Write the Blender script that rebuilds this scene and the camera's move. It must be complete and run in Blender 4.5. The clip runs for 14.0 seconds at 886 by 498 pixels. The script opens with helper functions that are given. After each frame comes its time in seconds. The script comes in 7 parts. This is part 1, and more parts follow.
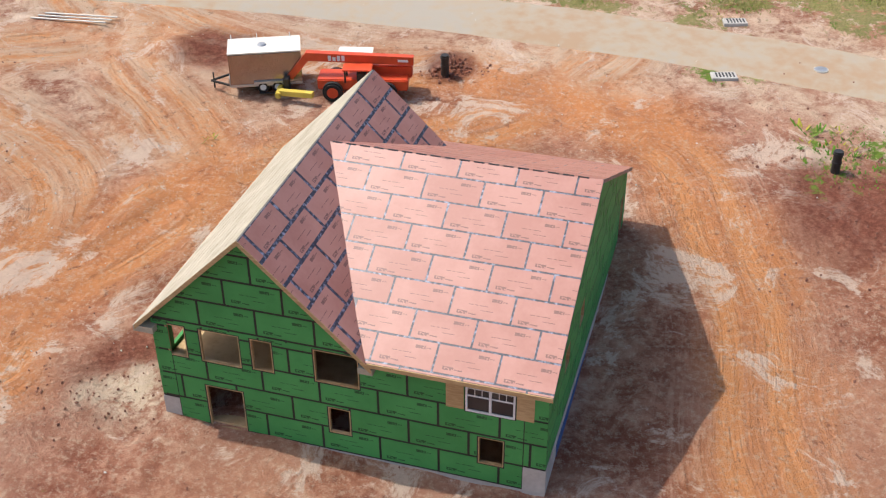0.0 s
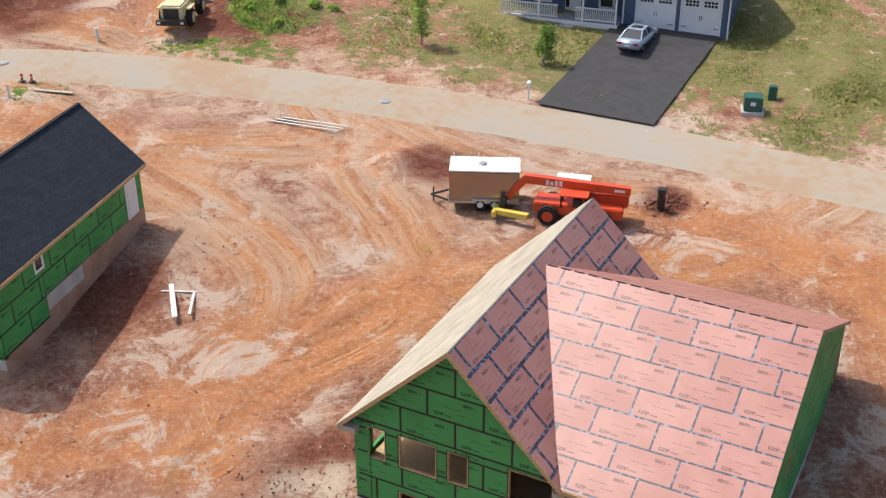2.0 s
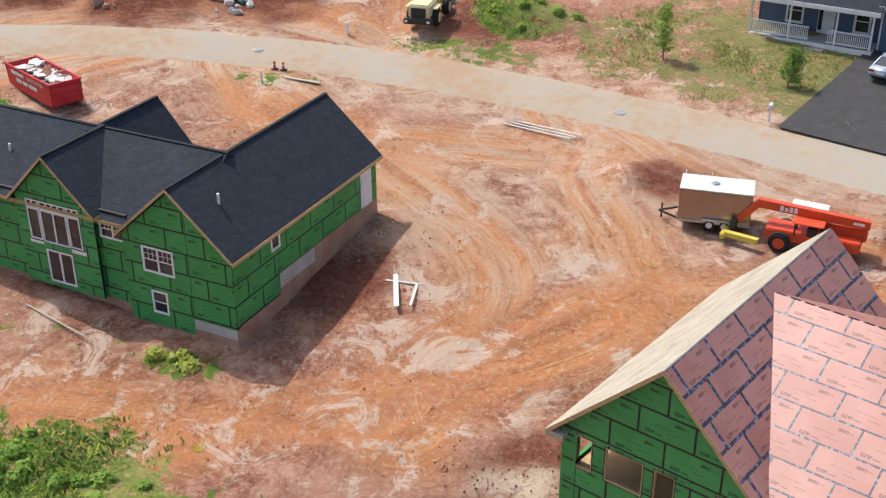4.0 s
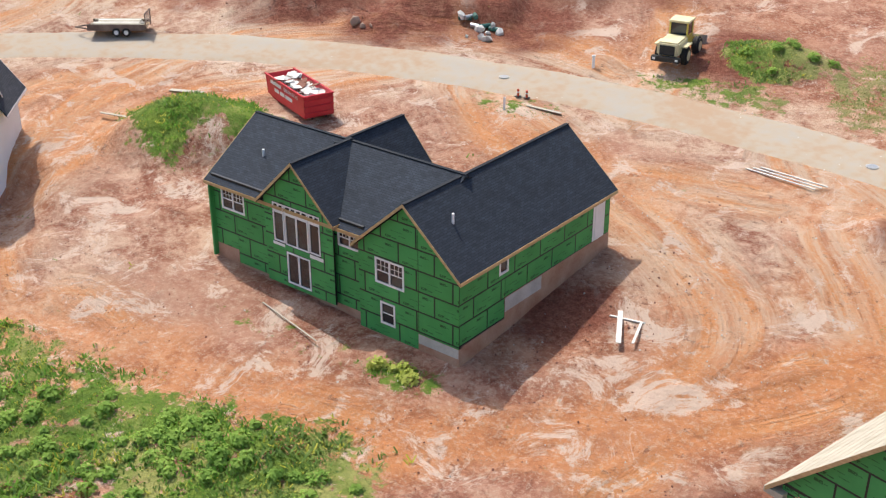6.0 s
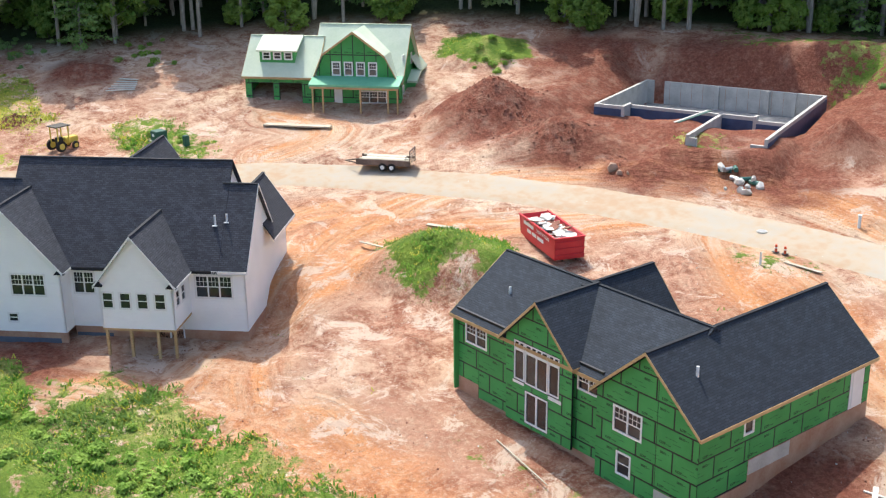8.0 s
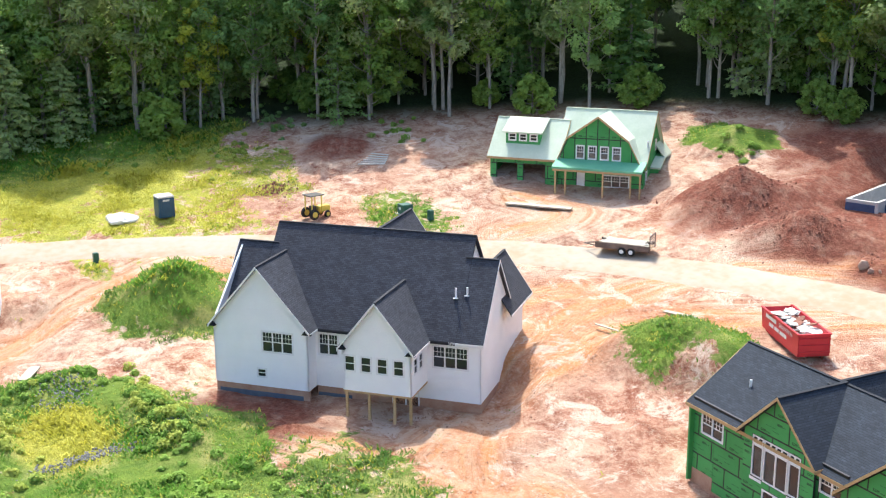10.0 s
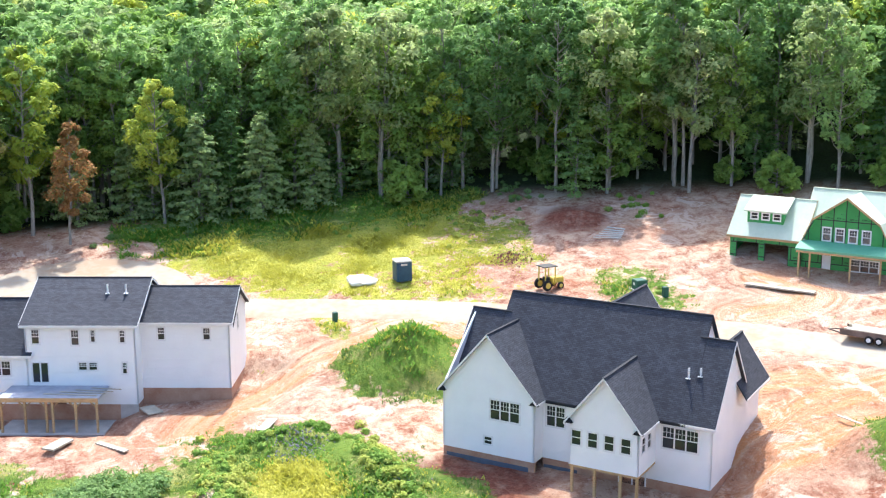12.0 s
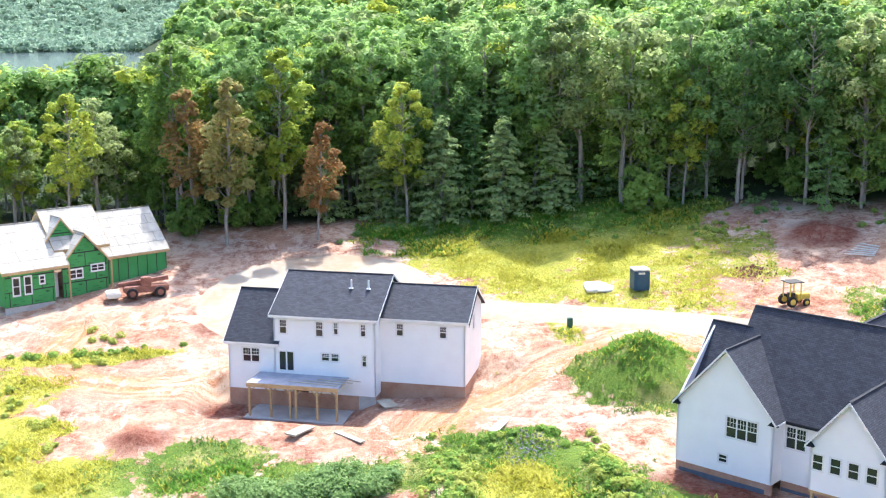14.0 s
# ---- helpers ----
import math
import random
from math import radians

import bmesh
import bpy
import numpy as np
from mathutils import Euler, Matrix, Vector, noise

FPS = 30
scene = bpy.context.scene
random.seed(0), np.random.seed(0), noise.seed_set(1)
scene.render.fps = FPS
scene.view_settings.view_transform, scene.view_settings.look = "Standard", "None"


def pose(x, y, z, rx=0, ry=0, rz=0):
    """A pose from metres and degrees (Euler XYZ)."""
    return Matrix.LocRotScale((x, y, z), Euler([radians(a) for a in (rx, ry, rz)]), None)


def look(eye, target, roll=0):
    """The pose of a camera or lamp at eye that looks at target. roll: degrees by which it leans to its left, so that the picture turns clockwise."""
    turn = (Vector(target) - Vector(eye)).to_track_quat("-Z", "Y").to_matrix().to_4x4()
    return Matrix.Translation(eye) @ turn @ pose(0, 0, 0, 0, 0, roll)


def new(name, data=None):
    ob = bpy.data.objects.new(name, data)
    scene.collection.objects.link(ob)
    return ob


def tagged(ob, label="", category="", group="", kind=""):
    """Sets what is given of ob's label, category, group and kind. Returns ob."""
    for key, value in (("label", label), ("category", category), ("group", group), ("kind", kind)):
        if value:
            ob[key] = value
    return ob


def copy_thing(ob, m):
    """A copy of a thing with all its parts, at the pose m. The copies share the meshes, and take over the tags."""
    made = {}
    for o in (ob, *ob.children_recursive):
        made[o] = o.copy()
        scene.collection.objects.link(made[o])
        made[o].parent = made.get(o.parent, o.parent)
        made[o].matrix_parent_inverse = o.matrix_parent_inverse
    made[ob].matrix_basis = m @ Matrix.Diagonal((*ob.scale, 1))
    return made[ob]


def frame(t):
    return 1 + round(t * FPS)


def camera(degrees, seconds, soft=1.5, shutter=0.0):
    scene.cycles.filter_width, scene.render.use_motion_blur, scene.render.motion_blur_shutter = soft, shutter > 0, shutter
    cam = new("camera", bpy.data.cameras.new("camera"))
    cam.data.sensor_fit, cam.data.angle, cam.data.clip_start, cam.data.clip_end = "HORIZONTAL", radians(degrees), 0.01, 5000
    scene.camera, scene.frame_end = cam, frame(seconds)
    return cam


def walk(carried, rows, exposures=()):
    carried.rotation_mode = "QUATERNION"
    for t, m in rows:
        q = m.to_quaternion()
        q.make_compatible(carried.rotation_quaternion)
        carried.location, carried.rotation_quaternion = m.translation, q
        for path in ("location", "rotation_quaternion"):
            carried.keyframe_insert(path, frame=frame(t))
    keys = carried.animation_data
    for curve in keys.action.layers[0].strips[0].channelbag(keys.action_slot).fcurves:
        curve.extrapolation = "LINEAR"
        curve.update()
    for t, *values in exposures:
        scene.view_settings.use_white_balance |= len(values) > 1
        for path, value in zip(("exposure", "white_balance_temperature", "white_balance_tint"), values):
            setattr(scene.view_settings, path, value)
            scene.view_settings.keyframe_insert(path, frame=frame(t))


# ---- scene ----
cam = camera(41.46, 14.0, 1.2)
# seconds, x, y, z, yaw, pitch, roll
ROWS = [
    (0.0, -0.00, 0.00, 33.00, 0.00, -34.15, -0.45),
    (0.5, -0.26, -0.10, 33.06, 2.69, -32.58, -0.27),
    (1.0, -0.52, -0.18, 33.13, 5.34, -31.11, -0.15),
    (1.5, -0.74, -0.25, 33.21, 8.07, -29.61, -0.14),
    (2.0, -0.90, -0.34, 33.27, 10.71, -28.20, -0.09),
    (2.5, -1.02, -0.42, 33.33, 13.71, -27.86, -0.16),
    (3.0, -1.10, -0.48, 33.37, 16.70, -27.95, -0.23),
    (5.5, -1.46, -1.02, 33.20, 31.52, -26.74, 0.05),
    (6.0, -1.52, -0.96, 33.19, 34.72, -26.19, -0.11),
    (6.5, -1.56, -0.90, 33.14, 38.09, -24.31, -0.26),
    (7.0, -1.56, -0.81, 33.06, 41.40, -22.44, -0.42),
    (7.5, -1.55, -0.70, 32.97, 44.48, -20.77, -0.59),
    (8.0, -1.55, -0.59, 32.86, 47.74, -19.02, -0.67),
    (10.5, -1.48, -1.76, 32.79, 62.08, -13.86, -0.22),
    (11.0, -1.49, -1.75, 32.78, 65.05, -12.99, -0.18),
    (11.5, -1.51, -1.73, 32.77, 67.86, -12.17, -0.13),
    (12.0, -1.57, -1.76, 32.77, 70.87, -11.27, -0.16),
    (12.5, -1.62, -1.85, 32.76, 73.84, -10.94, -0.12),
    (13.0, -1.65, -1.93, 32.76, 76.62, -10.94, -0.04),
    (13.5, -1.67, -1.94, 32.78, 79.60, -10.98, -0.03),
    (14.0, -1.70, -1.90, 32.82, 82.60, -11.03, -0.04),
]
walk(cam, [(t, pose(x, y, z, 90 + pitch, 0, yaw) @ pose(0, 0, 0, 0, 0, roll)) for t, x, y, z, yaw, pitch, roll in ROWS],
     [(0.0, 0.24, 6150, 11), (3.2, 0.22, 6100, 12), (5.5, 0.38, 6050, 11), (6.8, 0.52, 6050, 10), (8.2, 0.84, 6000, 8), (10.5, 1.15, 5800, 9), (12.0, 1.3, 5650, 10), (14.0, 1.42, 5600, 12)])

# ---------------------------------------------------------------- world and sun
SUN_AZ, SUN_EL = radians(-69), radians(56.5)      # azimuth from +y towards +x
sun_dir = Vector((math.sin(SUN_AZ) * math.cos(SUN_EL), math.cos(SUN_AZ) * math.cos(SUN_EL), math.sin(SUN_EL)))
world = bpy.data.worlds.new("sky")
scene.world = world
world.use_nodes = True
wn = world.node_tree
sky = wn.nodes.new("ShaderNodeTexSky")
sky.sky_type, sky.sun_disc, sky.sun_elevation, sky.sun_rotation = "NISHITA", False, SUN_EL, SUN_AZ
sky.air_density, sky.dust_density, sky.ozone_density = 1.0, 4.0, 0.6
wn.links.new(sky.outputs[0], wn.nodes["Background"].inputs[0])
wn.nodes["Background"].inputs[1].default_value = 0.15
lamp = bpy.data.lights.new("sun", "SUN")
lamp.energy, lamp.angle, lamp.color = 3.1, radians(0.6), (1.0, 0.92, 0.79)
sun = new("sun", lamp)
sun.matrix_world = look(sun_dir * 200, (0, 0, 0))


# ---------------------------------------------------------------- materials
def material(name, colours, scale=1.0, rough=0.85, metal=0.0, bump=0.0, bump_scale=8.0, stretch=(1, 1, 1), detail=6.0, fine=0.35, vary=0.0):
    """A surface of two or three tones mixed by noise at two scales, with fine relief."""
    m = bpy.data.materials.new(name)
    m.use_nodes = True
    nt = m.node_tree
    n, l = nt.nodes, nt.links
    b = n["Principled BSDF"]
    b.inputs["Roughness"].default_value, b.inputs["Metallic"].default_value = rough, metal
    co, mp = n.new("ShaderNodeTexCoord"), n.new("ShaderNodeMapping")
    mp.inputs["Scale"].default_value = stretch
    l.new(co.outputs["Object"], mp.inputs[0])
    a, c = n.new("ShaderNodeTexNoise"), n.new("ShaderNodeTexNoise")
    a.inputs["Scale"].default_value, a.inputs["Detail"].default_value = scale, detail
    c.inputs["Scale"].default_value, c.inputs["Detail"].default_value = scale * 9, 4
    mix = n.new("ShaderNodeMath")
    mix.operation = "MULTIPLY_ADD"
    l.new(c.outputs[0], mix.inputs[0])
    mix.inputs[1].default_value = fine
    sub = n.new("ShaderNodeMath")
    sub.operation = "SUBTRACT"
    l.new(a.outputs[0], sub.inputs[0])
    sub.inputs[1].default_value = fine / 2
    l.new(sub.outputs[0], mix.inputs[2])
    last = mix.outputs[0]
    if vary:
        oi = n.new("ShaderNodeObjectInfo")
        v = n.new("ShaderNodeMath")
        v.operation = "MULTIPLY_ADD"
        l.new(oi.outputs["Random"], v.inputs[0])
        v.inputs[1].default_value = vary
        s2 = n.new("ShaderNodeMath")
        s2.operation = "SUBTRACT"
        l.new(last, s2.inputs[0])
        s2.inputs[1].default_value = vary / 2
        l.new(s2.outputs[0], v.inputs[2])
        last = v.outputs[0]
    ramp = n.new("ShaderNodeValToRGB")
    e = ramp.color_ramp.elements
    for k, col in enumerate(colours):
        p = 0.3 + 0.4 * k / max(1, len(colours) - 1)
        el = e[k] if k < 2 else e.new(p)
        el.position, el.color = p, (*col, 1)
    if len(colours) == 1:
        e[1].color = (*colours[0], 1)
    l.new(last, ramp.inputs[0])
    l.new(ramp.outputs[0], b.inputs["Base Color"])
    if bump:
        t = n.new("ShaderNodeTexNoise")
        t.inputs["Scale"].default_value, t.inputs["Detail"].default_value = bump_scale, 5
        l.new(mp.outputs[0], t.inputs[0])
        bp = n.new("ShaderNodeBump")
        bp.inputs["Strength"].default_value, bp.inputs["Distance"].default_value = 1.0, bump
        l.new(t.outputs[0], bp.inputs["Height"])
        l.new(bp.outputs[0], b.inputs["Normal"])
    l.new(mp.outputs[0], a.inputs[0])
    l.new(mp.outputs[0], c.inputs[0])
    return m


def glass(name, tint=(0.02, 0.025, 0.03), rough=0.06):
    m = bpy.data.materials.new(name)
    m.use_nodes = True
    b = m.node_tree.nodes["Principled BSDF"]
    b.inputs["Base Color"].default_value = (*tint, 1)
    b.inputs["Roughness"].default_value = rough
    b.inputs["Specular IOR Level"].default_value = 0.6
    return m


GREEN = material("green sheathing", [(0.050, 0.270, 0.066), (0.070, 0.340, 0.090)], 0.6, 0.7, fine=0.2, vary=0.25)
GREEN_ROOF = material("pale green roof sheathing", [(0.50, 0.58, 0.43), (0.62, 0.68, 0.53)], 0.5, 0.7, vary=0.2)
PORCH_GREEN = material("mid green roof sheathing", [(0.12, 0.38, 0.22), (0.18, 0.47, 0.28)], 0.5, 0.7, vary=0.2)
TAPE = material("black tape", [(0.008, 0.010, 0.012), (0.016, 0.018, 0.022)], 3, 0.5)
RED_PANEL = material("red roof sheathing", [(0.39, 0.160, 0.118), (0.47, 0.225, 0.175)], 0.7, 0.46, fine=0.25, vary=0.3)
ROOF_TAPE = material("dark seam tape", [(0.006, 0.009, 0.022), (0.018, 0.024, 0.05), (0.28, 0.31, 0.42)], 6, 0.42)
PRINT = material("dark print", [(0.02, 0.025, 0.02)], 2, 0.8)
PRINT_RED = material("brown print", [(0.25, 0.11, 0.10)], 2, 0.8)
UNDERLAY = material("pale underlay", [(0.36, 0.32, 0.24), (0.50, 0.455, 0.36)], 0.8, 0.8, stretch=(1, 1, 1), bump=0.01)
LUMBER = material("raw lumber", [(0.42, 0.27, 0.12), (0.58, 0.41, 0.21)], 2, 0.7, stretch=(1, 1, 6), vary=0.3)
CONCRETE = material("concrete", [(0.40, 0.38, 0.35), (0.55, 0.53, 0.49)], 0.8, 0.9, bump=0.01)
CLAY_STAIN = material("clay stained concrete", [(0.36, 0.18, 0.11), (0.46, 0.30, 0.21)], 0.8, 0.9, bump=0.01)


def add_print(m, ink, strength):
    """Maker's print on a panel: two short dark bars and a fine line, by the panel's own coordinates."""
    n, l = m.node_tree.nodes, m.node_tree.links
    uv, sp = n.new("ShaderNodeUVMap"), n.new("ShaderNodeSeparateXYZ")
    l.new(uv.outputs[0], sp.inputs[0])

    def op(kind, a, b):
        x = n.new("ShaderNodeMath")
        x.operation = kind
        for k, v in enumerate((a, b)):
            if isinstance(v, float):
                x.inputs[k].default_value = v
            else:
                l.new(v, x.inputs[k])
        return x.outputs[0]
    total = None
    for u0, u1, w0, w1 in ((0.30, 0.72, 0.16, 0.31), (0.76, 1.06, 0.18, 0.24), (1.55, 1.95, 0.84, 0.98), (1.99, 2.2, 0.87, 0.92), (0.7, 1.5, 0.60, 0.63), (1.2, 1.7, 0.40, 0.43)):
        r = op("MULTIPLY", op("MULTIPLY", op("GREATER_THAN", sp.outputs[0], u0), op("LESS_THAN", sp.outputs[0], u1)), op("MULTIPLY", op("GREATER_THAN", sp.outputs[1], w0), op("LESS_THAN", sp.outputs[1], w1)))
        total = r if total is None else op("MAXIMUM", total, r)
    t = n.new("ShaderNodeTexNoise")
    t.inputs["Scale"].default_value = 14
    l.new(uv.outputs[0], t.inputs[0])
    f = op("MULTIPLY", total, op("MULTIPLY", op("GREATER_THAN", t.outputs[0], 0.42), strength))
    mx = n.new("ShaderNodeMix")
    mx.data_type = "RGBA"
    b = n["Principled BSDF"]
    l.new(f, mx.inputs[0])
    l.new(b.inputs["Base Color"].links[0].from_socket, mx.inputs[6])
    mx.inputs[7].default_value = (*ink, 1)
    l.new(mx.outputs[2], b.inputs["Base Color"])


add_print(GREEN, (0.012, 0.045, 0.018), 0.8)
RED_PANEL.node_tree.nodes["Principled BSDF"].inputs["Specular IOR Level"].default_value = 0.8
ROOF_TAPE.node_tree.nodes["Principled BSDF"].inputs["Specular IOR Level"].default_value = 1.0
add_print(RED_PANEL, (0.09, 0.035, 0.03), 0.7)
SHINGLE = None
WHITE_SIDING = None
WHITE = material("white vinyl", [(0.74, 0.74, 0.74), (0.82, 0.82, 0.82)], 1.5, 0.45, fine=0.1)
DARK_VOID = material("dark interior", [(0.03, 0.02, 0.015), (0.05, 0.035, 0.03)], 1, 0.9)
PANE = glass("window glass")
ASPHALT = material("fresh asphalt", [(0.035, 0.034, 0.034), (0.055, 0.054, 0.053)], 1.2, 0.85, bump=0.006, bump_scale=30)


# ---------------------------------------------------------------- mesh helpers
def part(name, bm, mat, parent=None, label="", smooth=False):
    """Links a bmesh as one mesh object, under a thing or a part."""
    me = bpy.data.meshes.new(name)
    bmesh.ops.recalc_face_normals(bm, faces=bm.faces)
    bm.to_mesh(me)
    bm.free()
    for m in (mat if isinstance(mat, (list, tuple)) else [mat]):
        me.materials.append(m)
    if smooth:
        me.shade_smooth()
    ob = new(name, me)
    ob.parent = parent
    return tagged(ob, label)


def thing(name, m, label, category, group="", kind=""):
    ob = new(name)
    ob.matrix_world = m
    ob.empty_display_size = 0.2
    return tagged(ob, label, category, group, kind)


def box(bm, x0, x1, y0, y1, z0, z1, mi=0):
    v = [bm.verts.new((x, y, z)) for z in (z0, z1) for x, y in ((x0, y0), (x1, y0), (x1, y1), (x0, y1))]
    for f in ((3, 2, 1, 0), (4, 5, 6, 7), (0, 1, 5, 4), (1, 2, 6, 5), (2, 3, 7, 6), (3, 0, 4, 7)):
        bm.faces.new([v[i] for i in f]).material_index = mi
    return v


def boxes(*rows):
    bm = bmesh.new()
    for r in rows:
        box(bm, *r)
    return bm


def prism(bm, poly, vec, mi=0):
    """Extrudes a polygon of 3D points by a vector."""
    a = [bm.verts.new(p) for p in poly]
    b = [bm.verts.new(Vector(p) + Vector(vec)) for p in poly]
    n = len(a)
    bm.faces.new(a).material_index = mi
    bm.faces.new(b[::-1]).material_index = mi
    for i in range(n):
        bm.faces.new((a[i], a[(i + 1) % n], b[(i + 1) % n], b[i])).material_index = mi


def beam(bm, a, b, w, h=None, mi=0, up=(0, 0, 1)):
    """A square bar from a to b."""
    a, b = Vector(a), Vector(b)
    d = (b - a).normalized()
    u = Vector(up) if abs(d.dot(Vector(up))) < 0.95 else Vector((1, 0, 0))
    s = d.cross(u).normalized()
    t = s.cross(d)
    h = h or w
    q = [a + s * i * w / 2 + t * j * h / 2 for i, j in ((-1, -1), (1, -1), (1, 1), (-1, 1))]
    prism(bm, q, b - a, mi)


def tube(bm, a, b, r, r2=None, n=12, caps=True, mi=0):
    a, b = Vector(a), Vector(b)
    d = (b - a).normalized()
    s = d.orthogonal().normalized()
    t = d.cross(s)
    r2 = r if r2 is None else r2
    A = [bm.verts.new(a + (s * math.cos(k) + t * math.sin(k)) * r) for k in (2 * math.pi * i / n for i in range(n))]
    B = [bm.verts.new(b + (s * math.cos(k) + t * math.sin(k)) * r2) for k in (2 * math.pi * i / n for i in range(n))]
    for i in range(n):
        bm.faces.new((A[i], A[(i + 1) % n], B[(i + 1) % n], B[i])).material_index = mi
    if caps:
        bm.faces.new(A[::-1]).material_index = mi
        bm.faces.new(B).material_index = mi


def clip(poly, a, b):
    """Keeps the part of a 2D polygon to the left of a -> b."""
    out = []
    side = lambda p: (b[0] - a[0]) * (p[1] - a[1]) - (b[1] - a[1]) * (p[0] - a[0])
    for i, p in enumerate(poly):
        q = poly[(i + 1) % len(poly)]
        sp, sq = side(p), side(q)
        if sp >= -1e-9:
            out.append(p)
        if (sp > 1e-9 and sq < -1e-9) or (sp < -1e-9 and sq > 1e-9):
            k = sp / (sp - sq)
            out.append((p[0] + (q[0] - p[0]) * k, p[1] + (q[1] - p[1]) * k))
    return out


def area(poly):
    return abs(sum(p[0] * q[1] - q[0] * p[1] for p, q in zip(poly, poly[1:] + poly[:1]))) / 2


def weld(bm):
    """Joins neighbouring cells into one body."""
    bmesh.ops.remove_doubles(bm, verts=bm.verts, dist=1e-4)


def cells(outline, holes, frame_box=None):
    """Cuts a convex outline into cells along the edges of its openings, leaving the openings out."""
    us, ws = [p[0] for p in outline], [p[1] for p in outline]
    x0, y0, x1, y1 = frame_box or (min(us), min(ws), max(us), max(ws))
    live = [h for h in holes if h[0] < x1 and h[2] > x0 and h[1] < y1 and h[3] > y0]
    gx = sorted({x0, x1, *[v for h in live for v in (h[0], h[2]) if x0 < v < x1]})
    gy = sorted({y0, y1, *[v for h in live for v in (h[1], h[3]) if y0 < v < y1]})
    for a, c in zip(gx, gx[1:]):
        for b, d in zip(gy, gy[1:]):
            if any(h[0] < (a + c) / 2 < h[2] and h[1] < (b + d) / 2 < h[3] for h in live):
                continue
            poly = [(a, b), (c, b), (c, d), (a, d)]
            for p, q in zip(outline, outline[1:] + outline[:1]):
                poly = clip(poly, p, q) if poly else poly
            if len(poly) > 2 and area(poly) > 1e-4:
                yield poly


def wall(name, outline, holes, m, mat, parent, thick=0.14, label=""):
    """An upright wall with openings through it. outline: convex polygon (u, w), anticlockwise; m turns (u, 0, w) with y outward negative."""
    bm = bmesh.new()
    for poly in cells(outline, holes):
        prism(bm, [m @ Vector((u, 0, w)) for u, w in poly], m.to_3x3() @ Vector((0, thick, 0)))
    weld(bm)
    return part(name, bm, mat, parent, label)


def islands(bm):
    """The separate pieces of a mesh, each as a mesh of its own."""
    bm.verts.ensure_lookup_table()
    bm.verts.index_update()
    group = {}
    count = 0
    for v in bm.verts:
        if v.index in group:
            continue
        stack = [v]
        while stack:
            q = stack.pop()
            if q.index in group:
                continue
            group[q.index] = count
            stack += [e.other_vert(q) for e in q.link_edges]
        count += 1
    if count < 2:
        return [bm]
    out = []
    for k in range(count):
        c = bm.copy()
        bmesh.ops.delete(c, geom=[v for v in c.verts if group[v.index] != k], context="VERTS")
        out.append(c)
    bm.free()
    return out


def panels(outline, holes, m, mats, parent, start=(0.0, 0.0), size=(2.44, 1.22), gap=0.1, proud=0.012, name="panel", stagger=1.22, marks=True):
    """Sheathing panels, each a piece of its own, with taped joints between them."""
    us = [p[0] for p in outline]
    ws = [p[1] for p in outline]
    k = 0
    w = start[1]
    rng = random.Random(len(parent.name) + int(abs(outline[1][0]) * 100))
    while w > min(ws):
        w -= size[1]
        k += 1
    while w < max(ws):
        u = start[0] + (stagger if k % 2 else 0)
        while u > min(us):
            u -= size[0]
        while u < max(us):
            g = gap / 2
            bm = bmesh.new()
            got = 0
            for poly in cells(outline, [(h[0] - g, h[1] - g, h[2] + g, h[3] + g) for h in holes], (u + g, w + g, u + size[0] - g, w + size[1] - g)):
                got += area(poly)
                prism(bm, [m @ Vector((x, -proud, y)) for x, y in poly], m.to_3x3() @ Vector((0, proud, 0)))
            weld(bm)
            if got > 0.05:
                uv = bm.loops.layers.uv.new("UVMap")
                inv = m.inverted()
                ju, jw = rng.uniform(-0.08, 0.08), rng.uniform(-0.05, 0.05)
                for f in bm.faces:
                    for lp in f.loops:
                        q = inv @ lp.vert.co
                        lp[uv].uv = (q.x - u + ju, q.z - w + jw)
                for piece in islands(bm):
                    part(name, piece, mats[0], parent)
            else:
                bm.free()
            u += size[0]
        w += size[1]
        k += 1


def slab(name, pts, mat, parent, thick=0.2, label=""):
    """A roof slab from its upper corner points, thickened downwards."""
    bm = bmesh.new()
    prism(bm, [Vector(p) for p in pts], (0, 0, -thick))
    return part(name, bm, mat, parent, label)


def face_m(u0, v0, w0, turn):
    """Wall frame at (u0, v0, w0) of a house, turned about z: x along the wall, -y outward."""
    return pose(u0, v0, w0, 0, 0, turn)


# ---------------------------------------------------------------- ground
GC = (-3.040, 1.910, 6.085, 3.215, -0.925, 3.890, -1.660, -0.937, -3.133)


def site(x, y):
    x, y = x / 100, y / 100
    return GC[0] + GC[1] * x + GC[2] * y + GC[3] * x * x + GC[4] * x * y + GC[5] * y * y + GC[6] * x**3 + GC[7] * x * x * y + GC[8] * x * y * y


def smooth(a, b, t):
    t = np.clip((t - a) / (b - a), 0, 1)
    return t * t * (3 - 2 * t)


def land(x, y):
    """Height of the lie of the land."""
    x, y = np.asarray(x, float), np.asarray(y, float)
    xc, yc = np.clip(x, -150, 45), np.clip(y, -45, 110)
    z = site(xc, yc)
    r = np.hypot(x, y)
    out = np.hypot(x - xc, y - yc)
    az = np.degrees(np.arctan2(-x, y))                 # turn to the left from +y
    lake = smooth(94, 97.5, az) * (1 - smooth(150, 170, az))
    rise = 0.034 * np.clip(out, 0, 700) * (1 - lake) - smooth(120, 420, out) * (z + 14) * lake
    hill = smooth(1500, 3600, r) * 190 * (1 - lake) + smooth(1650, 3300, r) * 190 * lake
    return z + rise + hill


def ground_z(x, y):
    return float(land(x, y) + dents(x, y))


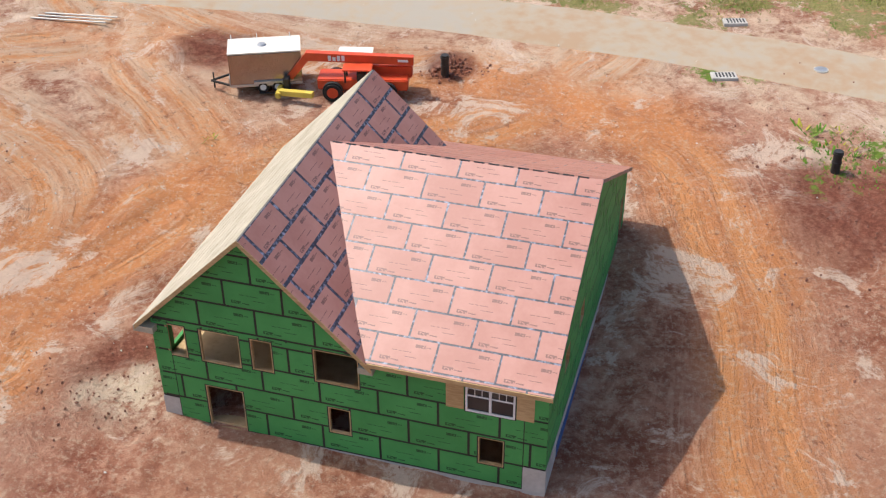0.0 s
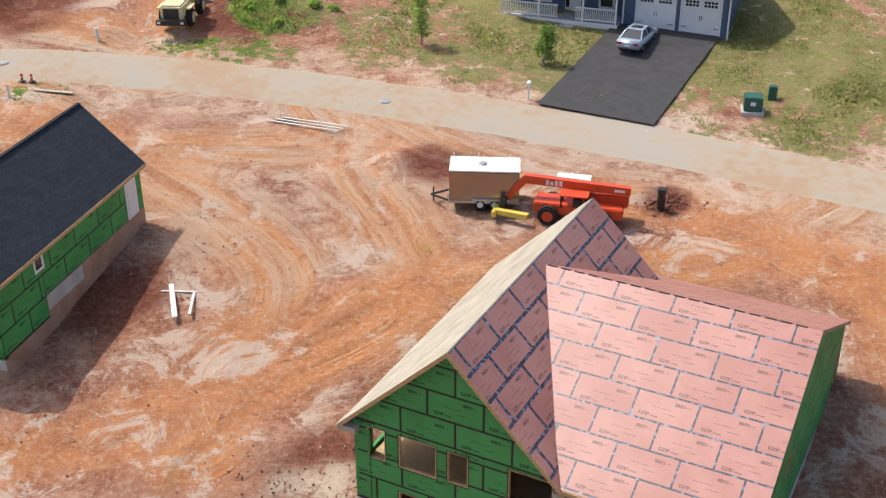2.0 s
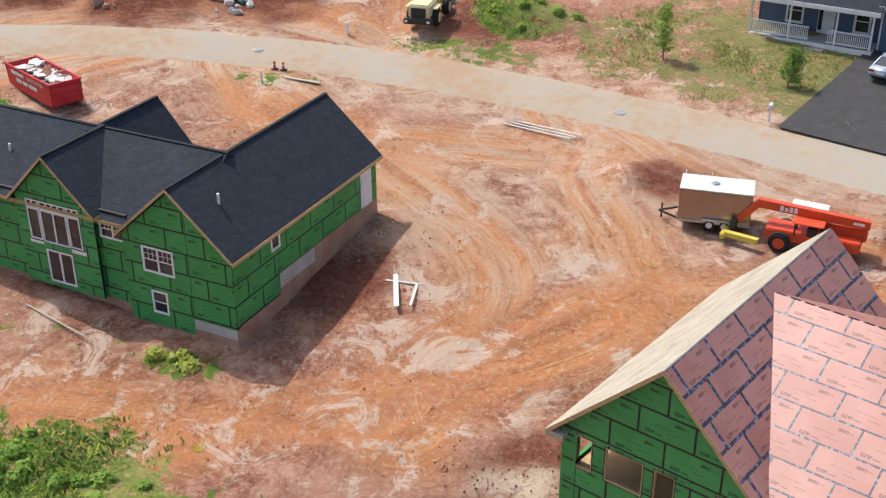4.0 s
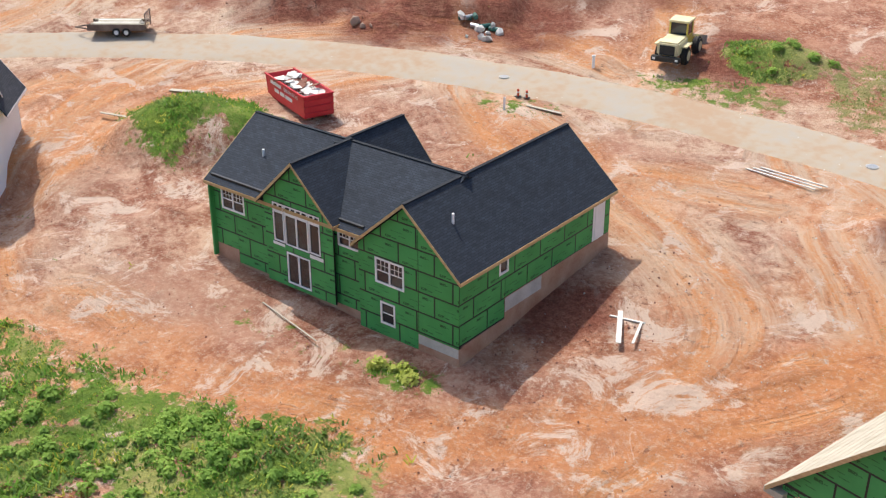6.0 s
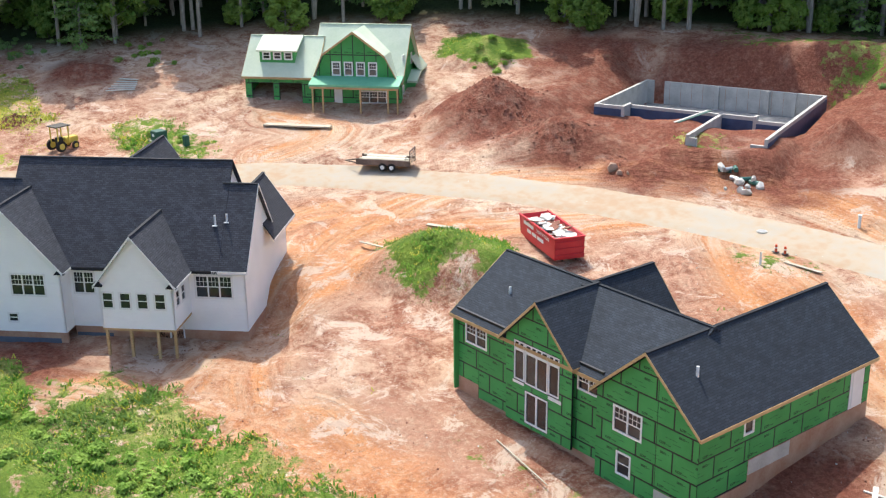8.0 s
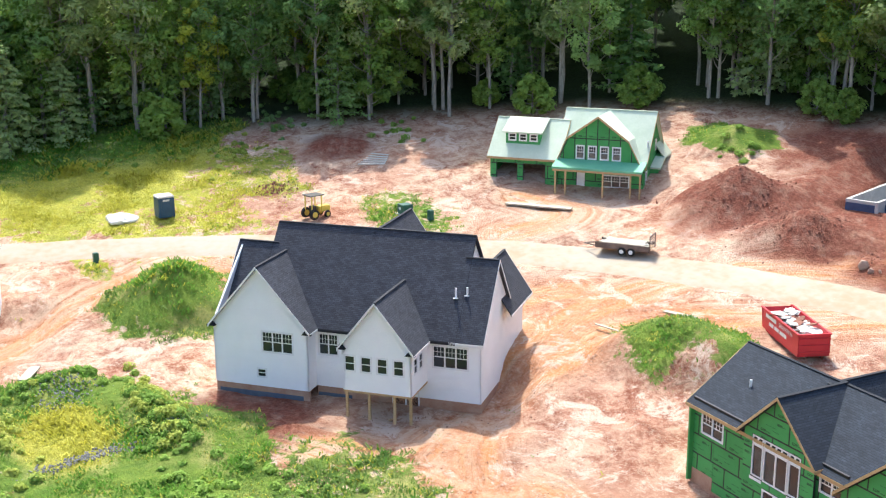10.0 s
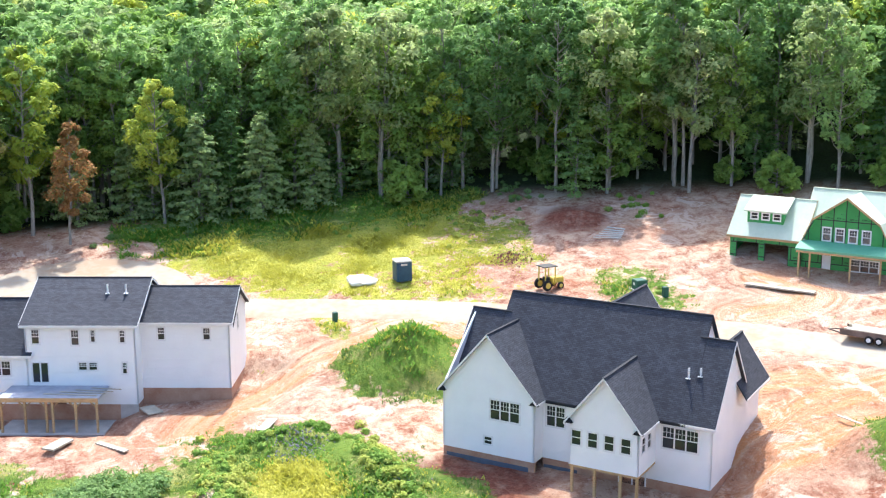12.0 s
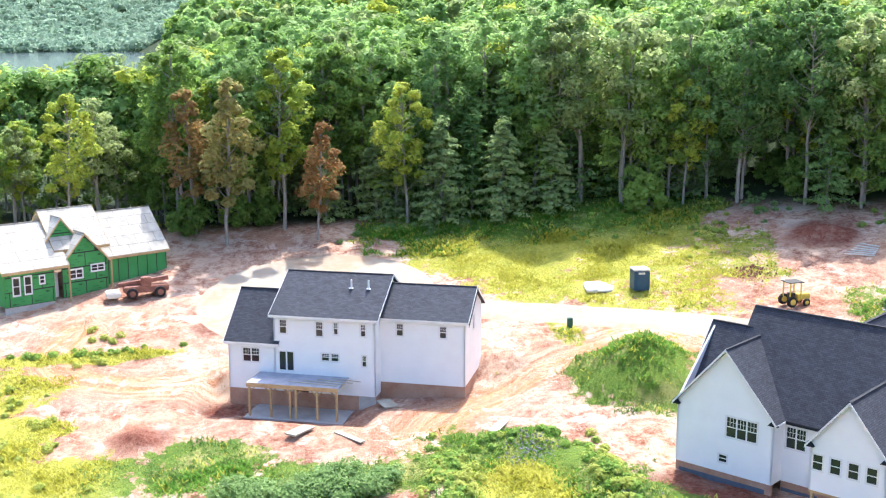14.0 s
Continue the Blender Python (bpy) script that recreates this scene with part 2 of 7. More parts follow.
# mounds and hollows: x, y, radius along, radius across, turn, height, sharpness
MOUNDS = [
    (-62.3, 55.0, 7.6, 5.2, 25, 4.6, 1.9), (-97.4, 28.3, 7.0, 5.6, 40, 5.4, 1.9), (-70.5, 34.4, 12.0, 5.0, 40.8, -1.2, 3.0), (-95.6, 72.3, 11.0, 4.8, 36.7, -1.1, 3.0), (-82.0, 79.5, 8.0, 5.6, 40, 5.6, 1.5), (-72.0, 78.0, 7.5, 4.2, 40, 4.0, 1.5), (-62.0, 78.6, 5.0, 2.6, 20, 1.8, 1.4),
    (-51.2, 91.6, 5.0, 4.2, 0, 4.2, 1.3), (-16.0, 66.6, 3.2, 1.9, 0, 1.0, 1.3), (-95.0, 91.0, 6.5, 5.0, 30, 3.0, 1.6), (-79.5, 86.5, 4.0, 5.0, 30, 1.8, 1.6),
    (-82.0, 9.0, 8.0, 2.8, -8, 1.5, 1.8), (-79.0, 20.5, 9.5, 2.6, 18, 1.5, 1.8), (-88.0, 15.6, 2.8, 4.2, 0, 1.5, 1.8), (-96.0, -15.0, 2.6, 2.0, 20, 1.1, 1.4), (-60.0, 111.0, 17.0, 5.0, 22, 3.4, 2.0), (-30.5, 87.0, 6.5, 3.6, 0, 2.0, 1.6), (-42.0, 80.6, 2.2, 1.8, 0, 0.9, 1.3),
    (-118.5, 46.5, 2.2, 1.6, 0, 1.2, 1.3), (-64.5, 88.0, 5.0, 3.0, 20, 1.4, 1.6), (-104.0, -8.5, 2.6, 1.6, 0, 0.7, 1.4), (-126.0, 58.0, 5.0, 3.0, 50, 1.8, 1.6),
    (-3.0, 33.0, 13.0, 4.5, -17, -0.35, 2.0), (0.5, 65.5, 2.4, 1.6, 0, 0.45, 1.4), (-62.0, 21.0, 7.0, 4.0, 35, 0.9, 2.0), (-34.0, 30.5, 10.0, 4.0, -10, 0.8, 2.0),
]


# x, y, turn, stretch along and across the house, height at both ends, softness
YARDS = [(-81.77, 26.03, 40.8, -0.5, 21.5, -2.6, 5.0, -0.2, -0.1, 3.0), (-104.5, -3.9, 70, -5.5, 9.0, -4.6, 0.6, -1.62, -1.55, 2.5), (-104.5, -3.9, 70, 10.5, 19.5, -0.5, 6.0, -0.6, 0.1, 3.5)]


def rounded(line):
    """A polyline rounded into a curve."""
    p = np.array(line, float)
    for _ in range(3):
        q = [p[0]]
        for a, b in zip(p, p[1:]):
            q += [a * 0.75 + b * 0.25, a * 0.25 + b * 0.75]
        p = np.array(q + [p[-1]])
    return p


EDGE = [(70, 118), (20, 122), (-30, 128), (-62, 124), (-76, 113), (-90, 104), (-103, 98), (-120, 82), (-131, 66), (-139, 52), (-147, 36), (-151, 18), (-151, 2), (-152, -16), (-161, -38), (-166, -80)]
ROAD = [(75, 34.6), (48, 51.6), (17.7, 66.0), (-2.9, 71.8), (-22, 74.8), (-40.1, 75.4), (-56.3, 72.8), (-70.4, 68.1), (-86.4, 59.2), (-97, 49), (-107, 38), (-115, 25), (-120, 14), (-124, 6)]
CUL = (-127.0, 0.5, 13.0)
DRIVE = [(-8.6, 75.4), (-0.6, 73.6), (4.2, 89.3), (-4.0, 89.9)]
TRACKS = [rounded(t) for t in (
    [(2, 63), (9, 60), (13.5, 55), (13.6, 48), (13.8, 41), (12.8, 34), (12.5, 24)], [(-46, 71), (-30, 62), (-20, 55), (-19, 46), (-26, 38), (-38, 34), (-54, 36)],
    [(-24, 73), (-15, 59), (-11, 53), (-19, 44), (-30, 36)], [(10, 66), (4, 58), (-8, 56), (-18, 50), (-20, 40)], [(-57, 71), (-70, 58), (-68, 44), (-62, 30)],
    [(-108, 33), (-98, 12), (-88, 7), (-78, 22), (-64, 31), (-50, 34), (-40, 35)], [(-36, 75), (-38, 84), (-42, 92)], [(-92, 60), (-92, 68), (-100, 66)],
    [(-50, 72), (-40, 64), (-30, 66), (-18, 68)], [(-74, 66), (-74, 52), (-66, 38), (-48, 30)], [(-20, 72), (-8, 64), (4, 64), (12, 58)], [(-110, 33), (-94, 38), (-84, 44), (-78, 56)], [(-72, 70), (-62, 78), (-50, 82), (-40, 80)], [(-112, -2), (-106, -14), (-112, -26), (-122, -24)])]


def flow(x, y, lines):
    """For each point the signed distance across the nearest track, and the length along it."""
    best, other = np.full(np.shape(x), 1e9), np.full(np.shape(x), 1e9)
    across, along = np.zeros(np.shape(x)), np.zeros(np.shape(x))
    for k, line in enumerate(lines):
        s = 37.0 * k
        before, mine = best.copy(), np.full(np.shape(x), 1e9)
        for a, b in zip(line, line[1:]):
            d = b - a
            L = math.hypot(*d)
            t = np.clip(((x - a[0]) * d[0] + (y - a[1]) * d[1]) / (L * L), 0, 1)
            ex, ey = x - a[0] - t * d[0], y - a[1] - t * d[1]
            r = np.hypot(ex, ey)
            mine = np.minimum(mine, r)
            hit = r < best
            best = np.where(hit, r, best)
            across = np.where(hit, np.sign(d[0] * ey - d[1] * ex) * r, across)
            along = np.where(hit, s + t * L, along)
            s += L
        other = np.where(mine < before, before, np.minimum(other, mine))
    return best, across, along, other - best


def dist_line(x, y, line):
    """Distance of points from a polyline."""
    d = np.full(np.shape(x), 1e9)
    for (ax, ay), (bx, by) in zip(line, line[1:]):
        t = np.clip(((x - ax) * (bx - ax) + (y - ay) * (by - ay)) / ((bx - ax) ** 2 + (by - ay) ** 2), 0, 1)
        d = np.minimum(d, np.hypot(x - ax - t * (bx - ax), y - ay - t * (by - ay)))
    return d


def wobble(x, y, s, seed=0.0):
    """Cheap smooth noise on arrays, about -1 to 1."""
    v = np.zeros(np.shape(x))
    for k, (a, b, c) in enumerate(((1.0, 0.3, 0.0), (-0.6, 0.9, 1.7), (0.2, -1.3, 4.1), (1.5, 1.1, 2.2), (-1.9, 0.7, 0.6))):
        v = v + np.sin((a * x + b * y) * s + c + seed + 1.3 * np.sin((b * x - a * y) * s * 0.7 + seed * 2)) / 5
    return v * 1.6


def dents(x, y):
    x, y = np.asarray(x, float), np.asarray(y, float)
    z = np.zeros(np.shape(x))
    for mx, my, a, b, turn, h, sharp in MOUNDS:
        c, s = math.cos(radians(turn)), math.sin(radians(turn))
        u, v = ((x - mx) * c + (y - my) * s) / a, (-(x - mx) * s + (y - my) * c) / b
        r = np.sqrt(u * u + v * v) * (1 + 0.1 * wobble(x, y, 0.9, mx))
        z = z + h * np.clip(1 - r, 0, 1) ** (2 / sharp) * np.where(r < 1, 1, 0) * (1 - 0.25 * np.clip(1 - r, 0, 1))
    # graded yards along the houses
    for ox, oy, turn, u0, u1, v0, v1, z0, z1, soft in YARDS:
        c, s = math.cos(radians(turn)), math.sin(radians(turn))
        u, v = (x - ox) * c + (y - oy) * s, -(x - ox) * s + (y - oy) * c
        m = smooth(soft, 0.0, np.maximum(np.maximum(u0 - u, u - u1), np.maximum(v0 - v, v - v1)))
        z = z + m * (z0 + (z1 - z0) * np.clip((u - u0) / (u1 - u0), 0, 1) - z - land(x, y))
    # excavation round the foundation
    u, v = FU(x, y)
    lie = land(x, y)
    pit = smooth(1.3, 0.2, np.maximum(np.abs(u + 0.85) - 9.5, np.abs(v - 4.4) - 6.2))
    bay = smooth(2.5, 0.5, np.maximum(np.abs(u - 5.0) - 3.6, np.abs(v + 6.4) - 4.8))
    apron = smooth(5.0, 0.5, np.maximum(np.abs(u + 0.85) - 9.8, np.abs(v - 2.0) - 8.4))
    z = z + apron * (np.clip(z + lie, 5.0, 8.35 + 0.25 * wobble(x, y, 0.6)) - z - lie)
    z = z + bay * (8.1 + 0.35 * wobble(x, y, 0.7, 3) - z - lie)
    return z + pit * (6.5 - z - lie)


def FU(x, y):
    """Coordinates in the frame of the open foundation."""
    c, s = math.cos(radians(17)), math.sin(radians(17))
    return (x + 65.8) * c + (y - 92.2) * s, -(x + 65.8) * s + (y - 92.2) * c


def road_gap(x, y):
    return np.minimum(dist_line(x, y, ROAD) - 3.2, np.hypot(x - CUL[0], y - CUL[1]) - CUL[2])


def grassy(x, y):
    """How green the ground is, 0 to 1."""
    w = wobble(x, y, 0.35) * 2.5 + wobble(x, y, 1.1, 3) * 1.2
    g = np.zeros(np.shape(x))
    spots = [(4, 87, 26, 11, 0.75), (30, 82, 30, 14, 0.7), (-19, 85, 9, 6, 0.55), (-62.3, 55.4, 7.0, 5.0, 0.9), (-97.4, 28.3, 6.8, 5.6, 1.0), (-96, 91.5, 6.0, 4.5, 1.0), (-84, 13, 8, 8, 1.0), (-72, 16.5, 13, 10, 1.0), (-59, 24.5, 11, 8, 0.72), (-46, 27, 7, 6, 0.7), (-88, -23, 7, 8, 1.0), (-104, -31, 6, 5, 0.8),
             (-52, 27, 11, 5, 0.62), (-35, 29.5, 13, 5.0, 0.74), (-90, -10, 5, 5, 0.8), (-128, 36, 20, 15, 0.62), (-150, 30, 30, 22, 1.0), (-103, 55, 7, 4, 0.6), (-44.5, 71.2, 4, 2.2, 0.35),
             (-32, 80, 7, 2.4, 0.5), (-111, 24.5, 5, 1.6, 0.6), (-60, 83.5, 4, 2, 0.4), (-136, 18, 10, 6, 0.8), (22, 54, 4, 4, 0.35), (-58, 112, 20, 5, 0.55), (-96, -27, 9, 6, 0.85), (-107, -28, 6, 5, 0.7), (-115, -22, 1.6, 9, 0.9), (-85, 0, 4, 9, 0.9), (-128, 24, 9, 8, 0.7), (-30, 86, 5, 3, 0.7), (-41, 40.5, 6, 1.3, 0.25), (-33, 40.6, 3, 1.3, 0.6), (18, 63.5, 4, 1.2, 0.5)]
    for sx, sy, a, b, k in spots:
        r = np.hypot((x - sx) / a, (y - sy) / b)
        g = np.maximum(g, k * smooth(1.25, 0.7, r + 0.09 * w))
    g = g * (1 - 0.75 * smooth(1.1, 0.6, np.hypot((x + 58.4) / 2.1, (y - 52.6) / 2.8) + 0.12 * w))
    far = smooth(0, 22, np.maximum(np.maximum(-150 - x, x - 40), np.maximum(y - 112, -30 - y)))
    return np.clip(np.maximum(g, far), 0, 1)


def lawn(x, y):
    """The dry lawns across the road."""
    return smooth(-34, -24, x) * smooth(70, 75, y + 0.35 * np.maximum(x, 0))


def yellowing(x, y):
    """How far the grass has turned yellow."""
    v = smooth(-100, -116, x) * smooth(-143, -134, x + 3 * wobble(x, y, 0.3)) * smooth(60, 40, y)
    v = np.maximum(v, smooth(-14, -20, y) * smooth(-76, -84, x))
    return np.maximum(v, smooth(1.2, 0.7, np.hypot((x + 80) / 5.5, (y - 14.2) / 3.6)))


def build_ground():
    def axis(lo, hi, step):
        a = list(np.arange(lo, hi + 0.01, step))
        s = step
        while a[-1] < 5200:
            s *= 1.22
            a.append(a[-1] + s)
        s = step
        while a[0] > -5200:
            s *= 1.22
            a.insert(0, a[0] - s)
        return np.array(a)
    xs, ys = axis(-160, 36, 0.55), axis(-40, 112, 0.55)
    X, Y = np.meshgrid(xs, ys, indexing="ij")
    Z = land(X, Y) + dents(X, Y)
    gap = road_gap(X, Y)
    near = smooth(0.3, 4.0, gap) * (np.hypot(X, Y) < 400)
    Z = Z + near * (0.10 * wobble(X, Y, 0.55) + 0.055 * wobble(X, Y, 1.7, 2) + 0.035 * wobble(X, Y, 4.2, 5))
    inside = (np.abs(X + 55) < 125) & (np.abs(Y - 40) < 90)
    track, across, along, seam = np.full(X.shape, 99.0), np.zeros(X.shape), np.zeros(X.shape), np.zeros(X.shape)
    track[inside], across[inside], along[inside], seam[inside] = flow(X[inside] + 0.4 * wobble(X[inside], Y[inside], 0.25), Y[inside], TRACKS)
    rut = np.abs(np.abs(track) - 1.1)
    Z = Z - near * 0.09 * smooth(0.55, 0.1, rut) * (1 + 0.5 * wobble(X, Y, 0.4, 9)) - 0.06 * smooth(0.2, -0.8, gap)
    nx, ny = X.shape
    idx = np.arange(nx * ny).reshape(nx, ny)
    faces = np.stack([idx[:-1, :-1], idx[1:, :-1], idx[1:, 1:], idx[:-1, 1:]], -1).reshape(-1, 4)
    me = bpy.data.meshes.new("ground")
    me.from_pydata(np.stack([X, Y, Z], -1).reshape(-1, 3).tolist(), [], faces.tolist())
    col = me.color_attributes.new("zone", "FLOAT_COLOR", "POINT")
    pale = np.clip(0.5 + 0.5 * wobble(X, Y, 0.09, 1) + 0.3 * wobble(X, Y, 0.33, 7), 0, 1) * smooth(-25, -80, X)
    pale = np.maximum(pale, 0.65 * smooth(13, 5, np.hypot((X + 22) * 0.8, Y - 62) + 3 * wobble(X, Y, 0.4)))
    pale = np.maximum(pale, 0.8 * smooth(4.5, 0.5, gap + 1.2 * wobble(X, Y, 0.5, 4)))
    clay = np.clip(smooth(4.6, 0.8, track + 0.9 * wobble(X, Y, 0.5, 3)) * 0.9 + 0.25 * wobble(X, Y, 0.2, 8), 0, 1)
    spoil = np.zeros_like(X)
    for sx, sy, sr in ((-82, 79, 8.0), (-72, 78.5, 7.0), (-62, 78.6, 4.5), (-52, 92.5, 5), (-79.5, 86.5, 5), (-64, 87, 6), (-66, 92, 17), (-80, 94, 9), (-56, 96, 12), (-62, 80, 7), (-73, 84, 8), (-52, 84, 6), (-72, 104, 10), (-86, 98, 8), (-60, 105, 10), (-46, 100, 8), (-96, -15, 3), (-121, -10, 3), (-33, 86.5, 6), (-118.5, 46.5, 2.6), (-13.5, 39.5, 3.2), (21.5, 50, 5), (0.5, 64.2, 1.8), (-29, 50, 4), (-76, 26, 7), (-101, -4, 4), (-104, -8.5, 2.6), (-126, 58, 5), (-14, 66.5, 3)):
        spoil = np.maximum(spoil, smooth(1.15, 0.5, np.hypot(X - sx, Y - sy) / sr + 0.18 * wobble(X, Y, 0.8, sx)))
    # depth into the woods, where the floor is painted dark
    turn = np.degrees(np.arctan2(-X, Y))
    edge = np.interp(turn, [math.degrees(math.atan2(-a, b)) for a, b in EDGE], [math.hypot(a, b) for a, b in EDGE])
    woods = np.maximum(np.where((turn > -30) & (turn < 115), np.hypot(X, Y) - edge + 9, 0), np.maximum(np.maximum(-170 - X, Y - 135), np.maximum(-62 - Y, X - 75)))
    straw = smooth(1.2, 0.3, np.hypot((X + 13.6) / 2.4, (Y - 38.2) / 2.0) + 0.2 * wobble(X, Y, 1.5))
    pale = np.maximum(pale, 3.0 * straw)
    spoil = spoil * (1 - straw)
    rgba = np.stack([grassy(X, Y), clay, pale, spoil], -1).reshape(-1)
    tone = me.color_attributes.new("tone", "FLOAT_COLOR", "POINT")
    dry = lawn(X, Y)
    sunny = yellowing(X, Y)
    tone.data.foreach_set("color", np.stack([sunny, dry, smooth(0.6, -1.0, gap), np.ones_like(X)], -1).reshape(-1).astype(np.float32))
    fl = me.color_attributes.new("flow", "FLOAT_COLOR", "POINT")
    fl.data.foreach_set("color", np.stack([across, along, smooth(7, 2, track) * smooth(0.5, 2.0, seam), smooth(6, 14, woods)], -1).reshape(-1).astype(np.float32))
    col.data.foreach_set("color", rgba.astype(np.float32))
    me.shade_smooth()
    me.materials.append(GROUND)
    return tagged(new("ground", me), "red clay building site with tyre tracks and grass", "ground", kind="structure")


def ground_material():
    m = bpy.data.materials.new("clay and grass")
    m.use_nodes = True
    n, l = m.node_tree.nodes, m.node_tree.links
    b = n["Principled BSDF"]
    b.inputs["Roughness"].default_value = 0.95
    b.inputs["Specular IOR Level"].default_value = 0.15
    co = n.new("ShaderNodeTexCoord")
    at = n.new("ShaderNodeAttribute")
    at.attribute_name = "zone"
    sep = n.new("ShaderNodeSeparateColor")
    l.new(at.outputs["Color"], sep.inputs[0])

    def noise_tex(scale, detail=6, rough=0.6, stretch=None, warp=0.0):
        t = n.new("ShaderNodeTexNoise")
        t.inputs["Scale"].default_value, t.inputs["Detail"].default_value, t.inputs["Roughness"].default_value, t.inputs["Distortion"].default_value = scale, detail, rough, warp
        if stretch:
            mp = n.new("ShaderNodeMapping")
            mp.inputs["Scale"].default_value, mp.inputs["Rotation"].default_value = stretch[:3], (0, 0, radians(stretch[3]))
            l.new(co.outputs["Object"], mp.inputs[0])
            l.new(mp.outputs[0], t.inputs[0])
        else:
            l.new(co.outputs["Object"], t.inputs[0])
        return t.outputs[0]

    def rng(v, a, c, lo=0.0, hi=1.0):
        r = n.new("ShaderNodeMapRange")
        r.interpolation_type = "SMOOTHSTEP"
        for i, w in enumerate((a, c, lo, hi)):
            r.inputs[i + 1].default_value = w
        l.new(v, r.inputs[0])
        return r.outputs[0]

    def mixc(f, a, c):
        x = n.new("ShaderNodeMix")
        x.data_type = "RGBA"
        for v, k in ((f, 0), (a, 6), (c, 7)):
            if isinstance(v, tuple):
                x.inputs[k].default_value = (*v, 1)
            elif isinstance(v, float):
                x.inputs[k].default_value = v
            else:
                l.new(v, x.inputs[k])
        return x.outputs[2]

    def mul(a, c, op="MULTIPLY"):
        x = n.new("ShaderNodeMath")
        x.operation = op
        for v, k in ((a, 0), (c, 1)):
            if isinstance(v, float):
                x.inputs[k].default_value = v
            else:
                l.new(v, x.inputs[k])
        return x.outputs[0]

    big, mid, fine = noise_tex(0.09, 6, 0.6, None, 0.6), noise_tex(0.55, 10, 0.76, None, 0.35), noise_tex(3.2, 8, 0.8)
    fa = n.new("ShaderNodeAttribute")
    fa.attribute_name = "flow"
    fs = n.new("ShaderNodeSeparateColor")
    l.new(fa.outputs["Color"], fs.inputs[0])

    def flow_tex(sa, sb, seed):
        cb = n.new("ShaderNodeCombineXYZ")
        l.new(mul(fs.outputs[0], sa), cb.inputs[0])
        l.new(mul(fs.outputs[1], sb), cb.inputs[1])
        cb.inputs[2].default_value = seed
        t = n.new("ShaderNodeTexNoise")
        t.inputs["Scale"].default_value, t.inputs["Detail"].default_value, t.inputs["Roughness"].default_value, t.inputs["Distortion"].default_value = 1.0, 8, 0.68, 0.5
        l.new(cb.outputs[0], t.inputs[0])
        return t.outputs[0]
    streak = flow_tex(1.1, 0.10, 0.0)
    cross = flow_tex(2.6, 0.22, 5.0)
    # the streaks follow the tracks and fade into loose earth away from them
    streak = mul(mid, mul(fs.outputs[2], mul(streak, mid, "SUBTRACT")), "ADD")
    cross = mul(mid, mul(fs.outputs[2], mul(cross, mid, "SUBTRACT")), "ADD")
    c = mixc(rng(mid, 0.38, 0.62), (0.29, 0.103, 0.060), (0.56, 0.28, 0.18))
    c = mixc(rng(cross, 0.5, 0.62, 0, 0.5), c, (0.68, 0.44, 0.31))
    c = mixc(rng(cross, 0.44, 0.34, 0, 0.4), c, (0.24, 0.085, 0.05))
    c = mixc(rng(big, 0.45, 0.62, 0, 0.75), c, (0.52, 0.275, 0.18))
    c = mixc(mul(sep.outputs[1], rng(streak, 0.3, 0.6, 0.45, 1.0)), c, (0.66, 0.27, 0.10))
    wheels = mul(mul(mul(fs.outputs[0], 0.0, "ABSOLUTE"), 1.1, "SUBTRACT"), 0.0, "ABSOLUTE")
    c = mixc(mul(fs.outputs[2], mul(rng(wheels, 0.3, 0.8, 0.95, 0.0), rng(mid, 0.25, 0.5, 0.45, 1.0))), c, (0.70, 0.31, 0.125))
    c = mixc(mul(sep.outputs[2], rng(streak, 0.38, 0.62)), c, (0.74, 0.59, 0.43))
    c = mixc(rng(noise_tex(1.3, 9, 0.78, None, 0.3), 0.56, 0.66, 0, 0.7), c, (0.20, 0.082, 0.054))
    c = mixc(rng(fine, 0.47, 0.64, 0.0, 0.6), c, (0.70, 0.52, 0.37))
    c = mixc(rng(noise_tex(0.28, 10, 0.78, None, 0.7), 0.53, 0.60, 0.0, 0.85), c, (0.76, 0.60, 0.47))
    c = mixc(rng(noise_tex(5.5, 6, 0.8), 0.6, 0.68, 0.0, 0.45), c, (0.15, 0.062, 0.042))
    c = mixc(mul(at.outputs["Alpha"], rng(noise_tex(1.0, 8, 0.7), 0.3, 0.6, 0.72, 1.0)), c, mixc(rng(fine, 0.35, 0.65), (0.16, 0.052, 0.033), (0.32, 0.118, 0.074)))
    g = mixc(rng(mid, 0.3, 0.7), (0.11, 0.20, 0.028), (0.25, 0.34, 0.05))
    g = mixc(rng(noise_tex(0.22, 5), 0.48, 0.66, 0, 0.8), g, (0.52, 0.47, 0.16))
    ta, ts = n.new("ShaderNodeAttribute"), n.new("ShaderNodeSeparateColor")
    ta.attribute_name = "tone"
    l.new(ta.outputs["Color"], ts.inputs[0])
    g = mixc(mul(ts.outputs[0], rng(mid, 0.3, 0.6, 0.5, 1.0)), g, (0.58, 0.53, 0.085))
    g = mixc(mul(ts.outputs[1], rng(mid, 0.3, 0.6, 0.45, 1.0)), g, (0.38, 0.31, 0.14))
    g = mixc(rng(fine, 0.35, 0.7, 0, 0.5), g, (0.10, 0.16, 0.03))
    edge = mul(sep.outputs[0], rng(noise_tex(0.9, 8, 0.75), 0.25, 0.75, -0.5, 0.5), "ADD")
    c = mixc(rng(edge, 0.38, 0.62), c, g)
    # shade below the trees, painted into the floor as near-black green
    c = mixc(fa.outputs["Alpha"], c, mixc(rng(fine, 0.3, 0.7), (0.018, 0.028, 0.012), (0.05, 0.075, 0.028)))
    l.new(c, b.inputs["Base Color"])
    bump = n.new("ShaderNodeBump")
    bump.inputs["Strength"].default_value, bump.inputs["Distance"].default_value = 1.0, 0.6
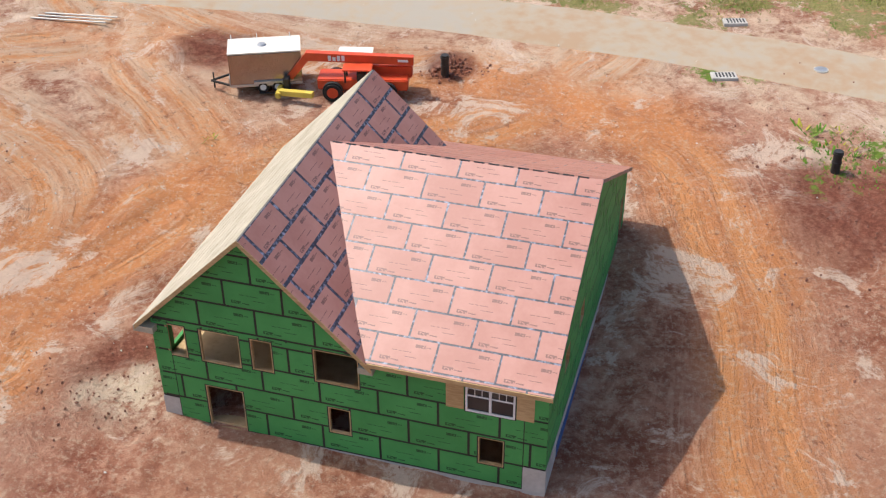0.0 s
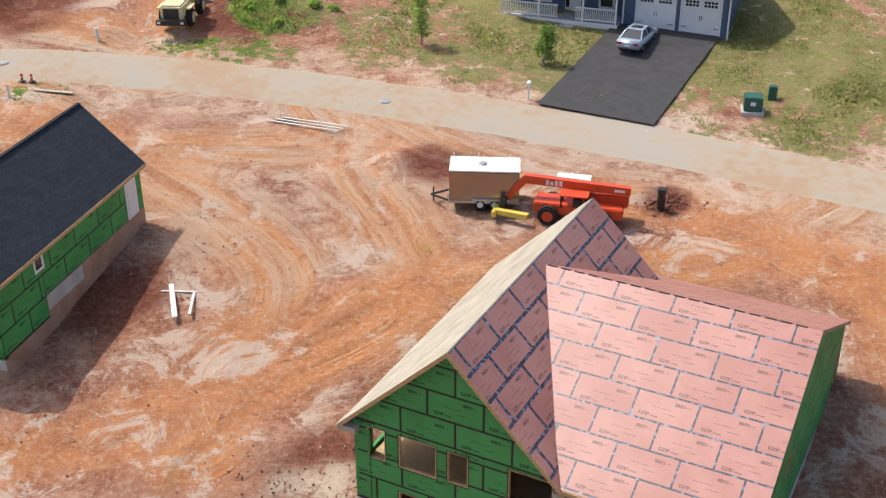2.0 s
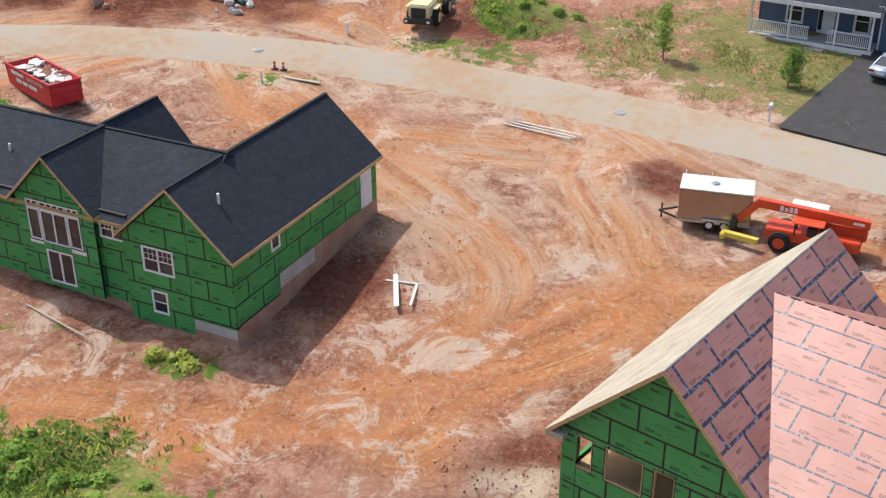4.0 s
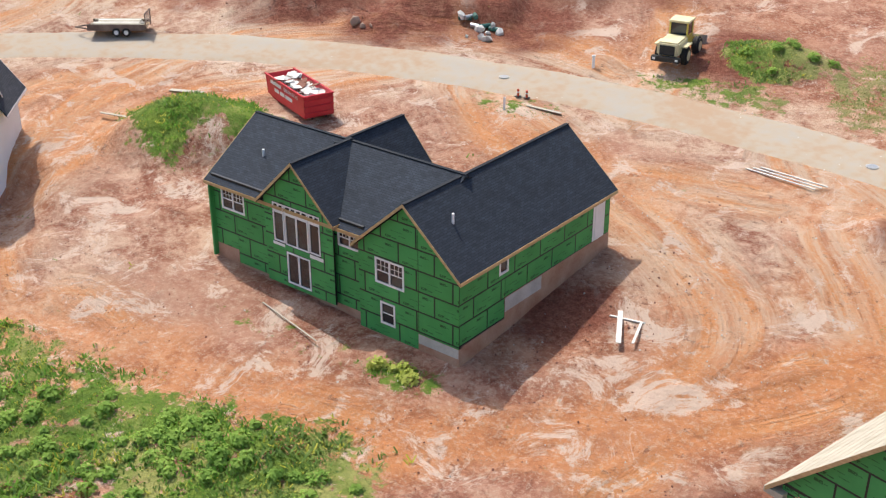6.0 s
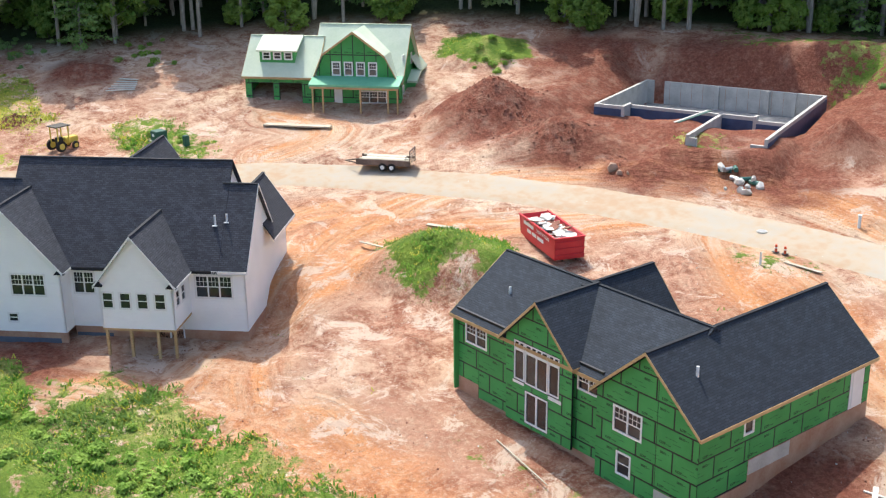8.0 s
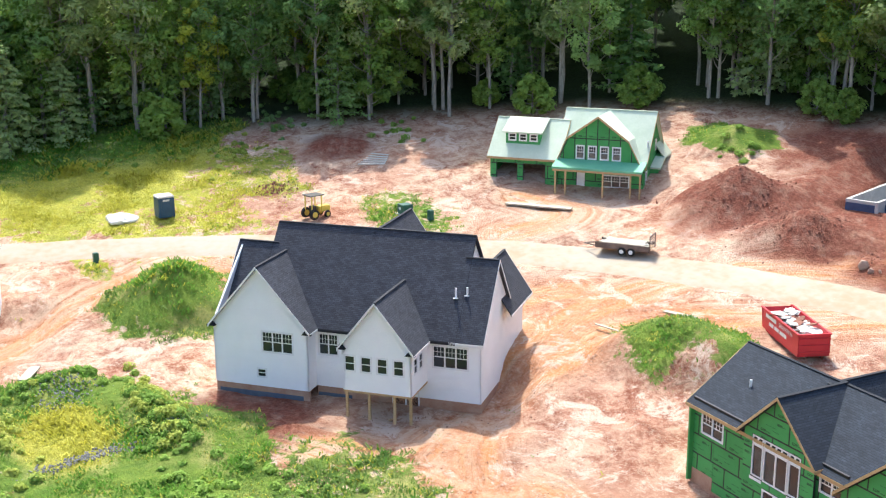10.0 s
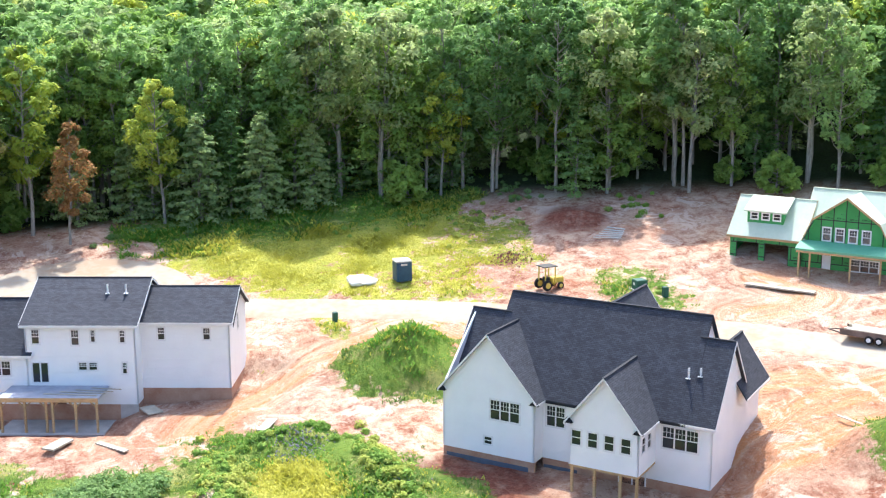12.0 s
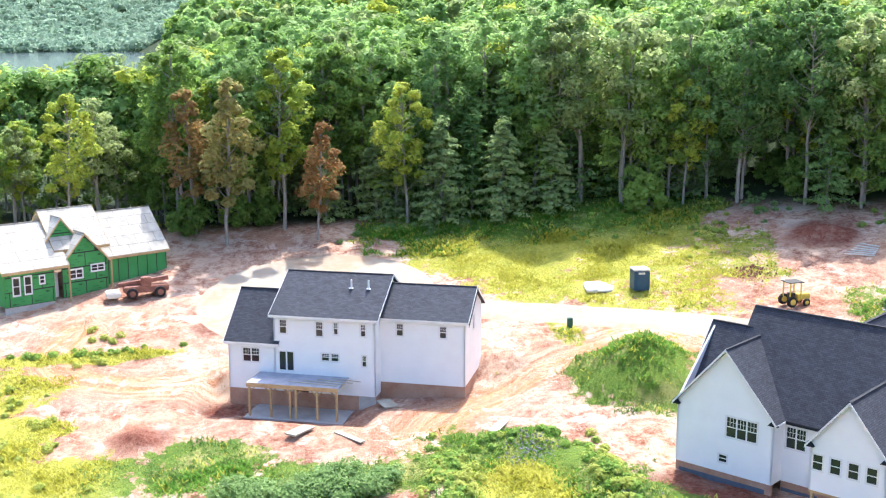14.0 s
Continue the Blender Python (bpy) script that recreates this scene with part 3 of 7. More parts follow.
    hsum = mul(mul(mid, 0.9), mul(fine, 0.35), "ADD")
    l.new(mul(hsum, mul(mul(cross, fs.outputs[2]), 0.8), "ADD"), bump.inputs["Height"])
    l.new(bump.outputs[0], b.inputs["Normal"])
    return m


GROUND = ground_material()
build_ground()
ROAD_MAT = material("dusty road", [(0.37, 0.255, 0.16), (0.38, 0.31, 0.225), (0.36, 0.32, 0.26)], 0.14, 0.9, fine=0.7, bump=0.004, bump_scale=12)


def build_road():
    pts = []
    for (ax, ay), (bx, by) in zip(ROAD, ROAD[1:]):
        for k in range(12):
            pts.append((ax + (bx - ax) * k / 12, ay + (by - ay) * k / 12))
    p = np.array(pts + [ROAD[-1]])
    for _ in range(30):
        p[1:-1] = (p[:-2] + 2 * p[1:-1] + p[2:]) / 4
    bm = bmesh.new()
    prev = None
    for i in range(len(p)):
        d = p[min(i + 1, len(p) - 1)] - p[max(i - 1, 0)]
        d = d / np.hypot(*d)
        row = []
        for k in range(7):
            o = (-3.5 + 6.0 * k / 6) * (1 + 0.05 * math.sin(i * 0.9 + k) + 0.04 * math.sin(i * 2.3 + 2 * k))
            x, y = p[i] + np.array((-d[1], d[0])) * o
            row.append(bm.verts.new((x, y, float(land(x, y)) + 0.03 - 0.0022 * o * o - (0.16 if k in (0, 6) else 0.0))))
        if prev:
            for k in range(6):
                bm.faces.new((prev[k], prev[k + 1], row[k + 1], row[k]))
        prev = row
    part("road", bm, ROAD_MAT, None, "dusty clay-stained asphalt road", True)
    bm = bmesh.new()
    rings = []
    for r in (0.0, 3, 6, 9, 11.5, 13.0):
        if r == 0:
            rings.append([bm.verts.new((CUL[0], CUL[1], float(land(CUL[0], CUL[1])) + 0.07))])
            continue
        rings.append([bm.verts.new((CUL[0] + r * math.cos(a), CUL[1] + r * math.sin(a), float(land(CUL[0] + r * math.cos(a), CUL[1] + r * math.sin(a))) + 0.07 - 0.0004 * r * r)) for a in (2 * math.pi * k / 48 for k in range(48))])
    for k in range(48):
        bm.faces.new((rings[0][0], rings[1][k], rings[1][(k + 1) % 48]))
        for a, b in zip(rings[1:], rings[2:]):
            bm.faces.new((a[k], b[k], b[(k + 1) % 48], a[(k + 1) % 48]))
    part("road_turning_circle", bm, ROAD_MAT, None, "pale dusty asphalt turning circle", True)
    for o in ("road", "road_turning_circle"):
        tagged(bpy.data.objects[o], category="road", kind="structure")


build_road()


# ---------------------------------------------------------------- house parts
def shingles(name, tones):
    """Courses of tabs with a shadow line at each butt."""
    m = bpy.data.materials.new(name)
    m.use_nodes = True
    n, l = m.node_tree.nodes, m.node_tree.links
    b = n["Principled BSDF"]
    b.inputs["Roughness"].default_value = 0.9
    co = n.new("ShaderNodeUVMap")
    br = n.new("ShaderNodeTexBrick")
    br.inputs["Scale"].default_value = 1.0
    br.inputs["Brick Width"].default_value, br.inputs["Row Height"].default_value, br.inputs["Mortar Size"].default_value = 0.33, 0.145, 0.012
    br.inputs["Color1"].default_value, br.inputs["Color2"].default_value, br.inputs["Mortar"].default_value = (*tones[0], 1), (*tones[1], 1), (*[v * 0.45 for v in tones[0]], 1)
    br.inputs["Bias"].default_value = -0.1
    l.new(co.outputs[0], br.inputs[0])
    t = n.new("ShaderNodeTexNoise")
    t.inputs["Scale"].default_value, t.inputs["Detail"].default_value = 1.1, 8
    l.new(co.outputs[0], t.inputs[0])
    mx = n.new("ShaderNodeMix")
    mx.data_type, mx.blend_type = "RGBA", "OVERLAY"
    mx.inputs[0].default_value = 0.45
    l.new(br.outputs[0], mx.inputs[6])
    l.new(t.outputs[0], mx.inputs[7])
    l.new(mx.outputs[2], b.inputs["Base Color"])
    bp = n.new("ShaderNodeBump")
    bp.inputs["Distance"].default_value = 0.02
    l.new(br.outputs["Fac"], bp.inputs["Height"])
    bp.invert = True
    l.new(bp.outputs[0], b.inputs["Normal"])
    return m


SHINGLE = shingles("charcoal shingles", ((0.016, 0.023, 0.035), (0.028, 0.038, 0.056)))
SHINGLE_GREY = shingles("grey shingles", ((0.036, 0.040, 0.054), (0.064, 0.068, 0.086)))


def siding(name, tone):
    m = material(name, [tone, tuple(min(1, v * 1.05) for v in tone)], 0.8, 0.55, fine=0.1)
    n, l = m.node_tree.nodes, m.node_tree.links
    co = n.new("ShaderNodeTexCoord")
    sp, md = n.new("ShaderNodeSeparateXYZ"), n.new("ShaderNodeMath")
    l.new(co.outputs["Object"], sp.inputs[0])
    md.operation = "FLOORED_MODULO"
    md.inputs[1].default_value = 0.12
    l.new(sp.outputs[2], md.inputs[0])
    bp = n.new("ShaderNodeBump")
    bp.inputs["Distance"].default_value = 0.12
    bp.invert = True
    l.new(md.outputs[0], bp.inputs["Height"])
    l.new(bp.outputs[0], n["Principled BSDF"].inputs["Normal"])
    return m


WHITE_SIDING = siding("white lap siding", (0.87, 0.87, 0.87))
BLUE_SIDING = siding("blue lap siding", (0.075, 0.115, 0.19))


def roof_plane(name, a, b, c, d, mat, parent, thick=0.18, label=""):
    """A roof slope: a to b along the eave, c to d along the ridge (c above b)."""
    a, b, c, d = (Vector(p) for p in (a, b, c, d))
    bm = bmesh.new()
    prism(bm, [a, b, c, d], (0, 0, -thick))
    uv = bm.loops.layers.uv.new("UVMap")
    e = (b - a).normalized()
    up = (d - a) - e * (d - a).dot(e)
    up.normalize()
    for f in bm.faces:
        for lp in f.loops:
            r = lp.vert.co - a
            lp[uv].uv = (r.dot(e), r.dot(up))
    return part(name, bm, mat, parent, label)


def gable_roof(parent, u0, u1, v0, v1, we, wr, along, mat, ov=0.3, rake=0.3, thick=0.16, trim=LUMBER, slopes=(1, 1), ridge_cap=True, ends=(1, 1)):
    """Two slopes over a rectangle, ridge along u or v, with fascia and rake boards. we: height at the wall line."""
    if along == "v":
        f = lambda p, q, w: (p, q, w)
        a0, a1, b0, b1 = u0, u1, v0, v1
    else:
        f = lambda p, q, w: (q, p, w)
        a0, a1, b0, b1 = v0, v1, u0, u1
    mid = (a0 + a1) / 2
    k = (wr - we) / (mid - a0)
    lo = we - k * ov
    s, e = b0 - rake, b1 + rake
    for i, (ax, sgn) in enumerate(((a0 - ov, 1), (a1 + ov, -1))):
        if slopes[i]:
            P = [f(ax, s, lo), f(ax, e, lo), f(mid, e, wr), f(mid, s, wr)]
            roof_plane("roof_slope", *P, mat, parent, thick)
            bm = bmesh.new()
            beam(bm, Vector(f(ax - sgn * 0.015, s, lo - thick * 0.75)), Vector(f(ax - sgn * 0.015, e, lo - thick * 0.75)), 0.03, thick * 1.3)
            part("fascia", bm, trim, parent)
            for q, dq in [p for p, on_end in zip(((s, -0.012), (e, 0.012)), ends) if on_end]:
                bm = bmesh.new()
                p1, p2 = Vector(f(ax, q + dq, lo - thick * 0.55)), Vector(f(mid, q + dq, wr - thick * 0.55))
                hz = Vector(f(0, 1, 0)) * (0.028 if dq > 0 else -0.028)
                up = Vector((0, 0, thick * 0.62))
                prism(bm, [p1 - up, p2 - up, p2 + up, p1 + up], hz)
                part("rake_board", bm, trim, parent)
    if ridge_cap:
        bm = bmesh.new()
        beam(bm, f(mid, s, wr - 0.01), f(mid, e, wr - 0.01), 0.22, 0.05)
        part("ridge_cap", bm, mat, parent)


def window(parent, m, u0, w0, u1, w1, lights=1, grid=True, frame_mat=None, deep=0.09, sash=True, trim=0.0, pane_mat=None):
    """A window in a wall frame m: frame, sashes, glass, glazing bars."""
    fm = frame_mat or WHITE
    t = 0.075
    win = part("window", tr(boxes((u0 - trim, u1 + trim, -0.03, 0.06, w0 - trim, w0 + t), (u0 - trim, u1 + trim, -0.03, 0.06, w1 - t, w1 + trim), (u0 - trim, u0 + t, -0.03, 0.06, w0 + t, w1 - t), (u1 - t, u1 + trim, -0.03, 0.06, w0 + t, w1 - t)), m), fm, parent)
    n = lights
    for i in range(n):
        a, b = u0 + t + (u1 - u0 - 2 * t) * i / n, u0 + t + (u1 - u0 - 2 * t) * (i + 1) / n
        if i:
            part("mullion", tr(boxes((a - 0.05, a + 0.05, -0.028, 0.06, w0 + t, w1 - t)), m), fm, win)
            a += 0.05
        if i < n - 1:
            b -= 0.05
        part("pane", tr(boxes((a, b, 0.028, 0.036, w0 + t, w1 - t)), m), pane_mat or PANE, win)
        mid = (w0 + w1) / 2
        bars = []
        if sash:
            bars.append((a, b, 0.0, 0.05, mid - 0.03, mid + 0.03))
        if grid:
            bars.append((a, b, 0.01, 0.05, (mid + w1 - t) / 2 - 0.012, (mid + w1 - t) / 2 + 0.012))
            for k in (1, 2):
                x = a + (b - a) * k / 3
                bars.append((x - 0.012, x + 0.012, 0.01, 0.05, mid + 0.03, w1 - t))
        if bars:
            part("glazing_bar", tr(boxes(*bars), m), fm, win)
    return win


def tr(bm, m):
    bm.transform(m)
    return bm


def slider(parent, m, u0, w0, u1, w1, frame_mat=None):
    fm = frame_mat or WHITE
    t = 0.1
    d = part("patio_door", tr(boxes((u0, u1, -0.03, 0.08, w0, w0 + t), (u0, u1, -0.03, 0.08, w1 - t, w1), (u0, u0 + t, -0.03, 0.08, w0 + t, w1 - t), (u1 - t, u1, -0.03, 0.08, w0 + t, w1 - t), ((u0 + u1) / 2 - 0.06, (u0 + u1) / 2 + 0.06, -0.02, 0.07, w0 + t, w1 - t)), m), fm, parent)
    part("pane", tr(boxes((u0 + t, u1 - t, 0.03, 0.038, w0 + t, w1 - t)), m), PANE, d)
    return d


def plumbing_vent(parent, u, v, w, h=0.55):
    bm = bmesh.new()
    tube(bm, (u, v, w - 0.2), (u, v, w + h + 0.2), 0.075, n=10)
    box(bm, u - 0.17, u + 0.17, v - 0.2, v + 0.13, w - 0.03, w + 0.03)
    part("vent_pipe", bm, WHITE, parent, "white plastic vent pipe")


def sheathed(parent, outline, holes, m, start, mats=None, name="wall", stagger=1.22):
    w = wall(name, outline, holes, m, TAPE, parent, label="green sheathed wall with black taped joints")
    panels(outline, holes, m, mats or [GREEN, PRINT], w, start, stagger=stagger)
    return w


def framed_opening(parent, m, u0, w0, u1, w1):
    """A rough opening lined with lumber."""
    part("rough_frame", tr(boxes((u0, u1, 0.0, 0.15, w0 - 0.001, w0 + 0.04), (u0, u1, 0.0, 0.15, w1 - 0.04, w1), (u0, u0 + 0.04, 0.0, 0.15, w0 + 0.04, w1 - 0.04), (u1 - 0.04, u1, 0.0, 0.15, w0 + 0.04, w1 - 0.04)), m), LUMBER, parent, "raw lumber lining of an open window hole")


# ---------------------------------------------------------------- house with the pink roof
def plane_frame(o, x, z):
    """A frame with x along the eave and z up the slope."""
    x, z = Vector(x).normalized(), Vector(z).normalized()
    y = z.cross(x)
    m = Matrix((x, y, z)).transposed().to_4x4()
    m.translation = o
    return m


def house_a():
    W, D, WE = 16.27, 17.8, 3.94
    h = thing("house", pose(-11.7, 37.13, 0.69, 0, 0, -16.89), "unfinished house with green sheathed walls and pink roof panels", "house")
    F = face_m(0, 0, 0, 0)
    holes = [(0.6, 2.2, 1.45, 3.78), (2.08, 2.19, 3.8, 3.8), (4.3, 2.27, 5.2, 3.8), (6.95, 2.28, 8.8, 3.88), (2.04, -1.3, 3.7, 0.91), (7.4, -0.28, 8.33, 1.05), (13.07, 2.3, 15.0, 3.84), (13.58, -0.3, 14.6, 1.07)]
    low = [(0.75, -1.25), (15.35, -1.25), (15.35, -0.03), (W, -0.03), (W, WE), (0, WE), (0, -0.1), (0.75, -0.1)]
    w = wall("wall", [(0, -1.25), (W, -1.25), (W, WE), (0, WE)], holes, F, TAPE, h, label="green sheathed rear wall with black taped joints")
    panels([(0.75, -1.25), (15.35, -1.25), (15.35, WE), (0.75, WE)], holes, F, [GREEN, PRINT], w, (1.0, 0.0))
    panels([(0, -0.12), (0.71, -0.12), (0.71, WE), (0, WE)], [], F, [GREEN, PRINT], w, (1.0 - 2.44, 0.0))
    panels([(15.39, -0.03), (W, -0.03), (W, WE), (15.39, WE)], [], F, [GREEN, PRINT], w, (1.0, 0.0))
    gable = [(0.0, WE), (8.95, WE), (4.46, 8.45)]
    g = wall("gable_wall", gable, [], F, TAPE, h)
    panels(gable, [], F, [GREEN, PRINT], g, (2.2, WE + 0.1))
    for a, b, c, d in (holes[0], holes[1], holes[2], holes[3], holes[4], holes[5], holes[7]):
        framed_opening(h, F, a, b, c, d)
    window(h, F, 13.07, 2.3, 15.0, 3.84, 2)
    for a, b in ((12.3, 13.0), (15.06, 15.74)):
        part("plywood_patch", tr(boxes((a, b, -0.03, -0.013, 2.35, 3.6)), F), LUMBER, h, "bare plywood strip beside the window")
    # right wall
    R = face_m(W, 0, 0, 90)
    side = [(0, -0.03), (D, -0.03), (D, 3.5), (8.18, 8.1), (0, 3.9)]
    rh = [(3.0, 2.4, 3.9, 3.4), (6.0, 2.4, 6.9, 3.4), (16.3, 0.2, 17.2, 2.3)]
    sw = wall("wall", side, rh, R, TAPE, h, label="green sheathed side wall")
    panels(side, rh, R, [GREEN, PRINT], sw, (0.6, 0.0))
    for q in rh:
        framed_opening(h, R, *q)
    wall("wall", [(0, -0.03), (D, -0.03), (D, 3.9), (0, 3.5)], [(D - 6.4, 1.7, D - 1.2, 3.6), (D - 11.5, 1.7, D - 7.5, 3.6)], face_m(0, D, 0, -90), GREEN, h)
    wall("wall", [(0, -0.03), (W, -0.03), (W, 3.4), (0, 3.4)], [], face_m(W, D, 0, 180), GREEN, h)
    # foundation
    part("foundation", boxes((-0.02, 0.72, -0.02, 0.3, -2.6, -0.12), (15.38, W + 0.02, -0.02, 0.3, -2.6, -0.04), (W - 0.25, W + 0.02, 0.3, D, -2.6, -0.04), (-0.02, 0.25, 0.3, D, -2.6, -0.04), (0.72, 2.04, 0.012, 0.3, -2.6, -1.26), (3.7, 15.38, 0.012, 0.3, -2.6, -1.26)), CONCRETE, h, "poured concrete foundation wall")
    bm = bmesh.new()
    prism(bm, [(W + 0.024, 2.0, -0.45), (W + 0.024, 9.0, -0.4), (W + 0.024, 7.0, -2.2), (W + 0.024, 2.0, -2.2)], (0.012, 0, 0))
    part("waterproofing", bm, material("blue membrane", [(0.03, 0.09, 0.28), (0.05, 0.14, 0.36)], 1.5, 0.5), h, "blue waterproofing membrane")
    part("floor", boxes((0.2, W - 0.2, 0.16, D - 0.2, -1.3, -1.15), (0.2, W - 0.2, 0.16, D - 0.2, 1.25, 1.55)), LUMBER, h)
    part("partition", boxes((0.2, W - 0.2, 5.0, 5.1, -1.15, 1.25), (3.9, W - 0.2, 6.0, 6.1, 1.55, 3.9), (5.6, 5.7, 0.16, 6.0, 1.55, 3.9)), LUMBER, h)
    # main roof
    v2, w2, ee = 8.18, 8.33, 4.02
    L = math.hypot(v2 + 0.35, w2 - ee)
    c, s = (v2 + 0.35) / L, (w2 - ee) / L
    RF = plane_frame((0, -0.35, ee), (1, 0, 0), (0, c, s))
    out = [(9.25, 0), (W + 0.2, 0), (W + 0.2, L), (4.4, L)]
    base = wall("roof", out, [], RF, ROOF_TAPE, h, 0.15, "pink roof sheathing panels with taped seams")
    panels(out, [], RF, [RED_PANEL, PRINT_RED], base, (6.93 - 4.88, 0.12), gap=0.085, proud=0.01, name="roof_panel")
    RB = plane_frame((W + 0.2, D + 0.35, w2 - (D + 0.35 - v2) * 0.5), (-1, 0, 0), (0, -1, 0.5))
    LB = (D + 0.35 - v2) * math.hypot(1, 0.5)
    out = [(0, 0), (W + 0.2 - 4.4, 0), (W + 0.2 - 4.4, LB - 0.05), (0, LB - 0.05)]
    base = wall("roof", out, [], RB, ROOF_TAPE, h, 0.15)
    panels(out, [], RB, [RED_PANEL, PRINT_RED], base, (0, 0.1), gap=0.085, proud=0.01, name="roof_panel")
    # gable roof over the left wing
    ug, wg, ge, D2 = 4.46, 8.66, 3.72, 14.63
    Lg = math.hypot(5.0, wg - ge)
    cg, sg = 5.0 / Lg, (wg - ge) / Lg
    GR = plane_frame((ug + 5.0, -0.35, ge), (0, 1, 0), (-cg, 0, sg))
    out = [(0, 0), (D2 + 0.35, 0), (D2 + 0.35, Lg - 0.04), (0, Lg - 0.04)]
    base = wall("roof", out, [], GR, ROOF_TAPE, h, 0.15, "red roof sheathing panels with black taped seams")
    panels(out, [], GR, [RED_PANEL, PRINT_RED], base, (0.5, Lg - 1.22 * 5), gap=0.16, proud=0.01, name="roof_panel")
    GL = plane_frame((ug - 5.0, D2, ge), (0, -1, 0), (cg, 0, sg))
    base = wall("roof", out, [], GL, UNDERLAY, h, 0.15, "pale underlay strips on the roof slope")
    k = 0.0
    while k < Lg - 0.1:
        q = [(0.01, k + 0.02), (D2 + 0.34, k + 0.02), (D2 + 0.34, min(k + 0.62, Lg - 0.05)), (0.01, min(k + 0.62, Lg - 0.05))]
        bm = bmesh.new()
        prism(bm, [GL @ Vector((x, -0.022, y)) for x, y in q], GL.to_3x3() @ Vector((0, 0.02, 0)))
        part("underlay_strip", bm, UNDERLAY, base)
        k += 0.66
    bm = bmesh.new()
    for sgn in (-1, 1):
        prism(bm, [(ug + sgn * 5.0, -0.36, ge - 0.2), (ug, -0.36, wg - 0.2), (ug, -0.36, wg + 0.02), (ug + sgn * 5.0, -0.36, ge + 0.02)], (0, -0.035, 0))
    part("rake_board", bm, LUMBER, h, "raw lumber rake boards")
    part("eave_return", boxes((-0.62, 0.25, -0.36, 0.35, 3.42, 3.7)), UNDERLAY, h)
    part("eave_return", boxes((8.9, 9.5, -0.36, -0.02, 3.42, 3.7)), UNDERLAY, h)
    part("fascia", boxes((9.3, W + 0.2, -0.4, -0.36, ee - 0.2, ee - 0.01)), LUMBER, h, "raw lumber fascia board")
    part("ridge_slot", boxes(*[(4.9 + 0.62 * k, 5.35 + 0.62 * k, v2 - 0.05, v2 + 0.03, w2 - 0.02, w2 + 0.012) for k in range(18)]), TAPE, h)
    return h


house_a()


# ---------------------------------------------------------------- house with the charcoal roof
def house_b():
    h = thing("house", pose(-30.79, 42.72, 1.57, 0, 0, -3.97), "house with green sheathed walls and charcoal shingle roof", "house")
    W, L = 6.93, 14.68
    F = face_m(-W, 0, 0, 0)
    hs = [(W - 5.7, 2.1, W - 3.73, 3.55), (W - 5.38, -0.34, W - 4.4, 0.96)]
    front = [(0, -1.1), (W, -1.1), (W, 4.06), (W / 2, 7.1), (0, 4.06)]
    w = wall("wall", front, hs, F, TAPE, h, label="green sheathed gable wall with black taped joints")
    panels([(0, -1.1), (4.2, -1.1), (4.2, 6.42), (W / 2, 7.1), (0, 4.06)], hs, F, [GREEN, PRINT], w, (W - 0.4, 0.0))
    panels([(4.24, -0.13), (W, -0.13), (W, 4.06), (4.24, 6.4)], hs, F, [GREEN, PRINT], w, (W - 0.4, 0.0))
    window(h, F, *hs[0], lights=2, trim=0.04)
    window(h, F, *hs[1], trim=0.04, grid=False)
    R = face_m(0, 0, 0, 90)
    rs = [(12.82, 1.25, 14.1, 3.75), (3.5, 2.85, 4.25, 3.95)]
    w = wall("wall", [(0, 0), (L, 0), (L, 4.08), (0, 4.08)], rs, R, TAPE, h, label="green sheathed side wall with black taped joints")
    panels([(0, 0), (4.0, 0), (4.0, 4.06), (0, 4.06)], rs, R, [GREEN, PRINT], w, (0.0, 0.05))
    panels([(4.04, 1.27), (L, 1.27), (L, 4.06), (4.04, 4.06)], rs, R, [GREEN, PRINT], w, (0.0, 0.05))
    d = part("door", tr(boxes((12.82, 14.1, -0.02, 0.06, 1.25, 3.75)), R), WHITE, h, "white entry door in a white frame")
    part("door_panel", tr(boxes((13.02, 13.9, -0.05, -0.02, 1.35, 3.55)), R), WHITE, d)
    window(h, R, *rs[1], grid=False, sash=False, trim=0.05)
    part("foundation", boxes((-2.72, 0.03, -0.03, 0.25, -2.6, -0.12), (-W, -2.72, 0.02, 0.25, -2.6, -1.1), (-0.25, 0.03, 0.25, 4.0, -2.6, -0.02), (-0.25, 0.035, 4.0, L, -2.6, 1.28), (-19.3, -W, 0.45, 0.7, -2.6, -0.55), (-19.25, -17.2, 0.40, 0.449, -2.6, 0.3)), CLAY_STAIN, h, "clay-stained concrete foundation")
    part("bare_foundation", boxes((-2.7, 0.0, -0.042, -0.031, -0.7, -0.13)), CONCRETE, h)
    part("bare_foundation", boxes((0.036, 0.046, 4.0, 7.5, 0.4, 1.25)), CONCRETE, h)
    # middle and left stretch
    M = face_m(-19.2, 0.42, 0, 0)
    X = 19.2
    mh = [(X - 18.36, 2.8, X - 16.45, 4.1), (X - 8.8, 3.2, X - 7.1, 4.25)]
    out = [(0, -0.55), (X - W, -0.55), (X - W, 4.35), (0, 4.35)]
    w = wall("wall", [(0, -0.55), (X - W, -0.55), (X - W, 4.8), (0, 4.8)], mh, M, TAPE, h, label="green sheathed wall with black taped joints")
    panels([(2.02, -0.55), (X - W, -0.55), (X - W, 4.5), (2.02, 4.5)], mh, M, [GREEN, PRINT], w, (0.6, 0.1))
    panels([(0, 0.3), (2.0, 0.3), (2.0, 4.4), (0, 4.4)], mh, M, [GREEN, PRINT], w, (0.6, 0.1))
    window(h, M, *mh[0], lights=2, trim=0.04)
    window(h, M, *mh[1], lights=2, trim=0.04)
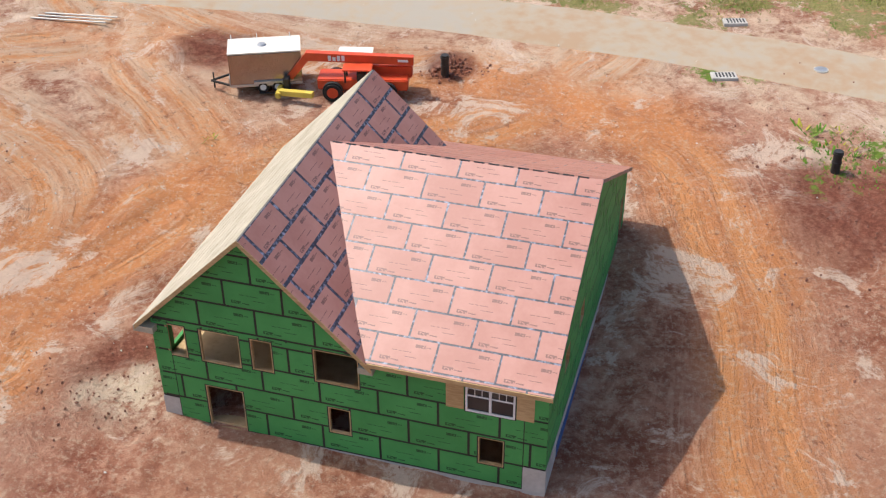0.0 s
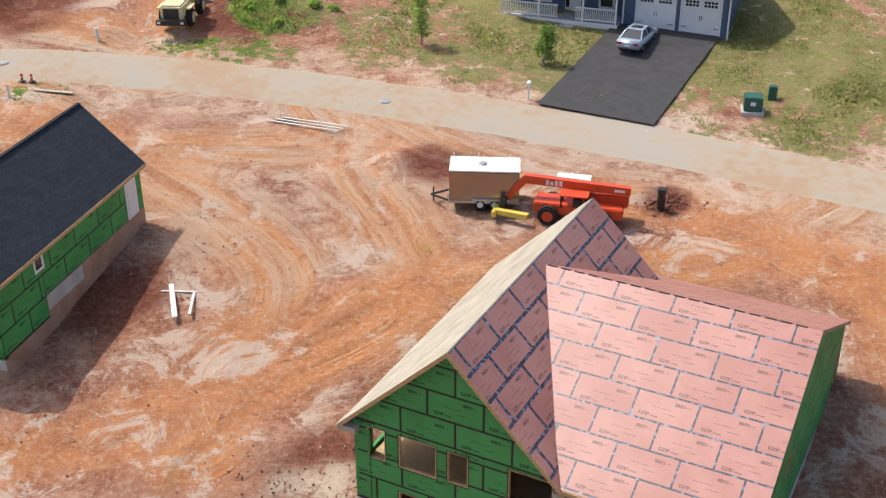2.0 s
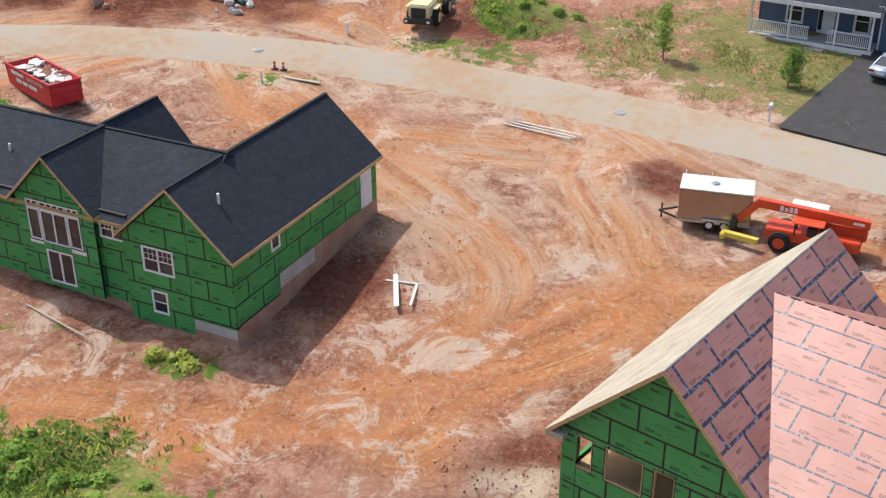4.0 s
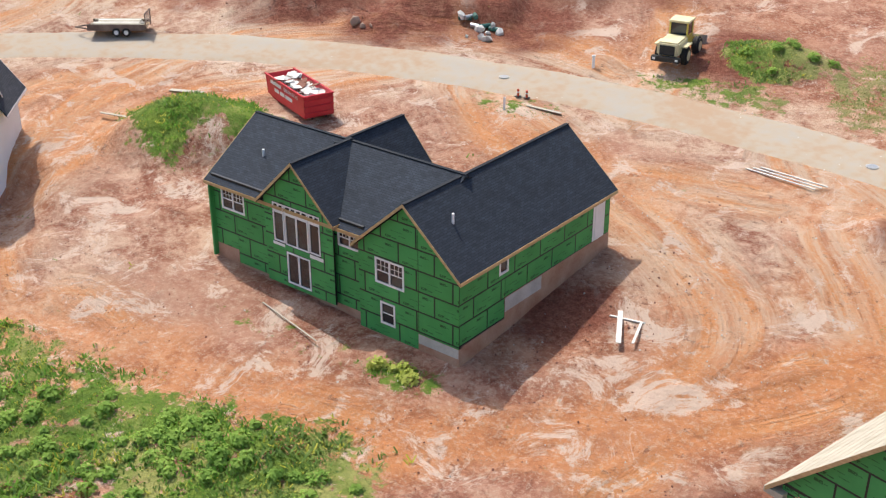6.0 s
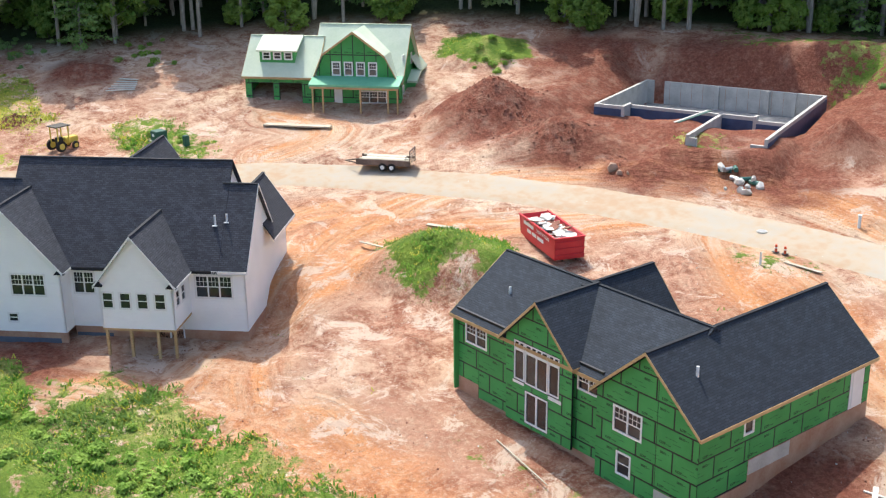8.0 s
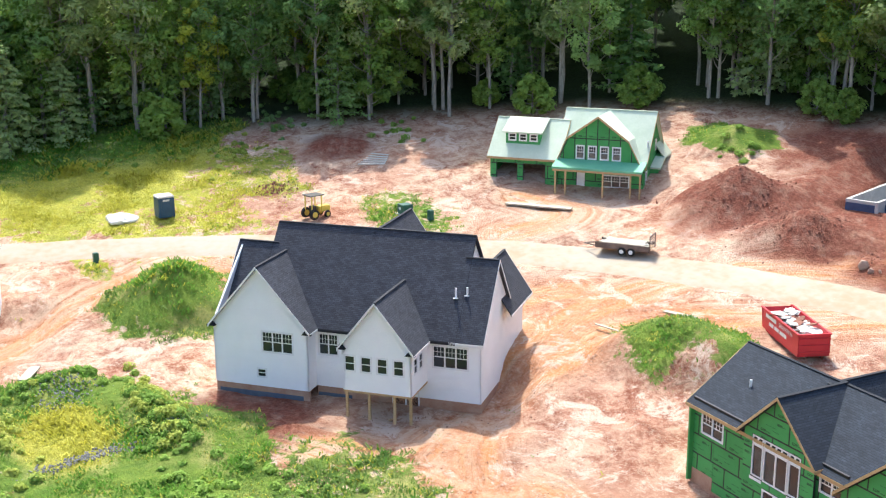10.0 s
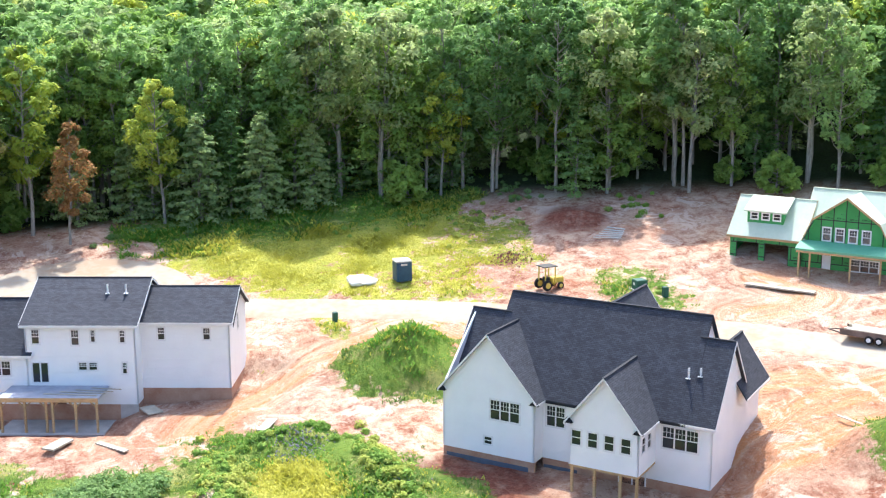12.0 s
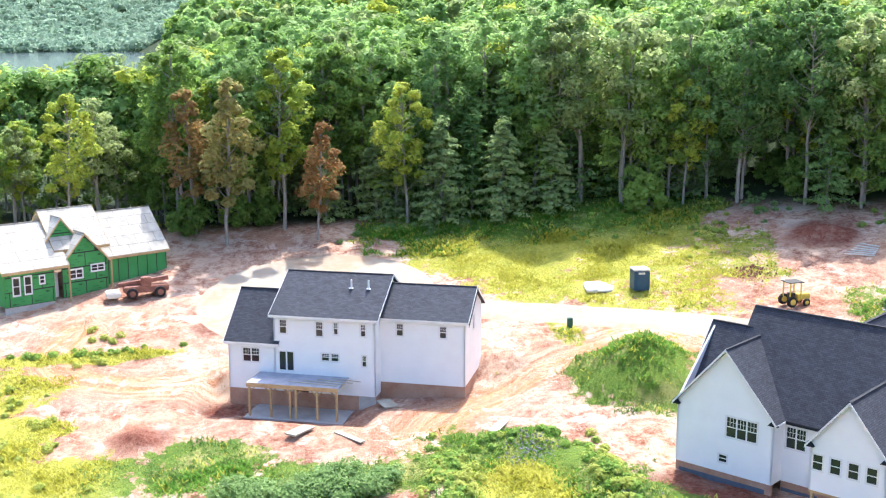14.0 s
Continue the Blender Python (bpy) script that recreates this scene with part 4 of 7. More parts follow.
    # projecting centre bay with its gable
    G = face_m(-14.3, 0.08, 0, 0)
    bh = [(0.7, 2.15, 4.4, 4.62), (1.65, -0.3, 3.52, 1.72)]
    g = [(0, -0.55), (5.4, -0.55), (5.4, 4.9), (2.7, 7.35), (0, 4.9)]
    gw = wall("bay_wall", g, bh, G, TAPE, h, 0.13, "green sheathed centre gable")
    panels(g, bh, G, [GREEN, PRINT], gw, (1.0, 0.1))
    for a, b, lights, low, top in ((0.7, 1.56, 1, 2.2, 4.1), (1.63, 3.48, 2, 2.15, 4.1), (3.55, 4.4, 1, 2.2, 4.1)):
        window(h, G, a, low, b, top, lights=lights, grid=False, sash=False)
        window(h, G, a, top + 0.02, b, 4.62, lights=max(1, lights * 2), grid=False, sash=False)
    slider(h, G, *bh[1])
    part("flashing", tr(boxes((0.6, 1.55, -0.03, -0.012, 1.95, 2.12)), G), WHITE, h)
    part("flashing", tr(boxes((3.55, 4.6, -0.03, -0.012, 1.9, 2.12)), G), WHITE, h)
    wall("wall", [(0, -0.5), (8.5, -0.5), (8.5, 4.3), (0, 4.3)], [], face_m(-19.2, 8.6, 0, -90), GREEN, h)
    wall("wall", [(0, 0.5), (12.2, 0.5), (12.2, 4.3), (0, 4.3)], [], face_m(-7.0, 8.9, 0, 180), GREEN, h)
    wall("wall", [(0, 1.3), (W, 1.3), (W, 4.06), (W / 2, 7.1), (0, 4.06)], [], face_m(0, L, 0, 180), GREEN, h)
    wall("wall", [(0, 0.5), (5, 0.5), (5, 4.3), (0, 4.3)], [], face_m(-W, L, 0, -90), GREEN, h)
    # roofs
    gable_roof(h, -W, 0, 0, L, 4.28, 7.35, "v", SHINGLE, ov=0.3, rake=0.3)
    gable_roof(h, -19.2, -W / 2, 0.42, BD2, 4.65, BW2, "u", SHINGLE, ov=0.34, rake=0.3, ends=(1, 0))
    gable_roof(h, -14.3, -8.9, 0.05, BD2 / 2, 4.92, 7.54, "v", SHINGLE, ov=0.35, rake=0.3, ends=(1, 0))
    gable_roof(h, -14.6, -10.2, BD2 / 2, 10.0, 4.7, 7.25, "v", SHINGLE, ov=0.25, rake=0.3, ends=(0, 1))
    wall("wall", [(0, 0.5), (4.4, 0.5), (4.4, 4.7), (2.2, 7.1), (0, 4.7)], [], face_m(-10.2, 10.0, 0, 180), GREEN, h)
    plumbing_vent(h, -1.9, 1.9, 5.75)
    plumbing_vent(h, -16.6, 2.4, 5.6)
    return h


BD2, BW2 = 8.95, 7.45
house_b()


# ---------------------------------------------------------------- white houses
def soffit(parent, u, v, w, sx):
    bm = bmesh.new()
    prism(bm, [(u, v, w), (u + sx * 0.75, v, w), (u + sx * 0.35, v, w + 0.42)], (0, 0.3, 0))
    part("eave_return", bm, SHINGLE, parent)


def house_c():
    h = thing("house", pose(-81.77, 26.03, 0.6, 0, 0, 40.8), "white sided house with grey shingle gables and rear posts", "house")
    S, G = WHITE_SIDING, SHINGLE_GREY
    W = 20.45
    F = face_m(0, 0, 0, 0)
    hs = [(4.0, 2.75, 6.5, 4.35), (3.5, 0.72, 4.25, 1.4)]
    wall("wall", [(0, 0), (7.7, 0), (7.7, 4.85), (3.85, 9.1), (0, 4.85)], hs, F, S, h, label="white lap siding gable wall")
    window(h, F, *hs[0], lights=3, trim=0.06)
    window(h, F, *hs[1], grid=False, trim=0.05)
    F2 = face_m(0, 1.4, 0, 0)
    hs = [(7.95, 2.5, 9.5, 4.15), (16.85, 2.46, 19.5, 4.12)]
    wall("wall", [(7.7, 0), (W, 0), (W, 4.9), (7.7, 4.9)], hs, F2, S, h)
    window(h, F2, *hs[0], lights=2, trim=0.06)
    window(h, F2, *hs[1], lights=3, trim=0.06)
    wall("wall", [(0, 0), (1.4, 0), (1.4, 4.8), (0, 4.8)], [], face_m(7.7, 0, 0, 90), S, h)
    # sunroom on posts
    B = face_m(11.28, -1.96, 0, 0)
    hs = [(0.15 + 1.22 * k, 2.8, 0.95 + 1.22 * k, 3.98) for k in range(4)]
    wall("sunroom_wall", [(0, 1.36), (5.15, 1.36), (5.15, 4.85), (2.6, 7.95), (0, 4.85)], hs, B, S, h)
    for q in hs:
        window(h, B, *q, grid=False, trim=0.05)
    BR = face_m(16.43, -1.96, 0, 90)
    hs = [(0.5, 2.8, 1.25, 3.98), (1.6, 2.8, 2.35, 3.98)]
    wall("sunroom_wall", [(0, 1.36), (3.36, 1.36), (3.36, 4.85), (0, 4.85)], hs, BR, S, h)
    for q in hs:
        window(h, BR, *q, grid=False, trim=0.05)
    wall("sunroom_wall", [(0, 1.36), (3.36, 1.36), (3.36, 4.85), (0, 4.85)], [], face_m(11.28, 1.4, 0, -90), S, h)
    part("sunroom_floor", boxes((11.28, 16.43, -1.96, 1.4, 1.2, 1.36)), LUMBER, h)
    for u in (11.5, 13.2, 15.1, 16.3):
        part("post", boxes((u - 0.09, u + 0.09, -1.9, -1.72, -2.2, 1.22)), LUMBER, h, "raw timber post")
    bm = bmesh.new()
    beam(bm, (15.1, -1.75, -0.4), (13.8, -1.0, -1.4), 0.1)
    part("brace", bm, LUMBER, h)
    slider(h, F2, 13.7, -1.4, 15.8, 0.7)
    # side walls
    R = face_m(W, 1.4, 0, 90)
    wall("wall", [(0, 0), (7.8, 0), (7.8, 4.9), (3.9, 9.5), (0, 4.9)], [], R, S, h)
    wall("wall", [(7.8, 0), (11.6, 0), (11.6, 4.9), (7.8, 4.9)], [], R, S, h)
    wall("wall", [(0, 0), (13, 0), (13, 4.9), (8.0, 9.4), (0, 4.9)], [], face_m(0, 13, 0, -90), S, h)
    wall("wall", [(0, 0), (W, 0), (W, 4.9), (0, 4.9)], [], face_m(W, 13, 0, 180), S, h)
    for u, sg in ((2.9, 1), (18.4, -1)):
        bm = bmesh.new()
        prism(bm, [(u, 2.4, 6.0), (u, 10.4, 6.0), (u, 6.41, 10.9)], (sg * 0.12, 0, 0))
        part("gable_wall", bm, S, h)
    part("foundation", boxes((0.02, 7.68, 0.03, 0.3, -2.5, 0.0), (7.72, W, 1.43, 1.7, -2.5, 0.0), (W - 0.3, W - 0.02, 1.7, 13, -2.5, 0.0), (0.02, 0.3, 0.3, 13, -2.5, 0.0)), CLAY_STAIN, h, "clay-stained concrete foundation")
    part("waterproofing", boxes((0.3, 7.2, 0.0, 0.028, -1.6, -0.45), (7.8, 10.5, 1.4, 1.428, -1.6, -0.5)), material("grey blue membrane", [(0.07, 0.09, 0.13), (0.11, 0.14, 0.19)], 1.5, 0.6), h)
    # roofs
    T = WHITE
    gable_roof(h, 2.77, 18.51, 1.4, 11.42, 4.95, 11.14, "u", G, trim=G, rake=0.1)
    gable_roof(h, 18.4, W, 1.4, 9.2, 4.95, 9.75, "u", G, trim=T, rake=0.25, ends=(0, 1))
    gable_roof(h, 0, 2.9, 1.4, 9.2, 4.95, 9.75, "u", G, trim=T, rake=0.25, ends=(1, 0))
    gable_roof(h, 0, 7.7, 0, 6.2, 4.92, 9.3, "v", G, trim=T, ends=(1, 0))
    gable_roof(h, 11.28, 16.43, -1.96, 4.5, 4.9, 8.08, "v", G, trim=T, ends=(1, 0))
    gable_roof(h, 7.6, 13.6, 6.4, 14.2, 6.4, 10.9, "v", G, trim=T, ends=(0, 1))
    gable_roof(h, 13.0, 16.6, 6.4, 12.6, 7.0, 9.4, "v", G, trim=T)
    gable_roof(h, 17.0, W + 0.5, 7.0, 12.6, 5.6, 8.5, "v", G, trim=T, ends=(0, 1))
    for u, v, sx in ((-0.45, -0.32, 1), (7.35, -0.32, 1), (10.85, -2.28, 1), (16.05, -2.28, 1)):
        soffit(h, u, v, 4.45, sx)
    plumbing_vent(h, 18.0, 3.3, 7.2)
    plumbing_vent(h, 18.8, 3.5, 7.4, 0.4)
    plumbing_vent(h, 1.6, 3.2, 7.1, 0.4)
    return h


house_c()


def house_e():
    h = thing("house", pose(-104.5, -3.9, -0.03, 0, 0, 70) @ Matrix.Diagonal((1.08, 1.08, 1.08, 1)), "two-storey white sided house with grey roof and timber back porch", "house")
    S, G, T = WHITE_SIDING, SHINGLE_GREY, WHITE
    F = face_m(0, 0, 0, 0)
    hs = [(0.5, 4.95, 1.2, 6.2), (3.65, 4.85, 4.35, 6.18), (5.2, 5.1, 5.65, 6.18), (7.5, 5.05, 8.0, 6.15), (4.12, 2.8, 4.86, 3.52), (4.94, 2.8, 5.68, 3.52), (7.6, 2.5, 8.05, 3.52), (0.38, 1.75, 1.8, 3.52), (1.6, -1.2, 3.0, 0.6)]
    wall("wall", [(0, 0), (8.78, 0), (8.78, 6.7), (0, 6.7)], hs, F, S, h)
    for q in hs[:7]:
        window(h, F, *q, trim=0.05)
    slider(h, F, *hs[7])
    L = face_m(-4.08, 0.05, 0, 0)
    wall("wall", [(0, 0), (4.08, 0), (4.08, 4.3), (0, 4.3)], [(1.25, 2.32, 2.8, 3.6)], L, S, h)
    window(h, L, 1.25, 2.32, 2.8, 3.6, lights=2, trim=0.05)
    R = face_m(8.78, 1.5, 0, 0)
    hs = [(1.35, 4.88, 2.0, 6.0), (5.0, 4.88, 5.65, 5.95)]
    wall("wall", [(0, 0.9), (7.18, 0.9), (7.18, 6.5), (0, 6.5)], hs, R, S, h)
    for q in hs:
        window(h, R, *q, trim=0.05)
    RR = face_m(15.96, 1.5, 0, 90)
    wall("wall", [(0, 0.9), (7.0, 0.9), (7.0, 6.5), (3.5, 8.5), (0, 6.5)], [(3.2, 4.9, 3.8, 6.3)], RR, S, h)
    window(h, RR, 3.2, 4.9, 3.8, 6.3, trim=0.05)
    wall("wall", [(0, 0), (9.6, 0), (9.6, 6.7), (4.8, 9.1), (0, 6.7)], [], face_m(8.78, 0, 0, 90), S, h)
    wall("wall", [(0, 0), (9.6, 0), (9.6, 6.7), (4.8, 9.1), (0, 6.7)], [], face_m(0, 9.6, 0, -90), S, h)
    wall("wall", [(0, 0), (8.0, 0), (8.0, 4.3), (4.0, 7.6), (0, 4.3)], [], face_m(-4.08, 8.05, 0, -90), S, h)
    wall("wall", [(0, 0), (20, 0), (20, 4.5), (0, 4.5)], [], face_m(15.96, 8.5, 0, 180), S, h)
    part("foundation", boxes((-4.06, 8.76, 0.07, 0.3, -2.4, 0.0), (8.7, 15.94, 1.53, 1.8, -2.4, 0.9), (15.7, 15.95, 1.8, 8.4, -2.4, 0.9), (8.5, 8.75, 0.3, 1.53, -2.4, 0.4)), CLAY_STAIN, h, "clay-stained concrete foundation")
    part("bare_foundation", boxes((7.3, 8.78, 0.04, 0.068, -1.6, 1.0)), CONCRETE, h)
    part("bare_foundation", boxes((-4.07, -3.2, 0.1, 0.128, -1.6, 0.3)), CONCRETE, h)
    gable_roof(h, 0, 8.78, 0, 9.6, 6.75, 9.35, "u", G, trim=T)
    gable_roof(h, 8.85, 15.96, 1.5, 8.5, 6.6, 8.6, "u", G, trim=T)
    gable_roof(h, -4.08, 0.2, 0.05, 8.05, 4.35, 7.8, "u", G, trim=T)
    bm = bmesh.new()
    prism(bm, [(16.32, 1.2, 6.3), (16.32, 1.2, 6.05), (16.32, 5.0, 8.3), (16.32, 5.0, 8.55)], (0.04, 0, 0))
    part("dark_rake", bm, SHINGLE, h)
    plumbing_vent(h, 5.9, 3.0, 8.4)
    plumbing_vent(h, 7.4, 3.0, 8.4)
    # covered porch
    p = part("porch_roof", boxes((-1.3, 6.5, -3.05, 0.0, 1.4, 1.55)), material("porch deck", [(0.30, 0.31, 0.36), (0.42, 0.43, 0.48)], 1.2, 0.7), h, "flat grey porch deck roof")
    part("fascia", boxes((-1.3, 6.5, -3.1, -3.05, 1.2, 1.52)), LUMBER, h)
    for u in (-1.1, 0.75, 2.4, 2.9, 4.7, 6.35):
        part("post", boxes((u - 0.08, u + 0.08, -3.02, -2.86, -1.5, 1.4)), LUMBER, h, "raw timber post")
    for u, d in ((-1.1, 1), (0.75, 1), (0.75, -1), (2.4, -1), (2.9, 1), (4.7, -1), (4.7, 1), (6.35, -1)):
        bm = bmesh.new()
        beam(bm, (u, -2.94, 0.7), (u + 0.6 * d, -2.94, 1.3), 0.09)
        part("knee_brace", bm, LUMBER, h)
    part("patio_slab", boxes((-1.5, 6.9, -3.4, 0.0, -1.75, -1.3)), CONCRETE, h, "pale concrete patio slab")
    for k in range(4):
        bm = bmesh.new()
        beam(bm, (2.0 + k * 1.1, -2.2 + 0.5 * k, 1.6), (6.3 + k * 0.5, -2.6 + 0.5 * k, 1.6), 0.14, 0.04)
        part("loose_board", bm, UNDERLAY, h)
    return h


house_e()


# ---------------------------------------------------------------- green houses under construction
def house_d():
    h = thing("house", pose(-106.46, 66.77, 6.55, 0, 0, 36.67) @ Matrix.Diagonal((1, 1, 1.1, 1)), "green sheathed house with gambrel gable and open garage", "house")
    R = GREEN_ROOF
    F = face_m(0, 0, 0, 0)
    hs = [(0.72, 0.1, 3.05, 2.6), (3.75, 0.1, 6.2, 2.62)]
    sheathed(h, [(0, 0), (7.5, 0), (7.5, 3.35), (0, 3.35)], hs, F, (0.4, 0.1), [GREEN])
    M = face_m(0, 0.3, 0, 0)
    mh = [(9.6, 0.3, 10.5, 2.1), (12.45, 0.85, 15.25, 2.0)]
    sheathed(h, [(7.5, 0), (16.77, 0), (16.77, 3.3), (7.5, 3.3)], mh, M, (8.0, 0.1), [GREEN])
    part("door", tr(boxes((9.62, 10.48, 0.02, 0.08, 0.3, 2.08)), M), WHITE, h, "white front door")
    window(h, M, *mh[1], lights=3, trim=0.05, pane_mat=PANE)
    g = [(7.7, 3.2), (16.4, 3.2), (15.1, 5.4), (11.94, 7.45), (8.7, 5.4)]
    gh = [(9.6 + 1.3 * k, 3.5, 10.45 + 1.3 * k, 4.75) for k in range(4)]
    gw = wall("gable_wall", g, gh, F, TAPE, h)
    panels(g, gh, F, [GREEN], gw, (8.2, 3.0), size=(1.22, 2.44), stagger=0)
    for q in gh:
        window(h, F, *q, trim=0.06)
    R1 = face_m(16.77, 0.3, 0, 90)
    wh = [(0.8, 0.8, 1.5, 2.4), (1.4, 3.6, 2.0, 5.2), (5.0, 3.9, 5.6, 4.9)]
    out = [(0, 0), (8.6, 0), (8.6, 3.3), (4.3, 7.4), (0, 3.3)]
    sw = wall("wall", out, wh, R1, TAPE, h)
    panels(out, wh, R1, [GREEN], sw, (0.3, 0.0), size=(1.22, 2.44), stagger=0)
    for q in wh:
        window(h, R1, *q, trim=0.06)
    part("bay", boxes((16.77, 17.6, 3.4, 5.4, 0.0, 2.6)), GREEN, h)
    roof_plane("roof_slope", (16.6, 3.2, 2.55), (17.9, 3.2, 2.55), (17.9, 5.6, 3.3), (16.6, 5.6, 3.3), R, h)
    wall("wall", [(0, 0), (7, 0), (7, 3.1), (3.4, 6.4), (0, 3.1)], [], face_m(0, 7, 0, -90), GREEN, h)
    wall("wall", [(0, 0), (16.8, 0), (16.8, 3.1), (0, 3.1)], [], face_m(16.8, 8.9, 0, 180), GREEN, h)
    part("garage_floor", boxes((0.1, 7.4, 0.14, 8.7, -0.2, 0.05)), CONCRETE, h)
    part("garage_back", boxes((0.1, 7.4, 6.0, 6.1, 0.05, 3.0)), LUMBER, h)
    # roofs
    gable_roof(h, 0, 7.6, 0, 7.0, 3.5, 6.67, "u", R)
    gable_roof(h, 7.4, 16.77, 0.3, 9.0, 3.3, 7.75, "u", R)
    pts = [(7.45, 3.05), (8.55, 5.45), (11.94, 7.65), (15.25, 5.45), (16.65, 3.05)]
    for (a, b), (c, d) in zip(pts, pts[1:]):
        bm = bmesh.new()
        prism(bm, [(a, -0.3, b), (c, -0.3, d), (c, 4.7, d), (a, 4.7, b)], (0, 0, -0.16))
        part("roof_slope", bm, R, h)
        bm = bmesh.new()
        prism(bm, [(a, -0.31, b - 0.2), (c, -0.31, d - 0.2), (c, -0.31, d + 0.02), (a, -0.31, b + 0.02)], (0, -0.05, 0))
        part("rake_board", bm, LUMBER, h)
    roof_plane("porch_roof", (7.5, -1.95, 2.9), (17.1, -1.95, 2.9), (17.1, 0.3, 3.5), (7.5, 0.3, 3.5), PORCH_GREEN, h, 0.2)
    part("porch_beam", boxes((7.6, 17.0, -1.9, -1.76, 2.5, 2.72)), LUMBER, h)
    for u in (7.9, 9.0, 13.0, 15.9, 16.9):
        part("post", boxes((u - 0.08, u + 0.08, -1.9, -1.74, -0.9, 2.5)), LUMBER, h, "raw timber porch post")
    # dormer
    dh = [(0.35 + 1.2 * k, 4.72, 1.15 + 1.2 * k, 5.4) for k in range(3)]
    DF = face_m(1.4, 1.0, 0, 0)
    wall("dormer_wall", [(0, 4.1), (3.85, 4.1), (3.85, 5.6), (0, 5.6)], dh, DF, GREEN, h)
    for q in dh:
        window(h, DF, *q, grid=False, trim=0.06)
    part("dormer_side", boxes((1.4, 1.54, 1.14, 3.0, 4.1, 5.6)), GREEN, h)
    part("dormer_side", boxes((5.11, 5.25, 1.14, 3.0, 4.1, 5.6)), GREEN, h)
    roof_plane("dormer_roof", (1.1, 0.7, 5.6), (5.6, 0.7, 5.6), (5.6, 3.4, 6.75), (1.1, 3.4, 6.75), R, h, 0.14)
    part("side_wing", boxes((16.77, 17.5, 5.6, 8.8, 0.0, 3.4)), GREEN, h)
    roof_plane("side_roof", (17.8, 5.4, 3.2), (17.8, 9.0, 3.2), (16.7, 9.0, 4.6), (16.7, 5.4, 4.6), R, h, 0.14)
    part("foundation", boxes((0.02, 16.75, 0.32, 0.6, -1.5, 0.0), (16.5, 16.75, 0.6, 8.8, -1.5, 0.0)), CONCRETE, h)
    return h


house_d()


def house_f():
    h = thing("house", pose(-127.2, -32.3, 2.9, 0, 0, 124) @ Matrix.Diagonal((0.98, 1.0, 1.32, 1)), "green sheathed house with pale unshingled roof", "house")
    R = shingles("pale roof deck", ((0.50, 0.46, 0.38), (0.60, 0.565, 0.48)))
    seams = next(q for q in R.node_tree.nodes if q.type == "TEX_BRICK").inputs
    seams["Brick Width"].default_value, seams["Row Height"].default_value, seams["Mortar Size"].default_value = 2.44, 1.22, 0.02
    F = face_m(0, 0, 0, 0)
    hs = [(0.9, 0.9, 1.7, 2.4), (2.2, 0.9, 3.0, 2.4), (3.9, 1.6, 4.5, 2.3)]
    sheathed(h, [(0, 0), (5.6, 0), (5.6, 3.0), (0, 3.0)], hs, F, (0.5, 0.0), [GREEN])
    for q in hs:
        window(h, F, *q, grid=False, trim=0.06)
    part("door", boxes((5.75, 6.6, 1.4, 1.48, 0.0, 2.1)), WHITE, h)
    P = face_m(6.8, 0.6, 0, 0)
    hs = [(0.8, 1.5, 2.4, 2.3), (3.4, 1.9, 5.0, 2.5)]
    out = [(0, 0), (5.4, 0), (5.4, 2.9), (2.7, 5.0), (0, 2.9)]
    sheathed(h, out, hs, P, (0.3, 0.0), [GREEN])
    for q in hs:
        window(h, P, *q, lights=2, grid=False, trim=0.06)
    G = face_m(12.4, 1.2, 0, 0)
    w = wall("wall", [(0, 0), (7.6, 0), (7.6, 3.0), (0, 3.0)], [], G, TAPE, h)
    panels([(0, 0), (7.6, 0), (7.6, 3.0), (0, 3.0)], [], G, [GREEN], w, (0.2, 0.2), size=(1.22, 2.8), stagger=0)
    for u0, v0, L, t in ((20.0, 1.2, 9, 90), (0, 9, 9, -90)):
        wall("wall", [(0, 0), (L, 0), (L, 3.0), (0, 3.0)], [], face_m(u0, v0, 0, t), GREEN, h)
    wall("wall", [(0, 0), (20, 0), (20, 3.0), (0, 3.0)], [], face_m(20, 10, 0, 180), GREEN, h)
    gable_roof(h, 0, 7.0, 0, 9.5, 3.1, 6.2, "u", R)
    gable_roof(h, 6.8, 12.2, 0.6, 6, 3.0, 5.3, "v", R)
    gable_roof(h, 12.2, 20.0, 1.2, 10.2, 3.1, 6.3, "u", R)
    gable_roof(h, 6.6, 12.6, 1.5, 9.5, 4.2, 7.0, "u", R)
    gg = [(0, 4.2), (4.6, 4.2), (2.3, 6.4)]
    sheathed(h, gg, [], face_m(5.4, 2.6, 0, 0), (0.2, 4.0), [GREEN], "gable_wall")
    gable_roof(h, 5.4, 10.0, 2.6, 6, 4.3, 6.55, "v", R)
    for u in (7.0, 12.0):
        part("post", boxes((u - 0.08, u + 0.08, -0.9, -0.74, -0.6, 2.9)), LUMBER, h, "raw timber porch post")
    part("foundation", boxes((0.02, 5.6, 0.02, 0.4, -1.9, 0.0), (6.8, 12.2, 0.62, 0.9, -1.9, 0.0), (12.4, 20, 1.22, 1.5, -1.9, 0.0)), CONCRETE, h)
    return h


house_f()


